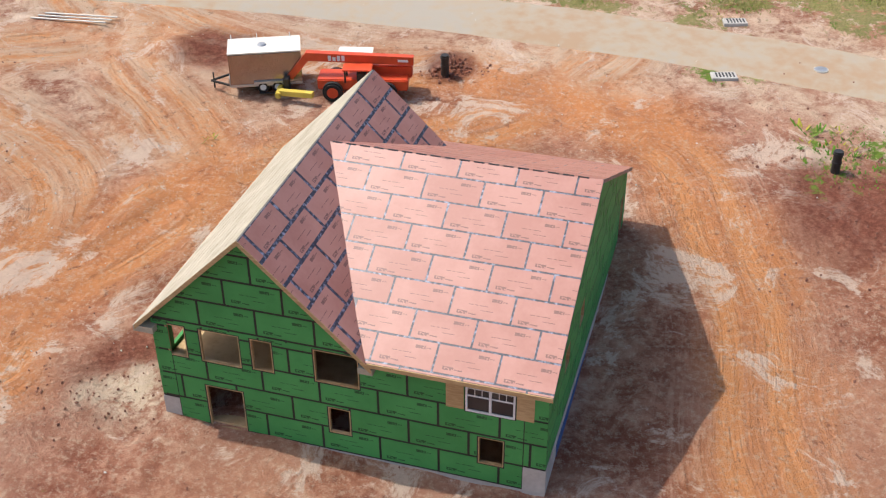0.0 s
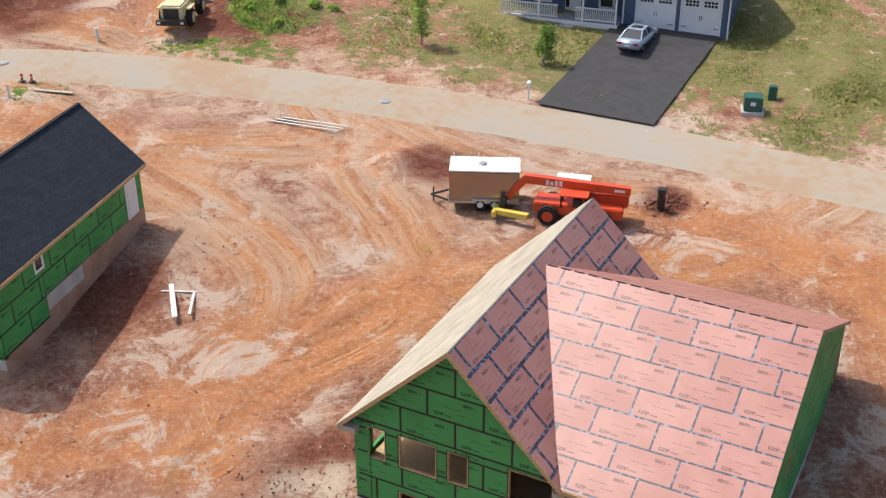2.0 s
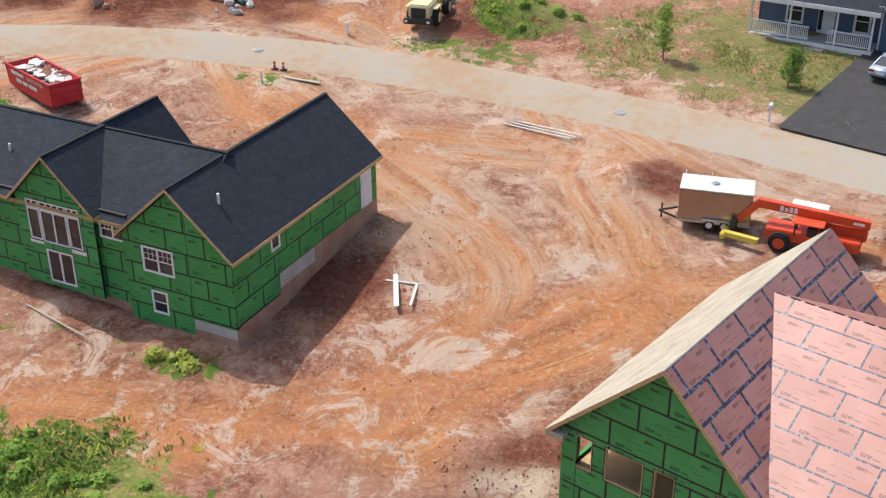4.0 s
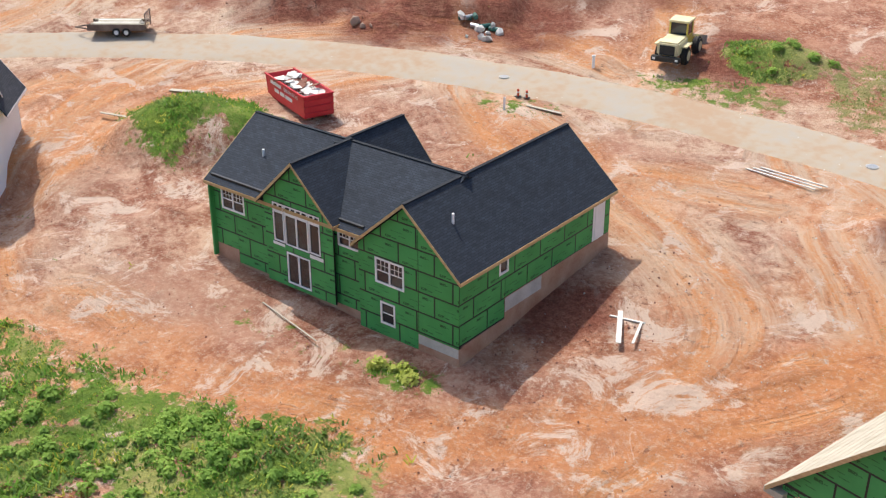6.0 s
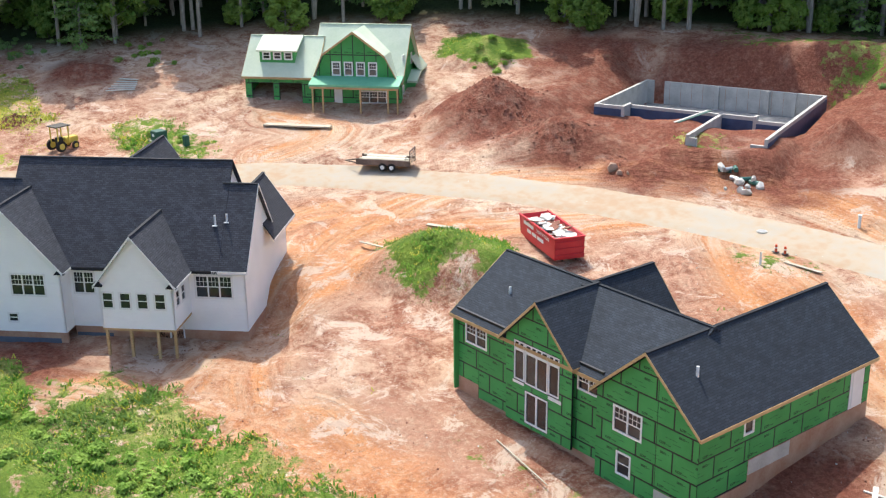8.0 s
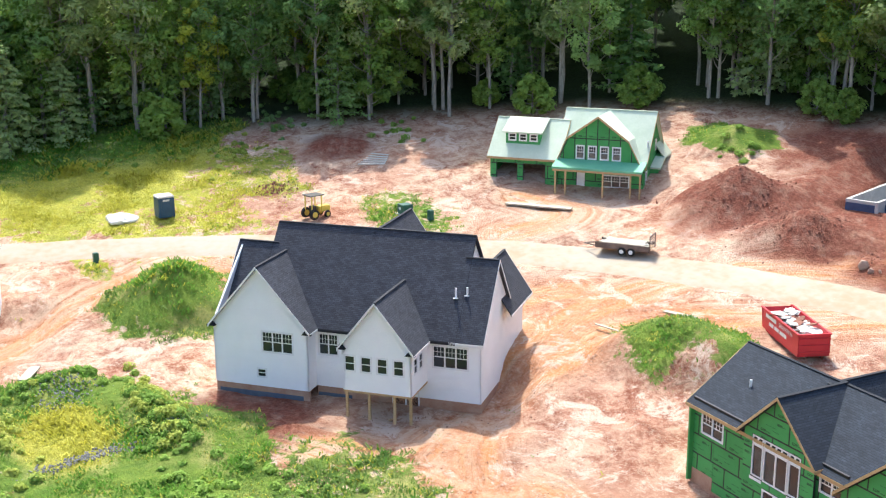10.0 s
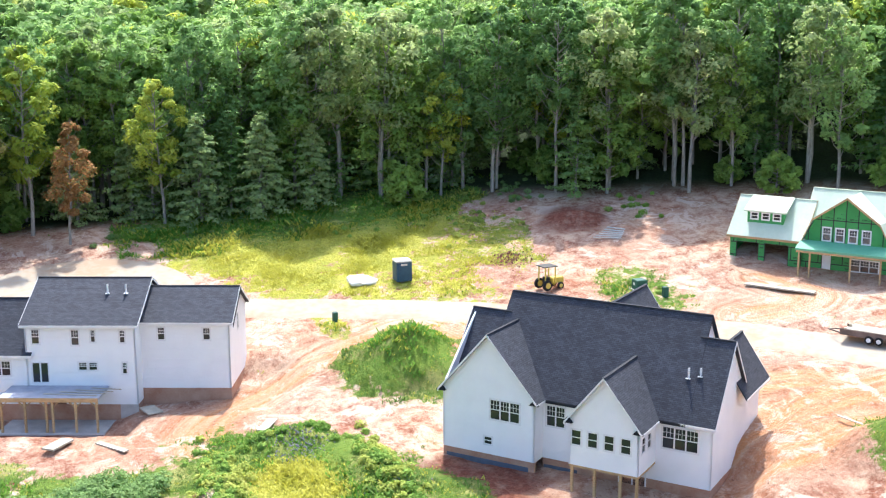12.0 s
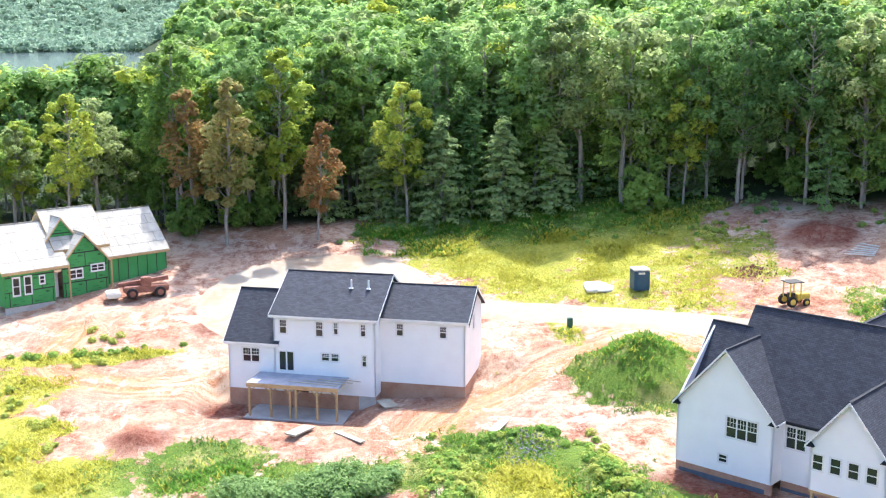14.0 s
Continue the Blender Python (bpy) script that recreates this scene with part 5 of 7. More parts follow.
# ---------------------------------------------------------------- finished blue house
def house_n():
    h = thing("house", pose(-13.2, 89.9, 5.35, 0, 0, -9.3) @ Matrix.Diagonal((1, 1, 1.17, 1)), "finished dark blue house with white porch rail and garage", "house")
    S = BLUE_SIDING
    M = face_m(0, 2.2, 0, 0)
    hs = [(2.2, 1.0, 3.4, 2.5), (4.6, 0.45, 5.9, 2.6), (7.4, 0.9, 8.5, 2.4)]
    wall("wall", [(0, -1), (9.6, -1), (9.6, 5.6), (0, 5.6)], hs, M, S, h)
    window(h, M, *hs[0], trim=0.1, grid=False)
    window(h, M, *hs[2], trim=0.1, grid=False)
    d = part("door", tr(boxes((4.6, 5.9, 0.02, 0.08, 0.45, 2.6)), M), WHITE, h, "white front door")
    part("pane", tr(boxes((4.65, 4.95, 0.0, 0.018, 0.7, 2.4)), M), PANE, d)
    G = face_m(9.6, 0.9, 0, 0)
    gh = [(1.0, 0.0, 3.9, 2.4), (4.45, 0.0, 7.35, 2.4)]
    wall("wall", [(0, -1), (8.0, -1), (8.0, 3.3), (0, 3.3)], gh, G, S, h)
    for a, b, c, e in gh:
        gd = part("garage_door", tr(boxes((a, c, 0.03, 0.1, b, e)), G), WHITE, h, "white panelled garage door")
        part("door_trim", tr(boxes((a - 0.12, a, -0.03, 0.03, b, e + 0.12), (c, c + 0.12, -0.03, 0.03, b, e + 0.12), (a, c, -0.03, 0.03, e, e + 0.12)), G), WHITE, gd)
        for s in (a + 0.25, (a + c) / 2 + 0.2):
            for k in range(4):
                for j in range(2):
                    part("pane", tr(boxes((s + 0.26 * k, s + 0.26 * k + 0.2, 0.015, 0.03, 1.9 + 0.22 * j, 2.06 + 0.22 * j)), G), PANE, gd)
        for sgn in (-1, 1):
            part("strap_hinge", tr(boxes(((a + c) / 2 + sgn * 1.2 - 0.2, (a + c) / 2 + sgn * 1.2 + 0.2, 0.012, 0.03, 0.5, 0.54), ((a + c) / 2 + sgn * 0.08 - 0.02, (a + c) / 2 + sgn * 0.08 + 0.02, 0.0, 0.03, 1.0, 1.3)), G), PRINT, gd)
    part("corner_board", boxes((9.5, 9.62, 0.86, 0.9, -1, 3.3)), WHITE, h)
    part("corner_board", boxes((17.55, 17.68, 0.84, 0.9, -1, 3.3)), WHITE, h)
    wall("wall", [(0, -1), (9, -1), (9, 3.3), (0, 3.3)], [], face_m(17.6, 0.9, 0, 90), S, h)
    part("base_board", boxes((17.6, 17.66, 0.9, 9.9, -0.8, 0.15)), WHITE, h)
    wall("wall", [(0, -1), (9, -1), (9, 5.6), (0, 5.6)], [], face_m(0, 11.2, 0, -90), S, h)
    roof_plane("roof_slope", (9.3, 0.4, 3.2), (18.0, 0.4, 3.2), (18.0, 5.5, 6.0), (9.3, 5.5, 6.0), SHINGLE, h)
    roof_plane("roof_slope", (18.0, 10.6, 3.2), (9.3, 10.6, 3.2), (9.3, 5.5, 6.0), (18.0, 5.5, 6.0), SHINGLE, h)
    part("fascia", boxes((9.3, 18.0, 0.34, 0.4, 3.0, 3.22)), WHITE, h)
    gable_roof(h, 0, 9.6, 2.2, 11.2, 5.6, 8.6, "u", SHINGLE, trim=WHITE)
    # porch
    roof_plane("porch_roof", (-0.3, -0.5, 3.0), (9.7, -0.5, 3.0), (9.7, 2.3, 3.7), (-0.3, 2.3, 3.7), SHINGLE, h, 0.2)
    part("porch_fascia", boxes((-0.3, 9.7, -0.56, -0.5, 2.7, 3.0)), WHITE, h)
    part("porch_floor", boxes((0, 9.4, -0.2, 2.2, 0.25, 0.42)), CONCRETE, h)
    part("porch_skirt", boxes((0, 9.4, -0.24, -0.2, -0.6, 0.4)), WHITE, h)
    for u in (0.1, 3.1, 6.6, 9.2):
        part("porch_post", boxes((u - 0.07, u + 0.07, -0.15, -0.01, 0.42, 2.75)), WHITE, h)
    for a, b in ((0.1, 4.6), (6.0, 9.2)):
        r = part("railing", boxes((a, b, -0.12, -0.04, 1.3, 1.38), (a, b, -0.12, -0.04, 0.52, 0.6)), WHITE, h, "white porch railing")
        n = int((b - a) / 0.14)
        for k in range(n):
            x = a + (b - a) * (k + 0.5) / n
            part("baluster", boxes((x - 0.025, x + 0.025, -0.105, -0.055, 0.6, 1.3)), WHITE, r)
    part("step", boxes((4.6, 6.0, -0.9, -0.24, -0.5, 0.15), (4.6, 6.0, -1.4, -0.9, -0.5, -0.05)), CONCRETE, h)
    part("front_path", boxes((4.4, 10.0, -2.2, -1.0, -0.8, -0.18)), CONCRETE, h, "pale concrete front path")
    return h


house_n()


# ---------------------------------------------------------------- vehicles and site things
def on(x, y, turn=0.0, dz=0.0):
    return pose(x, y, ground_z(x, y) + dz, 0, 0, turn)


RUBBER = material("black rubber", [(0.012, 0.012, 0.012), (0.03, 0.027, 0.025)], 4, 0.85)
STEEL = material("galvanised steel", [(0.42, 0.43, 0.44), (0.55, 0.56, 0.57)], 2, 0.4, 0.7)
BLACK = material("black paint", [(0.015, 0.015, 0.016), (0.03, 0.03, 0.03)], 3, 0.5)
ORANGE = material("orange red paint", [(0.60, 0.065, 0.02), (0.68, 0.09, 0.03)], 1.5, 0.4)
YELLOW = material("yellow paint", [(0.62, 0.47, 0.06), (0.70, 0.55, 0.10)], 1.5, 0.5)
CREAM = material("dusty cream paint", [(0.66, 0.57, 0.30), (0.74, 0.66, 0.42)], 1.5, 0.55)
REDBIN = material("red bin paint", [(0.52, 0.012, 0.028), (0.60, 0.02, 0.04)], 1.5, 0.4)
ALU = material("bronze trailer skin", [(0.30, 0.235, 0.20), (0.38, 0.31, 0.27)], 0.6, 0.22, 0.75)
CARPAINT = material("pale blue car paint", [(0.36, 0.43, 0.50), (0.42, 0.49, 0.56)], 1, 0.3, 0.3)
DIRT = material("loose red earth", [(0.17, 0.07, 0.045), (0.30, 0.135, 0.09)], 1.5, 0.95, bump=0.05, bump_scale=5)
GREY_STONE = material("grey stone", [(0.16, 0.155, 0.15), (0.34, 0.33, 0.31)], 2, 0.9, bump=0.02)
TEAL = material("dark green plastic", [(0.02, 0.09, 0.07), (0.03, 0.12, 0.09)], 2, 0.5)
BLUE_PLASTIC = material("dark blue plastic", [(0.015, 0.06, 0.12), (0.02, 0.08, 0.15)], 2, 0.45)
GLASS_DARK = glass("vehicle glass", (0.03, 0.04, 0.05))
LAMP_RED = material("red lens", [(0.4, 0.01, 0.01)], 2, 0.3)
DEBRIS = material("pale rubbish", [(0.60, 0.57, 0.50), (0.74, 0.72, 0.66)], 1.2, 0.9)


def wheel(parent, x, y, z, r, w, rim=WHITE, axis=(0, 1, 0)):
    a = Vector(axis)
    bm = bmesh.new()
    c = Vector((x, y, z))
    tube(bm, c - a * w / 2, c + a * w / 2, r, n=20)
    bmesh.ops.bevel(bm, geom=[e for e in bm.edges if len(e.link_faces) == 2 and any(len(f.verts) > 6 for f in e.link_faces)], offset=r * 0.16, segments=2, affect="EDGES")
    t = part("wheel", bm, RUBBER, parent, smooth=False)
    bm = bmesh.new()
    tube(bm, c - a * (w / 2 + 0.015), c + a * (w / 2 + 0.015), r * 0.55, n=14)
    part("rim", bm, rim, t)
    return t


def bevelled(bm, off=0.03, seg=2):
    bmesh.ops.bevel(bm, geom=list(bm.edges), offset=off, segments=seg, affect="EDGES")
    return bm


def cargo_trailer():
    h = thing("cargo_trailer", on(-10.4, 62.7, 7), "enclosed bronze cargo trailer with a white roof", "trailer")
    part("body", bevelled(boxes((-1.95, 2.2, -1.05, 1.05, 0.45, 2.45)), 0.05), ALU, h, "polished bronze sheet metal sides")
    part("stone_guard", boxes((-2.0, -1.94, -1.07, 1.07, 0.45, 1.0)), STEEL, h)
    part("lower_rail", boxes((-1.95, 2.2, -1.07, -1.05, 0.42, 0.56)), STEEL, h)
    bm = bmesh.new()
    prism(bm, [(-1.97, -1.07, 2.45), (2.22, -1.07, 2.45), (2.22, 1.07, 2.45), (-1.97, 1.07, 2.45)], (0, 0, 0.07))
    part("roof", bm, DEBRIS, h, "white trailer roof")
    bm = bmesh.new()
    tube(bm, (0.0, 0, 2.52), (0.0, 0, 2.62), 0.28, 0.2, 14)
    part("roof_vent", bm, STEEL, h)
    for x in (-1.8, -0.3, 1.6):
        part("ladder_bracket", boxes((x, x + 0.05, 0.95, 1.0, 2.52, 2.8)), WHITE, h)
    for x in (-0.1, 0.75):
        for s in (-1, 1):
            wheel(h, x, s * 1.0, 0.34, 0.34, 0.22)
    part("fender", boxes((-0.6, 1.25, -1.2, -1.05, 0.62, 0.74)), STEEL, h)
    bm = bmesh.new()
    for s in (-1, 1):
        beam(bm, (-1.95, 0.8 * s, 0.45), (-3.1, 0.0, 0.45), 0.1)
    part("drawbar", bm, BLACK, h)
    bm = bmesh.new()
    tube(bm, (-2.95, 0, 0.0), (-2.95, 0, 0.95), 0.05)
    part("jack", bm, BLACK, h)
    part("tail_lamp", boxes((2.2, 2.22, -0.95, -0.8, 0.7, 0.9)), LAMP_RED, h)


def telehandler():
    h = thing("telehandler", on(-4.6, 61.6, -3), "orange telescopic handler with its boom lowered", "telehandler")
    for x in (-1.6, 1.5):
        for s in (-1, 1):
            wheel(h, x, s * 0.95, 0.6, 0.6, 0.42, ORANGE)
    part("chassis", bevelled(boxes((-2.5, 2.7, -0.75, 0.75, 0.6, 1.25)), 0.06), ORANGE, h)
    part("engine_cover", bevelled(boxes((0.2, 2.9, 0.15, 1.1, 1.0, 1.75)), 0.06), ORANGE, h)
    for x in (-0.9, 0.5):
        for y in (-1.05, -0.2):
            part("cab_pillar", boxes((x, x + 0.1, y, y + 0.1, 1.2, 1.95)), BLACK, h)
    part("cab_roof", bevelled(boxes((-1.0, 0.7, -1.12, -0.12, 1.95, 2.03)), 0.03), ORANGE, h)
    part("seat", boxes((-0.2, 0.3, -0.85, -0.35, 1.2, 1.7)), BLACK, h)
    bm = bmesh.new()
    beam(bm, (3.0, 0.1, 2.15), (-3.2, 0.1, 2.35), 0.4, 0.5)
    b = part("boom", bm, ORANGE, h, "orange telescopic boom")
    bm = bmesh.new()
    beam(bm, (-3.1, 0.1, 2.35), (-4.2, 0.1, 1.0), 0.3, 0.4)
    part("boom_head", bm, ORANGE, b)
    # maker's marks stay plain shapes
    for k in range(4):
        part("lettering", boxes((-1.9 + 0.26 * k, -1.72 + 0.26 * k, -0.115, -0.105, 2.13, 2.45 if k != 1 else 2.36)), WHITE, b)
    part("lettering", boxes((2.1, 2.7, -0.115, -0.105, 2.1, 2.25)), WHITE, b)
    part("top_sheet", boxes((-1.4, 0.6, 0.35, 1.35, 2.3, 2.36)), DEBRIS, h, "pale sheet lying over the machine")
    part("fork_carriage", boxes((-4.5, -4.2, -0.6, 0.8, 0.35, 1.15)), BLACK, h)
    for s in (-0.4, 0.55):
        part("fork", boxes((-6.0, -4.3, s, s + 0.12, 0.12, 0.18)), BLACK, h)
    part("bucket_bar", bevelled(boxes((-4.9, -4.6, -1.3, 1.3, 0.25, 0.6)), 0.05), YELLOW, h, "yellow attachment bar")
    bm = bmesh.new()
    beam(bm, (-4.7, -0.9, 0.5), (-2.7, -1.3, 0.55), 0.35, 0.3)
    part("yellow_beam", bm, YELLOW, h)


def wheel_loader():
    h = thing("wheel_loader", on(-37.6, 84.0, 97), "dusty yellow wheel loader parked beside the road", "loader")
    for x in (-1.5, 1.6):
        for s in (-1, 1):
            wheel(h, x, s * 1.0, 0.75, 0.75, 0.55, CREAM)
    part("engine_hood", bevelled(boxes((-3.1, -0.5, -0.85, 0.85, 0.95, 2.05)), 0.12), CREAM, h, "dusty cream engine hood")
    part("grille", boxes((-3.14, -3.1, -0.6, 0.6, 1.05, 1.8)), BLACK, h)
    part("bumper", bevelled(boxes((-3.5, -3.05, -1.15, 1.15, 0.6, 1.0)), 0.05), BLACK, h)
    for s in (-1, 1):
        part("lamp", boxes((-3.53, -3.49, s * 0.9 - 0.12, s * 0.9 + 0.12, 0.75, 0.92)), WHITE, h)
    part("cab", bevelled(boxes((-0.5, 1.0, -0.75, 0.75, 1.1, 2.0)), 0.05), YELLOW, h)
    part("cab_glass", boxes((-0.4, 0.9, -0.7, 0.7, 2.0, 2.95)), GLASS_DARK, h)
    part("cab_pillar", boxes((-0.5, -0.38, -0.76, -0.64, 2.0, 3.0), (-0.5, -0.38, 0.64, 0.76, 2.0, 3.0), (0.88, 1.0, -0.76, -0.64, 2.0, 3.0), (0.88, 1.0, 0.64, 0.76, 2.0, 3.0)), YELLOW, h)
    part("cab_roof", bevelled(boxes((-0.6, 1.15, -0.85, 0.85, 2.98, 3.15)), 0.05), CREAM, h)
    bm = bmesh.new()
    for s in (-1, 1):
        beam(bm, (0.9, 0.5 * s, 1.5), (3.2, 0.5 * s, 0.7), 0.2, 0.35)
    part("lift_arm", bm, YELLOW, h)
    bm = bmesh.new()
    prism(bm, [(3.1, -1.35, 0.2), (4.3, -1.35, 0.15), (4.25, -1.35, 0.25), (3.35, -1.35, 0.4), (3.3, -1.35, 1.2), (3.1, -1.35, 1.25)], (0, 2.7, 0))
    part("bucket", bm, STEEL, h, "worn steel bucket")
    part("fender", boxes((-2.3, -0.8, -1.3, -0.85, 1.55, 1.65), (-2.3, -0.8, 0.85, 1.3, 1.55, 1.65)), CREAM, h)


def dumpster():
    h = thing("roll_off_dumpster", on(-59.0, 62.9, -24), "red open-top dumpster filled with pale rubbish", "dumpster")
    W2, L2, H2 = 1.2, 3.3, 1.75
    part("side", boxes((-L2, L2, -W2, -W2 + 0.06, 0.2, H2)), REDBIN, h)
    part("side", boxes((-L2, L2, W2 - 0.06, W2, 0.2, H2)), REDBIN, h)
    bm = bmesh.new()
    prism(bm, [(-L2 - 0.35, -W2, H2), (-L2, -W2, 0.2), (-L2 + 0.06, -W2, 0.2), (-L2 - 0.29, -W2, H2)], (0, 2 * W2, 0))
    part("front", bm, REDBIN, h)
    part("tailgate", boxes((L2 - 0.06, L2, -W2, W2, 0.2, H2)), REDBIN, h)
    part("floor", boxes((-L2, L2, -W2, W2, 0.15, 0.24)), REDBIN, h)
    part("top_rail", boxes((-L2 - 0.35, L2 + 0.05, -W2 - 0.07, -W2 + 0.07, H2, H2 + 0.1)), REDBIN, h)
    part("top_rail", boxes((-L2 - 0.35, L2 + 0.05, W2 - 0.07, W2 + 0.07, H2, H2 + 0.1)), REDBIN, h)
    part("top_rail", boxes((L2 - 0.07, L2 + 0.07, -W2 + 0.07, W2 - 0.07, H2, H2 + 0.1)), REDBIN, h)
    for k in range(3):
        part("rib", boxes((L2, L2 + 0.08, -W2, W2, 0.4 + 0.5 * k, 0.52 + 0.5 * k)), REDBIN, h)
    for s in (-1, 1):
        part("skid", boxes((-L2, L2, s * 0.55 - 0.06, s * 0.55 + 0.06, 0.0, 0.16)), BLACK, h)
    rng = random.Random(3)
    for k in range(60):
        x, y, z = rng.uniform(-L2 + 0.4, L2 - 0.5), rng.uniform(-0.85, 0.85), 1.35 + rng.uniform(0, 0.5)
        bm = boxes((-rng.uniform(0.2, 0.7), rng.uniform(0.2, 0.7), -rng.uniform(0.12, 0.4), rng.uniform(0.12, 0.4), -0.03, 0.05))
        bm.transform(pose(x, y, z, rng.uniform(-25, 25), rng.uniform(-25, 25), rng.uniform(0, 180)))
        part("rubbish", bm, DEBRIS if rng.random() < 0.8 else DIRT, h)
    part("rubbish_bed", boxes((-L2 + 0.06, L2 - 0.08, -W2 + 0.07, W2 - 0.07, 0.3, 1.4)), DEBRIS, h)

    def text(body, x, z, size):
        cu = bpy.data.curves.new("lettering", "FONT")
        cu.body, cu.size, cu.align_x, cu.extrude = body, size, "CENTER", 0.004
        t = new("tmp", cu)
        dg = bpy.context.evaluated_depsgraph_get()
        me = bpy.data.meshes.new_from_object(t.evaluated_get(dg))
        bpy.data.objects.remove(t)
        me.materials.clear()
        me.materials.append(WHITE)
        o = new("lettering", me)
        o.parent = h
        o.matrix_basis = pose(x, -W2 - 0.012, z, 90, 0, 0)
    text("SANITATION", 1.0, 1.28, 0.42)
    part("lettering", boxes((-2.7, -0.75, -W2 - 0.016, -W2 - 0.004, 1.28, 1.56)), WHITE, h)
    for a, b in ((-2.0, -1.2), (-1.0, -0.2), (0.0, 1.2)):
        part("lettering", boxes((a, b, -W2 - 0.016, -W2 - 0.004, 0.78, 1.06)), WHITE, h)


DUSTY_STEEL = material("dusty brown steel", [(0.10, 0.065, 0.05), (0.22, 0.15, 0.12)], 1.5, 0.7)


def flat_trailer():
    h = thing("flatbed_trailer", on(-81.2, 65.0, 34.5), "flatbed trailer loaded with boards, ramp raised", "trailer")
    part("deck", boxes((-2.6, 2.4, -1.0, 1.0, 0.62, 0.74)), LUMBER, h)
    part("frame", boxes((-2.6, 2.4, -1.05, -1.0, 0.5, 1.0), (-2.6, 2.4, 1.0, 1.05, 0.5, 1.0)), DUSTY_STEEL, h)
    for x in (-0.1, 0.75):
        for s in (-1, 1):
            wheel(h, x, s * 1.08, 0.36, 0.36, 0.2)
    bm = bmesh.new()
    for s in (-1, 1):
        beam(bm, (-2.6, 0.8 * s, 0.6), (-3.9, 0, 0.55), 0.1)
    part("drawbar", bm, DUSTY_STEEL, h)
    part("ramp_frame", boxes((2.4, 2.46, -1.0, -0.9, 0.6, 1.95), (2.4, 2.46, 0.9, 1.0, 0.6, 1.95), (2.4, 2.46, -0.9, 0.9, 1.85, 1.95)), DUSTY_STEEL, h)
    part("ramp_mesh", boxes(*[(2.41, 2.45, -0.9, 0.9, 0.7 + 0.12 * k, 0.73 + 0.12 * k) for k in range(10)]), DUSTY_STEEL, h)
    rng = random.Random(5)
    for k in range(14):
        y, z = -0.85 + 0.28 * (k % 7), 0.76 + 0.14 * (k // 7)
        part("board", boxes((-2.4 + rng.uniform(0, 0.6), 1.6 + rng.uniform(0, 0.6), y, y + 0.24, z, z + 0.12)), UNDERLAY if k % 3 else DEBRIS, h)


def car():
    h = thing("car", on(-2.3, 86.0, 74), "pale blue sedan parked on the asphalt driveway", "car")
    prof = [(-2.4, 0.35), (2.4, 0.35), (2.42, 0.6), (2.2, 0.82), (1.2, 0.95), (-1.6, 1.0), (-2.3, 0.98), (-2.45, 0.7)]
    bm = bmesh.new()
    prism(bm, [(x, -0.9, z) for x, z in prof], (0, 1.8, 0))
    part("body", bevelled(bm, 0.07, 2), CARPAINT, h, smooth=True)
    bm = bmesh.new()
    lo, hi = [(-1.75, 0.98), (1.25, 0.95)], [(-0.95, 1.44), (0.45, 1.44)]
    v = [bm.verts.new(p) for p in ((-1.75, -0.82, 0.98), (1.25, -0.82, 0.95), (1.25, 0.82, 0.95), (-1.75, 0.82, 0.98), (-0.95, -0.62, 1.42), (0.4, -0.62, 1.42), (0.4, 0.62, 1.42), (-0.95, 0.62, 1.42))]
    for f in ((0, 1, 5, 4), (1, 2, 6, 5), (2, 3, 7, 6), (3, 0, 4, 7), (4, 5, 6, 7)):
        bm.faces.new([v[i] for i in f])
    part("glasshouse", bm, GLASS_DARK, h)
    part("roof", bevelled(boxes((-0.98, 0.42, -0.64, 0.64, 1.41, 1.46)), 0.02), CARPAINT, h)
    part("sunroof", boxes((-0.5, 0.2, -0.4, 0.4, 1.461, 1.468)), GLASS_DARK, h)
    for s in (-1, 1):
        for a, b in (((-1.75, 0.8, 1.0), (-0.95, 0.6, 1.43)), ((1.25, 0.8, 0.97), (0.4, 0.6, 1.43)), ((-0.2, 0.81, 0.98), (-0.2, 0.62, 1.43))):
            bm = bmesh.new()
            beam(bm, (a[0], a[1] * s, a[2]), (b[0], b[1] * s, b[2]), 0.09)
            part("pillar", bm, CARPAINT, h)
        part("tail_lamp", boxes((-2.47, -2.42, s * 0.65 - 0.2, s * 0.65 + 0.2, 0.72, 0.86)), LAMP_RED, h)
        part("mirror", boxes((0.75, 0.9, s * 0.98 - 0.1, s * 0.98 + 0.1, 0.98, 1.12)), CARPAINT, h)
    part("plate", boxes((-2.475, -2.45, -0.25, 0.25, 0.55, 0.68)), WHITE, h)
    for x in (-1.45, 1.45):
        for s in (-1, 1):
            wheel(h, x, s * 0.82, 0.33, 0.33, 0.22, STEEL)


def driveway():
    bm = bmesh.new()
    g = 16
    V = [[None] * (g + 1) for _ in range(g + 1)]
    a, b, c, d = [np.array(p, float) for p in DRIVE]
    for i in range(g + 1):
        for j in range(g + 1):
            s, t = i / g, j / g
            p = (a * (1 - s) + b * s) * (1 - t) + (d * (1 - s) + c * s) * t
            V[i][j] = bm.verts.new((p[0], p[1], ground_z(*p) + 0.16))
    for i in range(g):
        for j in range(g):
            bm.faces.new((V[i][j], V[i + 1][j], V[i + 1][j + 1], V[i][j + 1]))
    tagged(part("pavement", bm, ASPHALT, None, "fresh black asphalt driveway", True), category="driveway", kind="structure")


def post_thing(name, x, y, label, cat, parts):
    h = thing(name, on(x, y), label, cat)
    for nm, bm, m in parts:
        part(nm, bm, m, h)
    return h


def cyl(*rows):
    bm = bmesh.new()
    for a, b, r in rows:
        tube(bm, a, b, r, n=14)
    return bm


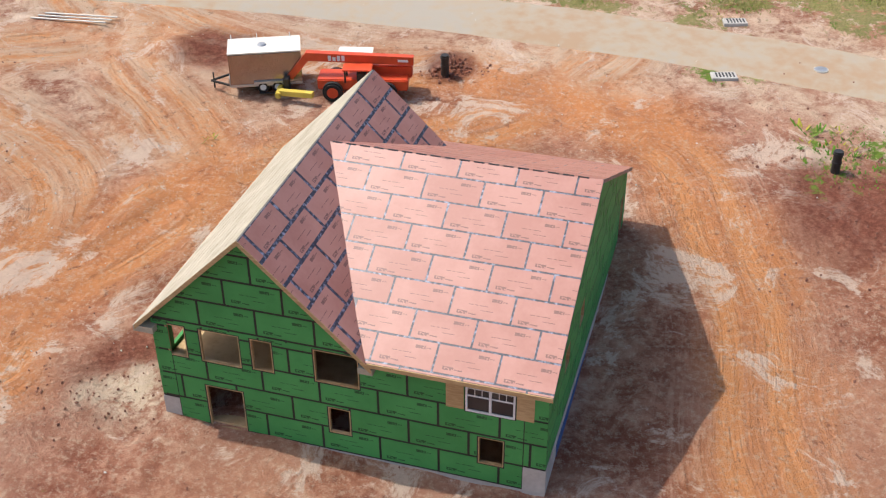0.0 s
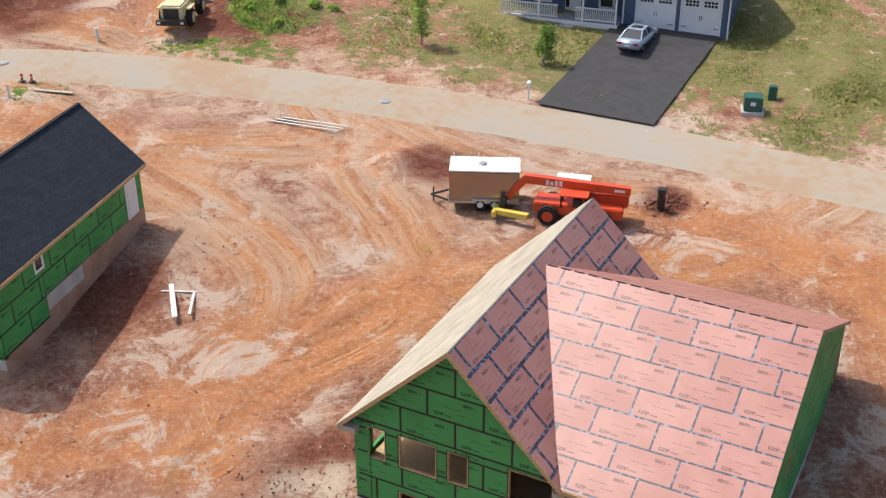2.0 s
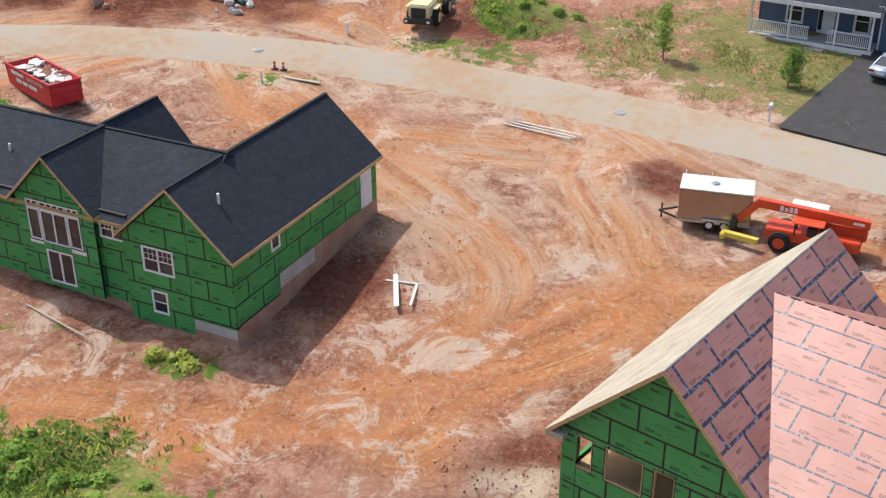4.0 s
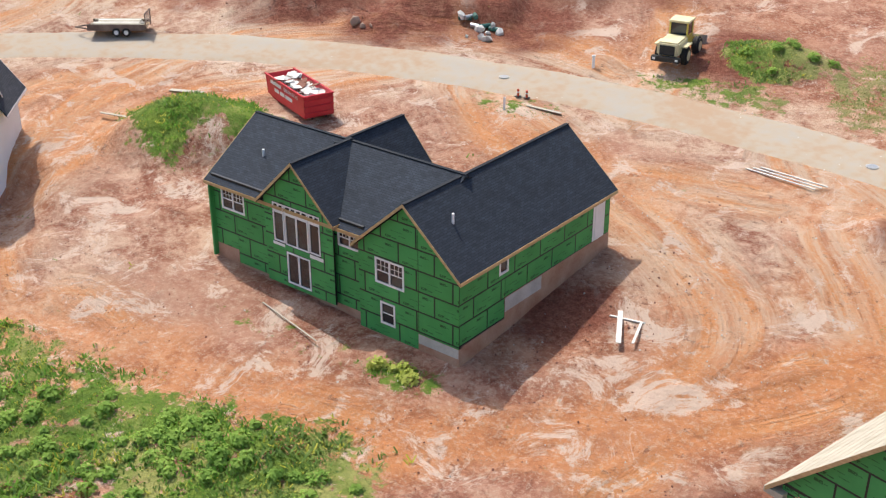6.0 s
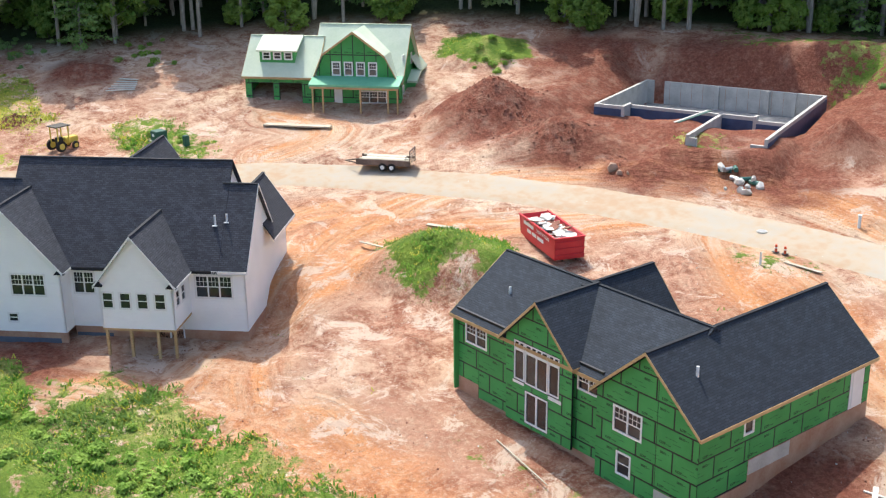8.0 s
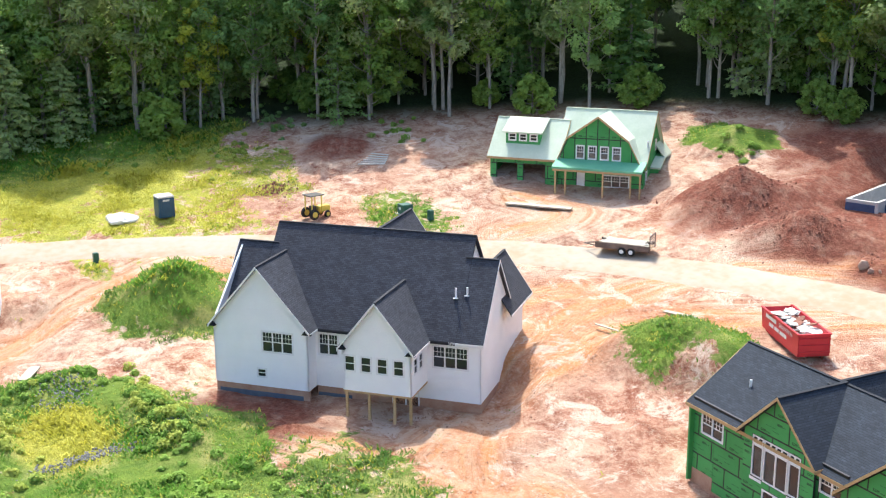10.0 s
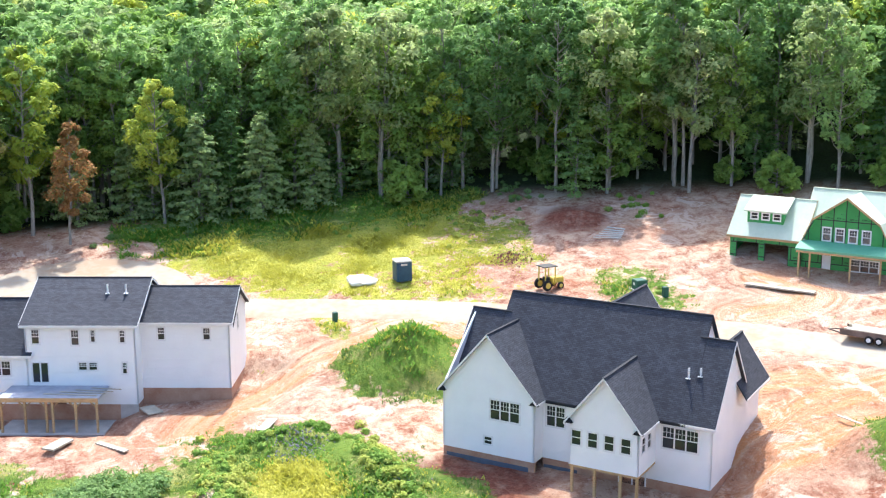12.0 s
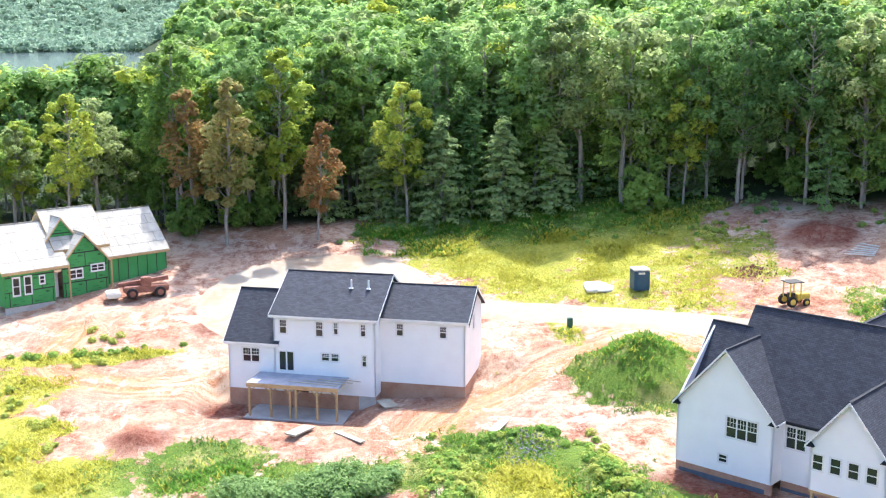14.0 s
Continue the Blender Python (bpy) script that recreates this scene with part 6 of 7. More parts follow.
def loose_boards(name, rows, label, mat, cat="boards"):
    for (x0, y0), (x1, y1), w, t in rows:
        z = max(ground_z(x0, y0), ground_z(x1, y1)) + t * 0.9
        bm = bmesh.new()
        L = math.hypot(x1 - x0, y1 - y0)
        beam(bm, (-L / 2, 0, 0), (L / 2, 0, 0), w, t)
        ob = part(name, bm, mat, None, label)
        tagged(ob, category=cat, group="loose boards on the clay")
        ob.matrix_basis = pose((x0 + x1) / 2, (y0 + y1) / 2, z, 0, 0, math.degrees(math.atan2(y1 - y0, x1 - x0)))


def rocks(name, x, y, n, spread, size, mat, label, seed, kind="stuff"):
    rng = random.Random(seed)
    bm = bmesh.new()
    for k in range(n):
        px, py = x + rng.gauss(0, spread[0]), y + rng.gauss(0, spread[1])
        s = size * rng.uniform(0.5, 1.5)
        m = pose(px, py, ground_z(px, py) + s * 0.2, rng.uniform(0, 360), rng.uniform(0, 360), rng.uniform(0, 360)) @ Matrix.Diagonal((s, s * rng.uniform(0.6, 1), s * rng.uniform(0.5, 0.8), 1))
        i0 = len(bm.verts)
        bmesh.ops.create_icosphere(bm, subdivisions=1, radius=1, matrix=m)
        bm.verts.ensure_lookup_table()
        for v in bm.verts[i0:]:
            v.co += Vector((rng.uniform(-1, 1), rng.uniform(-1, 1), rng.uniform(-1, 1))) * s * 0.16
    tagged(part(name, bm, mat, None, label), category="stones", kind=kind)


def foundation_pit():
    h = thing("house_foundation", pose(-65.8, 92.2, 0, 0, 0, 17), "open poured concrete foundation walls in a pit", "foundation")
    top, bot, t = 9.0, 6.4, 0.3
    runs = [(-10.2, -10.2 + t, -3.6, 10.4, top), (-10.2 + t, -7.4, -3.6, -3.6 + t, top), (-7.4, -7.4 + t, -3.6, -1.6, top), (-7.4 + t, 1.6, -1.6 - t, -1.6, top - 0.15),
            (-10.2 + t, -9.3, 10.1, 10.4, top), (-8.1, 8.4, 10.1, 10.4, top), (8.4, 8.4 + t, -10.4, 10.4, top), (1.6, 1.6 + t, -10.8, -1.6, top - 0.25), (1.6 + t, 5.0, -1.6, -1.3, top - 0.2), (5.0, 5.3, -2.2, -1.3, top), (5.3, 8.4, -2.2, -1.9, top - 0.35),
            (1.6 + t, 2.6, -10.8, -10.5, top - 0.5), (7.2, 8.4, -10.4, -10.1, top - 0.6)]
    for a, b, cc, d, tp in runs:
        part("foundation_wall", boxes((a, b, cc, d, bot, tp)), CONCRETE, h, "grey poured concrete wall")
    for u, w in ((-2.6, 0.5), (2.6, 0.5), (5.4, 0.4)):
        part("pilaster", boxes((u, u + w, 9.8, 10.1, bot, top)), CONCRETE, h)
    part("form_joint", boxes(*[(-7.5 + 1.2 * k, -7.47 + 1.2 * k, 10.085, 10.099, bot, top - 0.02) for k in range(13)]), CLAY_STAIN, h)
    MB = material("blue damp proofing", [(0.03, 0.055, 0.12), (0.05, 0.085, 0.17)], 1.5, 0.5)
    for a, b, cc, d, drop in ((-10.2, -7.4, -3.62, -3.6, 0.3), (-7.38, 1.6, -1.92, -1.9, 0.45), (1.9, 5.0, -1.62, -1.6, 0.55), (5.3, 8.4, -2.22, -2.2, 0.65), (8.7, 8.72, -10.4, 10.4, 0.35), (-10.22, -10.2, -3.6, 10.4, 0.35), (1.58, 1.6, -10.8, -2.0, 0.6)):
        part("damp_proofing", boxes((a, b, cc, d, bot, top - drop)), MB, h, "dark blue damp-proof coating")
    part("gravel_floor", boxes((-9.9, 8.4, -1.3, 10.0, bot - 0.1, bot + 0.2)), GREY_STONE, h)
    for o in (0.0, 0.35):
        bm = bmesh.new()
        beam(bm, (-1.6 + o, -4.8, 8.3), (0.6 + o, -1.9, 9.1), 0.22, 0.06)
        part("loose_plank", bm, TEAL if o else DEBRIS, h)


cargo_trailer()
telehandler()
wheel_loader()
dumpster()
flat_trailer()
driveway()
car()
foundation_pit()

# posts, pipes, boxes
for x, y in ((0.2, 63.6), (20.7, 53.3)):
    post_thing("drain_pipe", x, y, "upright black corrugated drain pipe in loose earth", "pipe", [("pipe", cyl(((0, 0, -0.4), (0, 0, 1.3), 0.24), ((0, 0, 1.1), (0, 0, 1.2), 0.28), ((0, 0, 0.6), (0, 0, 0.68), 0.27)), BLACK)])
post_thing("mailbox", -9.3, 76.2, "white plastic mailbox on a white post", "mailbox", [("post", boxes((-0.06, 0.06, -0.06, 0.06, -0.2, 1.0)), WHITE), ("box", bevelled(boxes((-0.13, 0.13, -0.3, 0.3, 1.0, 1.3)), 0.06), WHITE)])
for x, y in ((5.9, 76.8), (-103.3, 54.4)):
    post_thing("transformer_box", x, y, "dark green pad-mounted transformer box", "utility box", [("pad", boxes((-0.75, 0.75, -0.75, 0.75, -0.3, 0.15)), CONCRETE), ("cabinet", bevelled(boxes((-0.6, 0.6, -0.6, 0.6, 0.15, 1.15)), 0.05), TEAL), ("label_plate", boxes((-0.2, 0.15, -0.63, -0.6, 0.6, 0.85)), WHITE)])
for x, y in ((7.3, 78.8), (-100.6, 55.8), (-111.4, 25.0)):
    post_thing("utility_pedestal", x, y, "small dark green utility pedestal in grass", "utility box", [("body", bevelled(boxes((-0.28, 0.28, -0.25, 0.25, -0.2, 0.95)), 0.05), TEAL)])
for k, (x, y) in enumerate(((-45.3, 72.3), (-44.6, 72.4))):
    post_thing("traffic_cone", x, y, "orange traffic cone beside the road", "cone", [("base", boxes((-0.2, 0.2, -0.2, 0.2, 0.0, 0.05)), BLACK), ("cone", cyl(((0, 0, 0.05), (0, 0, 0.6), 0.09)), ORANGE), ("band", cyl(((0, 0, 0.32), (0, 0, 0.42), 0.1)), WHITE)])
post_thing("marker_post", -45.1, 70.0, "thin pale marker stake", "stake", [("stake", boxes((-0.06, 0.06, -0.06, 0.06, -0.2, 0.95)), WHITE)])
post_thing("cleanout_pipe", -42.6, 79.2, "white cleanout pipe in weeds", "pipe", [("pipe", cyl(((0, 0, -0.2), (0, 0, 0.9), 0.12)), WHITE), ("cap", cyl(((0, 0, 0.9), (0, 0, 1.0), 0.16)), WHITE)])
post_thing("portable_toilet", -118.9, 34.3, "dark blue portable toilet with a pale roof", "portable toilet", [("cabin", bevelled(boxes((-0.85, 0.85, -0.85, 0.85, 0.0, 2.1)), 0.06), BLUE_PLASTIC), ("roof", bevelled(boxes((-0.9, 0.9, -0.9, 0.9, 2.1, 2.3)), 0.08), DEBRIS), ("door", boxes((0.85, 0.89, -0.55, 0.55, 0.1, 1.95)), BLUE_PLASTIC), ("vent", boxes((0.86, 0.9, -0.4, 0.3, 1.75, 1.95)), DEBRIS)])
for x, y in ((16.7, 63.0), (18.6, 69.4)):
    post_thing("catch_basin", x, y, "pale concrete catch basin at the road's edge", "drain", [("rim", bevelled(boxes((-0.75, 0.75, -0.45, 0.45, -0.3, 0.14)), 0.03), CONCRETE), ("grate", boxes(*[(-0.5 + 0.2 * k, -0.4 + 0.2 * k, -0.3, 0.3, 0.14, 0.16) for k in range(6)]), BLACK)])
for x, y in ((22.6, 63.6), (-19.1, 74.3), (-48.0, 74.6)):
    lid = thing("manhole_cover", pose(x, y, float(land(x, y)) + 0.03), "round iron manhole cover set in the dusty road", "manhole cover")
    part("ring", cyl(((0, 0, -0.1), (0, 0, 0.03), 0.44)), CONCRETE, lid)
    part("cover", cyl(((0, 0, 0.0), (0, 0, 0.045), 0.36)), STEEL, lid)
tr_h = thing("compact_tractor", on(-108.7, 46.9, 100), "small yellow tractor with a roll-over canopy", "tractor")
for s in (-1, 1):
    wheel(tr_h, -0.7, s * 0.75, 0.55, 0.55, 0.35, YELLOW)
    wheel(tr_h, 1.0, s * 0.65, 0.38, 0.38, 0.25, YELLOW)
    for px in (-0.9, 0.3):
        part("canopy_post", boxes((px, px + 0.1, s * 0.6 - 0.05, s * 0.6 + 0.05, 0.8, 2.4)), YELLOW, tr_h)
part("hood", bevelled(boxes((0.1, 1.6, -0.4, 0.4, 0.6, 1.2)), 0.08), YELLOW, tr_h)
part("seat", boxes((-0.6, -0.1, -0.3, 0.3, 0.7, 1.3)), BLACK, tr_h)
part("canopy", boxes((-1.1, 0.6, -0.75, 0.75, 2.4, 2.48)), BLACK, tr_h)
th2 = thing("muddy_telehandler", on(-131.0, -18.3, 105), "mud-coated red rough-terrain forklift", "forklift")
MUD = material("muddy red paint", [(0.20, 0.075, 0.045), (0.34, 0.16, 0.11)], 1.5, 0.8)
for x in (-1.5, 1.5):
    for s in (-1, 1):
        wheel(th2, x, s * 0.95, 0.6, 0.6, 0.4, MUD)
part("chassis", bevelled(boxes((-2.3, 2.5, -0.8, 0.8, 0.6, 1.3)), 0.08), MUD, th2)
part("cab", bevelled(boxes((-0.5, 0.6, -0.9, -0.1, 1.3, 2.3)), 0.05), MUD, th2)
bmx = bmesh.new()
beam(bmx, (2.6, 0.3, 1.9), (-2.8, 0.3, 1.4), 0.4, 0.45)
part("boom", bmx, MUD, th2)
part("load", bevelled(boxes((-4.2, -2.7, -0.9, 0.9, 0.2, 0.9)), 0.15), DEBRIS, th2)

# loose boards and stones
loose_boards("plank", [((-25.9, 51.6), (-24.4, 48.4), 0.28, 0.05), ((-24.4, 51.2), (-23.8, 48.9), 0.14, 0.05), ((-26.2, 50.9), (-24.2, 51.2), 0.12, 0.06)], "pale sawn plank lying on the clay", DEBRIS)
loose_boards("lumber_length", [((-26.2 + 0.4 * k, 70.2 + 0.3 * k), (-21.2 + 0.3 * k, 69.3 + 0.34 * k), 0.12, 0.06) for k in range(3)], "long pale lumber lying beside the road", DEBRIS)
loose_boards("plank", [((-43.9, 71.3), (-40.9, 71.2), 0.3, 0.05), ((-44.0, 42.0), (-38.6, 40.4), 0.08, 0.05), ((-98.5, 63.6), (-92.9, 67.6), 0.9, 0.15), ((-92.5, 15.0), (-90.0, 13.6), 0.8, 0.1), ((-100.8, 5.6), (-98.7, 6.2), 1.3, 0.1), ((-94.0, 1.2), (-91.3, 3.2), 0.5, 0.1), ((-95.5, -1.0), (-93.6, -2.6), 1.1, 0.15), ((-69.7, 59.6), (-67.0, 60.6), 0.5, 0.05), ((-70.8, 53.5), (-68.4, 54.0), 0.25, 0.05)], "weathered board lying on the ground", UNDERLAY)
loose_boards("board_pile", [((-121.5 + 0.5 * k, 60.0 - 0.6 * k), (-119.5 + 0.4 * k, 61.2 - 0.3 * k), 0.25, 0.1) for k in range(6)], "scrap boards scattered on the clay", DEBRIS)
rocks("stones", -53.6, 80.6, 9, (1.2, 0.5), 0.38, DEBRIS, "pale boulders beside the road", 21)
rocks("boulders", -63.2, 76.6, 4, (0.9, 0.3), 0.42, material("tan boulder", [(0.34, 0.22, 0.15), (0.46, 0.33, 0.24)], 1.2, 0.9, bump=0.03), "tan boulders at the road edge", 22)
rocks("rubble", -86.2, 15.8, 300, (0.9, 1.1), 0.09, GREY_STONE, "grey crushed stone on the mound", 23)
rocks("rubble", -76.3, 15.2, 420, (0.35, 2.4), 0.09, GREY_STONE, "line of grey crushed stone in the grass", 24)
rocks("clods", -80.5, 79.5, 240, (4.5, 2.6), 0.11, DIRT, "loose red earth clods on the spoil heap", 25)
rocks("clods", -71.5, 78.6, 160, (4.0, 1.6), 0.1, DIRT, "loose red earth clods on the spoil heap", 26)
rocks("clods", -15.0, 38.5, 140, (2.2, 2.0), 0.06, DIRT, "loose red earth clods beside the house", 27)
rocks("clods", 21.0, 50.0, 240, (3.0, 5.0), 0.07, DIRT, "loose red earth clods", 28)
rocks("clods", -27.0, 51.0, 220, (2.0, 5.5), 0.06, DIRT, "loose red earth clods beside the house", 29)
rocks("clods", 0.6, 64.2, 90, (0.9, 0.6), 0.09, DIRT, "loose earth round the drain pipe", 30)
rocks("brush_pile", -118.5, 46.5, 150, (1.2, 0.8), 0.14, DIRT, "heap of roots and earth", 31)
rocks("pebbles", -25.0, 55.0, 600, (22.0, 14.0), 0.045, DEBRIS, "scattered pale pebbles", 32)
rocks("clods", -60.0, 33.0, 400, (26.0, 6.0), 0.05, DIRT, "scattered earth clods", 33)
for k in range(7):
    post_thing("drain_fitting", -56.3 + 0.5 * k, 81.3 + 0.25 * (k % 3), "grey drainage pipe fitting lying in weeds", "pipe fitting", [("pipe", cyl(((-0.5, 0, 0.2), (0.6, 0.3, 0.25), 0.2)), STEEL if k % 2 else TEAL)]).rotation_euler[2] = k
def heap(name, x, y, r, hgt, mat, label):
    """A low uneven heap."""
    bm = bmesh.new()
    bmesh.ops.create_icosphere(bm, subdivisions=4, radius=1)
    for v in bm.verts:
        k = 1 + 0.22 * float(wobble(v.co.x, v.co.y, 3.0, x)) + 0.08 * float(wobble(v.co.x, v.co.y, 9.0, y))
        v.co = Vector((v.co.x * r * k, v.co.y * r * 0.8 * k, max(-0.2, v.co.z * hgt * k)))
    o = part(name, bm, mat, None, label, True)
    o.matrix_basis = on(x, y)
    tagged(o, category="heap")


heap("washout_heap", -120.8, 30.2, 1.9, 0.5, DEBRIS, "pale heap of washed-out concrete on yellow grass")


# ---------------------------------------------------------------- woods
LEAF = []
# the last tones carry distance haze as a blue tint in the leaf colour
for nm, a, b in (("green leaves", (0.17, 0.29, 0.06), (0.38, 0.52, 0.12)), ("dark leaves", (0.17, 0.30, 0.09), (0.36, 0.52, 0.17)), ("yellow green leaves", (0.34, 0.44, 0.06), (0.56, 0.60, 0.10)), ("rusty leaves", (0.40, 0.23, 0.09), (0.40, 0.38, 0.13)),
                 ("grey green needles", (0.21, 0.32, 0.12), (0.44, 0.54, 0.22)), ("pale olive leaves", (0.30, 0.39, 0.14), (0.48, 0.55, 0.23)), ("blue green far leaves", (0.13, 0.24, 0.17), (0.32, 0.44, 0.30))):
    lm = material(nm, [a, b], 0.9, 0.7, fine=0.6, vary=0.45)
    bs = lm.node_tree.nodes["Principled BSDF"]
    bs.inputs["Specular IOR Level"].default_value = 0.2
    tl, ms = lm.node_tree.nodes.new("ShaderNodeBsdfTranslucent"), lm.node_tree.nodes.new("ShaderNodeMixShader")
    ms.inputs[0].default_value = 0.55
    lm.node_tree.links.new(bs.inputs["Base Color"].links[0].from_socket, tl.inputs[0])
    lm.node_tree.links.new(bs.outputs[0], ms.inputs[1])
    lm.node_tree.links.new(tl.outputs[0], ms.inputs[2])
    lm.node_tree.links.new(ms.outputs[0], lm.node_tree.nodes["Material Output"].inputs[0])
    LEAF.append(lm)
BARK = material("grey bark", [(0.20, 0.175, 0.15), (0.40, 0.36, 0.31)], 2.5, 0.9, stretch=(3, 3, 0.6), bump=0.02)


def leaf_cloud(rng, centre, radius, count, size, verts, faces, flat=0.6, squash=0.75):
    """Three-cornered leaf sprays scattered through an uneven lobe."""
    cx, cy, cz = centre
    for _ in range(count):
        d = Vector((rng.gauss(0, 1), rng.gauss(0, 1), rng.gauss(0.15, 1))).normalized()
        r = radius * (0.5 + 0.55 * rng.random())
        p = Vector((cx + d.x * r, cy + d.y * r, cz + d.z * r * squash))
        n = (d + Vector((rng.gauss(0, flat), rng.gauss(0, flat), rng.gauss(0.9, flat)))).normalized()
        a = n.orthogonal().normalized()
        a.rotate(Matrix.Rotation(rng.random() * 6.28, 3, n))
        b = n.cross(a)
        s = size * (0.6 + 0.9 * rng.random())
        i = len(verts)
        verts += [p + a * s, p - a * s * 0.7 + b * s * 0.75, p - a * s * 0.6 - b * s * 0.7 + n * s * 0.2]
        faces.append((i, i + 1, i + 2))


def limb(bm, a, b, r0, r1):
    """A limb that bends upwards on its way."""
    m = (Vector(a) + Vector(b)) / 2 - Vector((0, 0, 0.12 * (Vector(b) - Vector(a)).length))
    tube(bm, a, m, r0, (r0 + r1) / 2, 5, False)
    tube(bm, m, b, (r0 + r1) / 2, r1, 5, False)


def tree_mesh(seed, height, spread, bare, lobes=26, per=120, size=0.3, conic=False, stems=1):
    """Trunk and limbs, and the crown's leaves: round lobes, or the flat tiers of a conifer."""
    rng = random.Random(seed)
    bm = bmesh.new()
    base = spread * 0.045 + 0.06
    verts, faces = [], []
    for q in range(stems):
        fork = Vector((math.cos(q * 3.0), math.sin(q * 3.0), 0)) * (0.07 if stems > 1 else 0.0)
        lean = Vector((rng.uniform(-0.05, 0.05), rng.uniform(-0.05, 0.05), 1)) + fork
        pts = [lean * height * k / 6 + Vector((rng.uniform(-0.25, 0.25), rng.uniform(-0.25, 0.25), 0)) * (k > 0) for k in range(7)]
        pts[0].z = -0.8
        for k in range(6):
            tube(bm, pts[k], pts[k + 1], base * (1 - k / 6.5), base * (1 - (k + 1) / 6.5), 8, False)
        for i in range(lobes // stems):
            t = bare + (1 - bare) * (i + rng.random()) / (lobes // stems)
            a = i * 2.4 + rng.random()
            top = lean * height * t
            if conic:
                reach = spread * (1.04 - t) ** 0.75 * rng.uniform(0.55, 1.3)
                tip = top + Vector((math.cos(a) * reach, math.sin(a) * reach, -0.12 * reach))
                tube(bm, top, tip, base * 0.2, base * 0.05, 4, False)
                for w in (0.35, 0.62, 0.9):
                    leaf_cloud(rng, top.lerp(tip, w), reach * 0.3 + 0.15, per // 3, size, verts, faces, 0.35, 0.25)
                continue
            k = (t - bare) / (1 - bare)
            rad = spread * math.sin(math.pi * min(1, k * 0.8 + 0.16)) ** 0.8
            o = rad * rng.uniform(0.3, 1.0)
            c = top + Vector((math.cos(a) * o, math.sin(a) * o, o * 0.15))
            limb(bm, lean * height * max(0.1, t - 0.1), c, base * 0.3, base * 0.07)
            leaf_cloud(rng, c, max(0.5, rad * rng.uniform(0.26, 0.5)), per, size, verts, faces)
        leaf_cloud(rng, lean * height * 0.98, spread * 0.28, per // 2, size, verts, faces)
    me = bpy.data.meshes.new("crown")
    me.from_pydata([tuple(v) for v in verts], [], faces)
    return bm, me


# height, spread, bare trunk, conifer, leaf, stems, label
SORTS = [(22, 4.6, 0.30, False, 0, 1, "tall broadleaf tree at the edge of the woods"), (24, 5.0, 0.26, False, 1, 1, "tall dark green broadleaf tree at the wood's edge"), (18, 4.0, 0.14, False, 0, 1, "leafy green tree at the edge of the woods"),
         (22, 4.6, 0.30, False, 2, 1, "tall yellow-green tree with a bare lower trunk"), (12.5, 4.2, 0.05, True, 4, 1, "broad conical evergreen with flat grey-green boughs"), (24, 4.4, 0.42, False, 1, 1, "tall tree with a long bare grey trunk"),
         (20, 4.0, 0.25, False, 3, 1, "slender tree with rust-coloured leaves"), (5.5, 3.0, 0.02, False, 0, 1, "leafy green undergrowth bush below the trees"), (23, 5.2, 0.38, False, 5, 2, "twin-stemmed pale tree with thin olive leaves"), (16, 4.4, 0.04, True, 1, 1, "tall dark conifer at the wood's edge")]
KINDS = []
for k, (hgt, spr, bare, conic, lf, stems, lab) in enumerate(SORTS):
    tb, cm = tree_mesh(100 + k, hgt, spr, bare, lobes=60 if conic else 26, per=54 if conic else 120, conic=conic, stems=stems)
    t = thing("tree", pose(0, 0, -400), lab, "tree", "trees at the wood's edge")
    part("trunk", tb, BARK, t, smooth=True)
    cm.materials.append(LEAF[lf])
    cr = new("crown", cm)
    cr.parent = t
    KINDS.append(t)


def edge_of_woods(s):
    """Points along the front of the woods."""
    line = EDGE
    n = len(line) - 1
    i = min(n - 1, int(s * n))
    f = s * n - i
    return line[i][0] + (line[i + 1][0] - line[i][0]) * f, line[i][1] + (line[i + 1][1] - line[i][1]) * f


used = set()


def plant(k, x, y, sc, turn):
    mm = pose(x, y, ground_z(x, y), 0, 0, turn) @ Matrix.Diagonal((sc, sc, sc, 1))
    ob = KINDS[k] if k not in used else copy_thing(KINDS[k], mm)
    used.add(k)
    ob.matrix_basis = mm


# trees that stand out along the edge: kind, x, y, size
for k, x, y, sc in ((6, -146, -10, 1.0), (6, -145.5, 1.2, 0.72), (3, -150, -3, 1.02), (3, -148.5, 12.6, 0.8), (4, -147.5, 17, 1.05), (4, -147, 24.5, 1.0), (4, -147, 31, 0.85), (9, -149, 21, 0.8), (8, -145.5, 39.8, 1.0), (3, -140.5, 62, 0.75), (8, -133, 66, 0.95), (5, -136, 60, 0.95), (5, -129, 73, 1.0),
                   (4, -152, 9, 0.9), (9, -150, 34, 0.85), (3, -152, -30, 0.8), (6, -150, -14, 0.9), (3, -143, 47, 0.7), (5, -126, 79, 0.95), (8, -120, 86, 0.9)):
    plant(k, x, y, sc, 37 * x % 360)
rng = random.Random(7)
for i in range(300):
    x, y = edge_of_woods(rng.random() ** 0.8)
    r = math.hypot(x, y)
    back = abs(rng.gauss(0, 1)) * 9 + 1.5
    k = rng.choices(range(10), (5, 6, 4, 0.9, 1.6, 5, 0.3, 6, 1.4, 2.5))[0]
    if k == 7:
        back *= 0.4
    x, y = x * (1 + back / r) + rng.uniform(-3, 3), y * (1 + back / r) + rng.uniform(-3, 3)
    sc = rng.uniform(0.8, 1.1) * (rng.uniform(0.45, 1.0) if k == 7 else 1.0)
    if math.degrees(math.atan2(-x, y)) > 96.5:
        sc *= 0.62
    plant(k, x, y, sc, rng.uniform(0, 360))


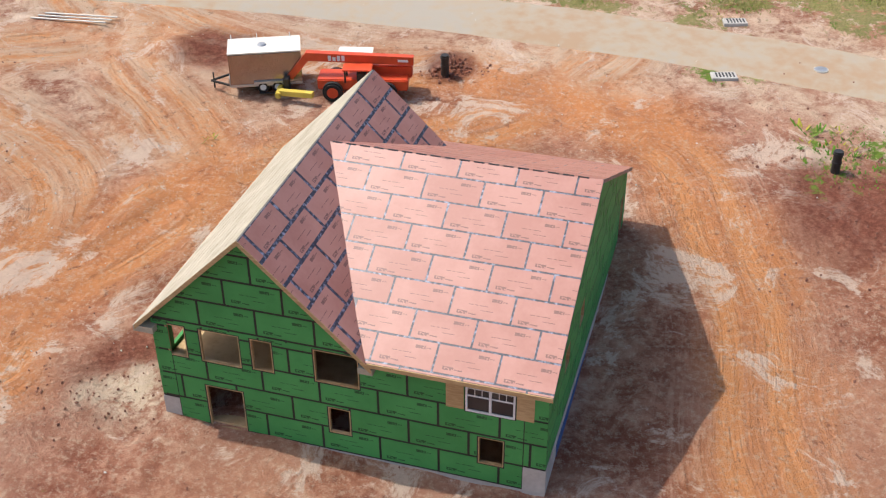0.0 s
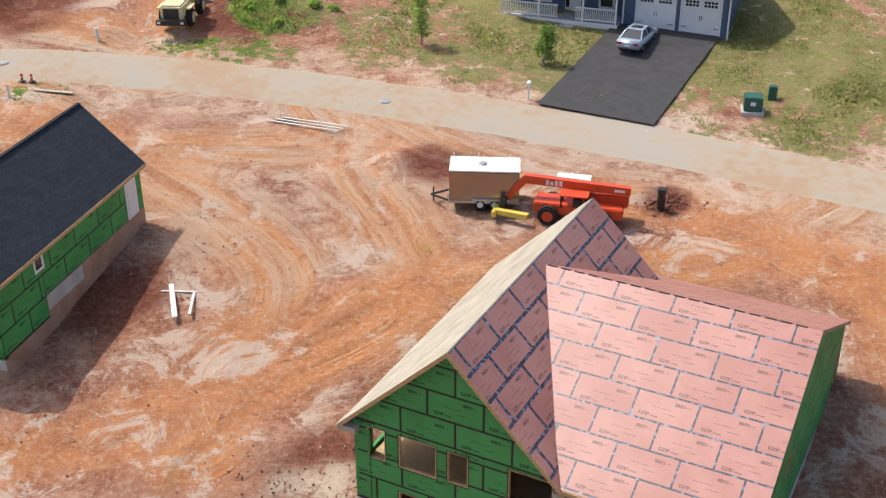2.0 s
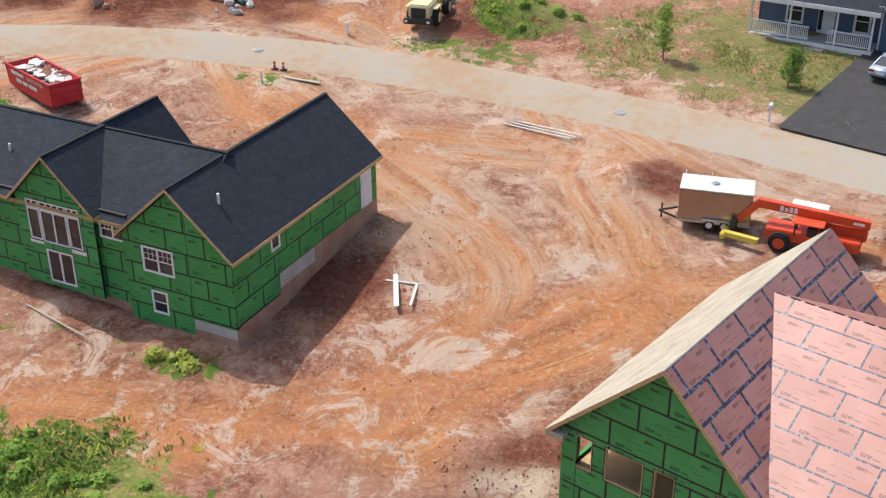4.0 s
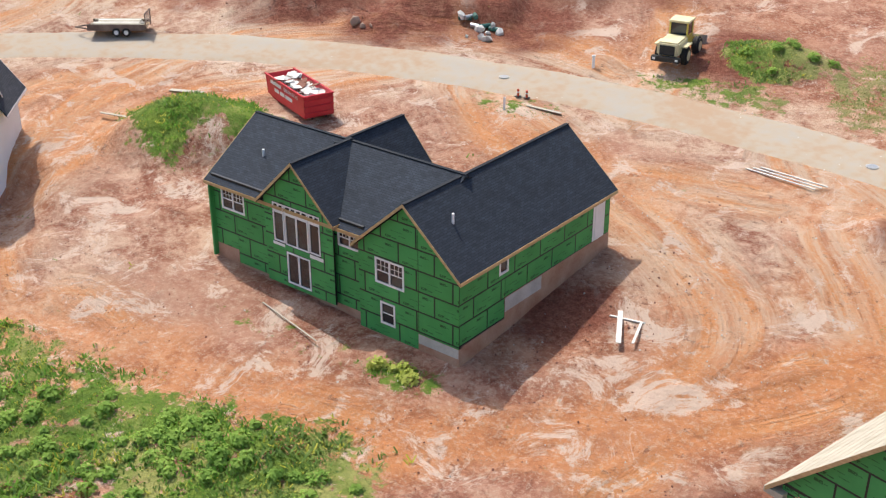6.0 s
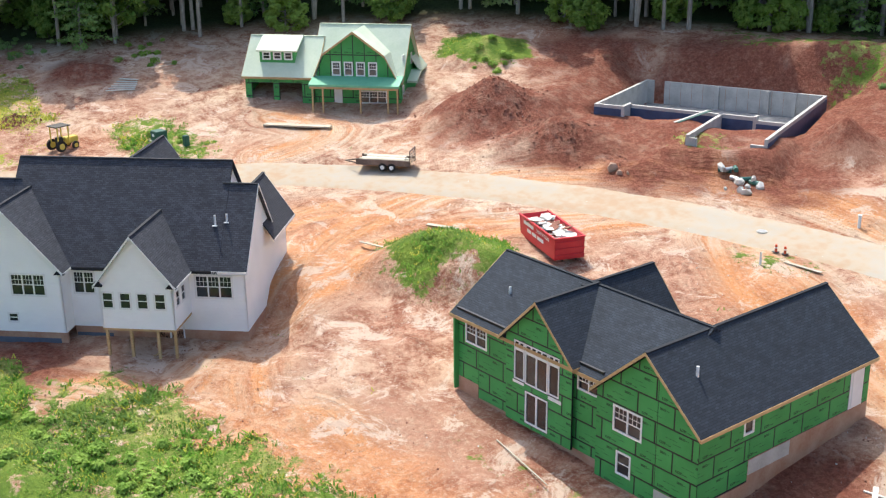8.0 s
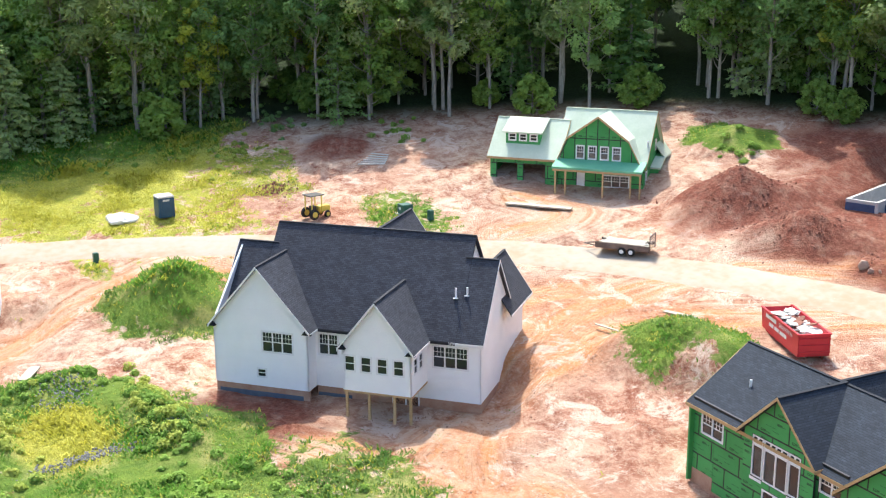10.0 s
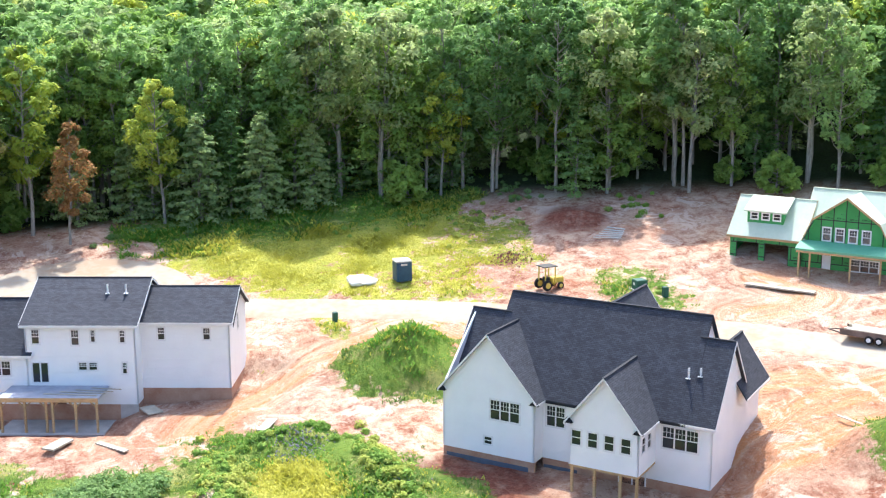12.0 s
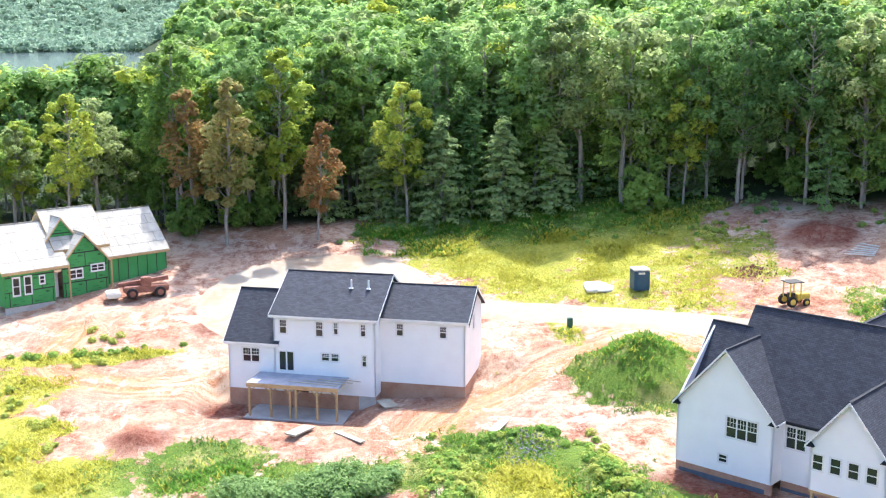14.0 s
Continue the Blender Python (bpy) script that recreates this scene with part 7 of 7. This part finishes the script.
for i in range(34):
    a, r = radians(rng.uniform(93, 105)), rng.uniform(158, 196)
    plant(rng.choice((0, 0, 2, 3, 8)), -math.sin(a) * r, math.cos(a) * r, rng.uniform(0.55, 0.72), rng.uniform(0, 360))


def far_woods():
    """Crowns of the woods behind the front trees, in rings that thin out with distance."""
    rng = random.Random(11)
    for part_no, lf in ((0, 0), (1, 1), (2, 2), (3, 5)):
        verts, faces = [], []
        for i in range((1400, 1400, 260, 500)[part_no]):
            s = rng.random()
            ex, ey = edge_of_woods(0.12 + 0.88 * s)
            r0 = math.hypot(ex, ey)
            d = 14 + 900 * rng.random() ** 2.4
            ang = math.atan2(ey, ex) + rng.uniform(-0.03, 0.03)
            x, y = math.cos(ang) * (r0 + d), math.sin(ang) * (r0 + d)
            if math.degrees(math.atan2(-x, y)) > 95.5 and d > 30:
                continue
            z = float(land(x, y))
            if z < -6:
                continue
            hgt = rng.uniform(13, 22)
            sz = 0.42 + d / 300
            rad = rng.uniform(3.2, 5.2) * (1 + d / 900)
            for k in range(5):
                a = rng.random() * 6.28
                c = (x + math.cos(a) * rad * 0.6, y + math.sin(a) * rad * 0.6, z + hgt - rad * rng.uniform(0.0, 1.3))
                leaf_cloud(rng, c, rad * rng.uniform(0.4, 0.62), max(14, int(76 - d * 0.1)), sz, verts, faces)
        me = bpy.data.meshes.new("distant_woods")
        me.from_pydata([tuple(v) for v in verts], [], faces)
        me.materials.append(LEAF[lf])
        tagged(new("distant_woods", me), "dense green woods behind the building site", "woods", kind="stuff")


far_woods()


def far_shore():
    """The wooded hills on the lake's far side, and the woods right up to the skyline."""
    rng = random.Random(17)
    verts, faces = [], []
    for i in range(5200):
        ang = radians(rng.uniform(40, 108))
        r = rng.uniform(1000, 3300)
        if math.degrees(ang) > 92:
            r = rng.uniform(1680, 3000)
        elif rng.random() < 0.55:
            ang, r = radians(rng.uniform(92, 107)), rng.uniform(1680, 2700)
        x, y = -math.sin(ang) * r, math.cos(ang) * r
        rad = rng.uniform(6, 11)
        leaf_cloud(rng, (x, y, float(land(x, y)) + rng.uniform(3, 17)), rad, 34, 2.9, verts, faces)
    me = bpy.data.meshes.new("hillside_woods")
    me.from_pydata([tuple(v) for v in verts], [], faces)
    # these leaves have the haze of distance mixed into their base colour
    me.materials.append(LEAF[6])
    tagged(new("hillside_woods", me), "wooded hills beyond the lake, haze tinted into the leaf colour", "woods", kind="stuff")


far_shore()


def lake():
    bm = bmesh.new()
    ring = [(-420, 20), (-900, 60), (-1900, 120), (-2600, 200), (-3400, -600), (-2600, -1900), (-900, -1000), (-420, -420)]
    bm.faces.new([bm.verts.new((x, y, -8.5)) for x, y in ring])
    m = bpy.data.materials.new("lake water")
    m.use_nodes = True
    b = m.node_tree.nodes["Principled BSDF"]
    b.inputs["Base Color"].default_value = (0.06, 0.08, 0.09, 1)
    b.inputs["Roughness"].default_value = 0.12
    t = m.node_tree.nodes.new("ShaderNodeTexNoise")
    t.inputs["Scale"].default_value = 0.4
    bp = m.node_tree.nodes.new("ShaderNodeBump")
    bp.inputs["Distance"].default_value = 0.4
    m.node_tree.links.new(t.outputs[0], bp.inputs["Height"])
    m.node_tree.links.new(bp.outputs[0], b.inputs["Normal"])
    tagged(part("water", bm, m), "calm grey lake beyond the woods", "lake", kind="structure")


lake()


# ---------------------------------------------------------------- grass and weeds
def grass_material(name, colours):
    """Blades that let light through."""
    m = material(name, colours, 0.4, 0.8, fine=0.5)
    n, l = m.node_tree.nodes, m.node_tree.links
    p = n["Principled BSDF"]
    p.inputs["Specular IOR Level"].default_value = 0.15
    tl, ms = n.new("ShaderNodeBsdfTranslucent"), n.new("ShaderNodeMixShader")
    ms.inputs[0].default_value = 0.4
    l.new(p.inputs["Base Color"].links[0].from_socket, tl.inputs[0])
    l.new(p.outputs[0], ms.inputs[1])
    l.new(tl.outputs[0], ms.inputs[2])
    l.new(ms.outputs[0], n["Material Output"].inputs[0])
    return m


def weeds():
    rng = np.random.default_rng(4)
    mats = [grass_material("fresh grass", [(0.11, 0.25, 0.03), (0.23, 0.42, 0.055)]), grass_material("yellow grass", [(0.46, 0.45, 0.055), (0.62, 0.58, 0.10)]), grass_material("olive weeds", [(0.13, 0.23, 0.05), (0.25, 0.35, 0.09)]), grass_material("dry lawn grass", [(0.26, 0.27, 0.08), (0.40, 0.36, 0.14)])]
    n = 260000
    x, y = rng.uniform(-158, 34, n), rng.uniform(-34, 108, n)
    g = grassy(x, y)
    keep = (g + rng.normal(0, 0.14, n) > 0.47) & (road_gap(x, y) > 0.4)
    x, y = x[keep], y[keep]
    n = len(x)
    pick = np.where(wobble(x, y, 0.22, 2) + rng.normal(0, 0.4, n) < 0.2, 0, 2)
    pick = np.where(yellowing(x, y) > rng.uniform(-0.15, 1.0, n), 1, pick)
    pick = np.where(lawn(x, y) > rng.uniform(0.0, 1.15, n), 3, pick)
    z = land(x, y) + dents(x, y)
    tall = np.clip(0.13 + 0.16 * wobble(x, y, 0.4, 6), 0.06, 0.32) * np.where(y > 66, 0.6, 1.0) * np.where(x < -136, 2.2, 1.0)
    for k, m in enumerate(mats):
        i = np.repeat(np.nonzero(pick == k)[0], 4)
        c = len(i)
        a, h = rng.uniform(0, 6.283, c), tall[i] * rng.uniform(0.5, 1.5, c)
        ox, oy = x[i] + rng.normal(0, 0.2, c), y[i] + rng.normal(0, 0.2, c)
        dx, dy, w = np.cos(a), np.sin(a), 0.03 + 0.12 * h
        lean = h * rng.uniform(0.5, 1.6, c)
        zb, zt = z[i] - 0.03, z[i] + h
        v = np.stack([np.stack([ox - dy * w, oy + dx * w, zb], -1), np.stack([ox + dy * w, oy - dx * w, zb], -1), np.stack([ox + dy * w * 0.6 + dx * lean, oy - dx * w * 0.6 + dy * lean, zt], -1), np.stack([ox - dy * w * 0.6 + dx * lean, oy + dx * w * 0.6 + dy * lean, zt - 0.1 * h], -1)], 1)
        me = bpy.data.meshes.new("grass")
        me.from_pydata(v.reshape(-1, 3).tolist(), [], np.arange(c * 4).reshape(-1, 4).tolist())
        me.materials.append(m)
        tagged(new("grass", me), ("fresh green grass tufts", "yellow-green dry grass tufts", "olive green weeds", "dry tan lawn grass")[k], "grass", kind="stuff")


weeds()


WEED = [grass_material("leafy weeds", [(0.20, 0.34, 0.06), (0.36, 0.50, 0.10)]), grass_material("dark leafy weeds", [(0.18, 0.30, 0.09), (0.34, 0.47, 0.17)]), grass_material("yellow leafy weeds", [(0.36, 0.44, 0.08), (0.54, 0.56, 0.13)])]


def bushes():
    rng = random.Random(9)
    spots = [(-35, 30, 9, 2.2, 10, 0), (-82, 9.2, 7, 1.8, 40, 0), (-82, 9.5, 8, 2.4, 44, 2), (-79, 20.5, 8, 1.8, 46, 0), (-79, 21.0, 7, 1.6, 40, 2), (-88.5, 13.5, 1.4, 1.6, 9, 0), (-88, 18.2, 1.6, 1.2, 9, 0), (-66, 20, 8, 4, 40, 0), (-88, -23, 5, 6, 8, 2), (-95, -26, 8, 5, 26, 2), (-116, -22, 1.0, 8, 22, 0), (-107, -27, 5, 4, 12, 2), (-44, 27.5, 7, 3, 40, 0), (-36, 31, 7, 2, 30, 0), (-58, 26, 8, 4, 40, 0), (-30, 86.5, 3.5, 2.2, 8, 0), (-50, 27, 6, 2.5, 6, 0), (-140, 40, 8, 12, 50, 0), (-146, 14, 3, 10, 36, 1), (-140, 56, 6, 5, 30, 1), (-125, 66, 4, 4, 14, 0), (-133, 47, 7, 5, 26, 2), (-92, 89, 3, 2.6, 12, 0), (-44, 106, 14, 3, 26, 1), (-103, 55, 3, 1.5, 8, 0), (-33, 40.7, 1.8, 0.5, 6, 2), (-86, 4.0, 1.2, 0.4, 4, 1), (-118, -21, 6, 2.5, 14, 2)]
    for i, (x, y, a, b, n, lf) in enumerate(spots):
        verts, faces = [], []
        for k in range(n):
            px, py = x + rng.gauss(0, a * 0.5), y + rng.gauss(0, b * 0.5)
            r = rng.uniform(0.25, 0.6)
            leaf_cloud(rng, (px, py, ground_z(px, py) + r * 0.3), r, 110, 0.12, verts, faces, 0.5)
        me = bpy.data.meshes.new("weeds")
        me.from_pydata([tuple(v) for v in verts], [], faces)
        me.materials.append(WEED[lf])
        tagged(new("weeds", me), "clump of leafy green weeds on the clay", "weeds", kind="stuff")


bushes()


def thicket():
    """The dense rounded bushes along the basin."""
    rng = random.Random(41)
    for k in range(26):
        x, y, r = -84 + rng.gauss(0, 0.9), -7 + 11.5 * k / 25 + rng.uniform(-0.5, 0.5), rng.uniform(0.9, 1.5)
        verts, faces = [], []
        for q in range(5):
            a = q * 1.26 + rng.random()
            leaf_cloud(rng, (math.cos(a) * r * 0.6, math.sin(a) * r * 0.6, r * rng.uniform(0.35, 0.7)), r * 0.6, 150, 0.12, verts, faces)
        me = bpy.data.meshes.new("bush")
        me.from_pydata([tuple(v) for v in verts], [], faces)
        me.materials.append(WEED[1])
        ob = new("bush", me)
        ob.matrix_basis = pose(x, y, ground_z(x, y) - 0.1)
        tagged(ob, "dense rounded dark green bush beside the basin", "bush", "bushes along the basin")


thicket()
for x, y, hgt, spr in ((-18.3, 83.3, 4.2, 0.55), (-8.7, 81.6, 2.8, 0.8)):
    tb, cm = tree_mesh(int(-x), hgt, spr, 0.2, lobes=14, per=70, size=0.1)
    t = thing("young_tree", on(x, y), "slender young tree planted on the lawn", "tree")
    part("trunk", tb, BARK, t, smooth=True)
    cm.materials.append(LEAF[0])
    cr = new("crown", cm)
    cr.parent = t
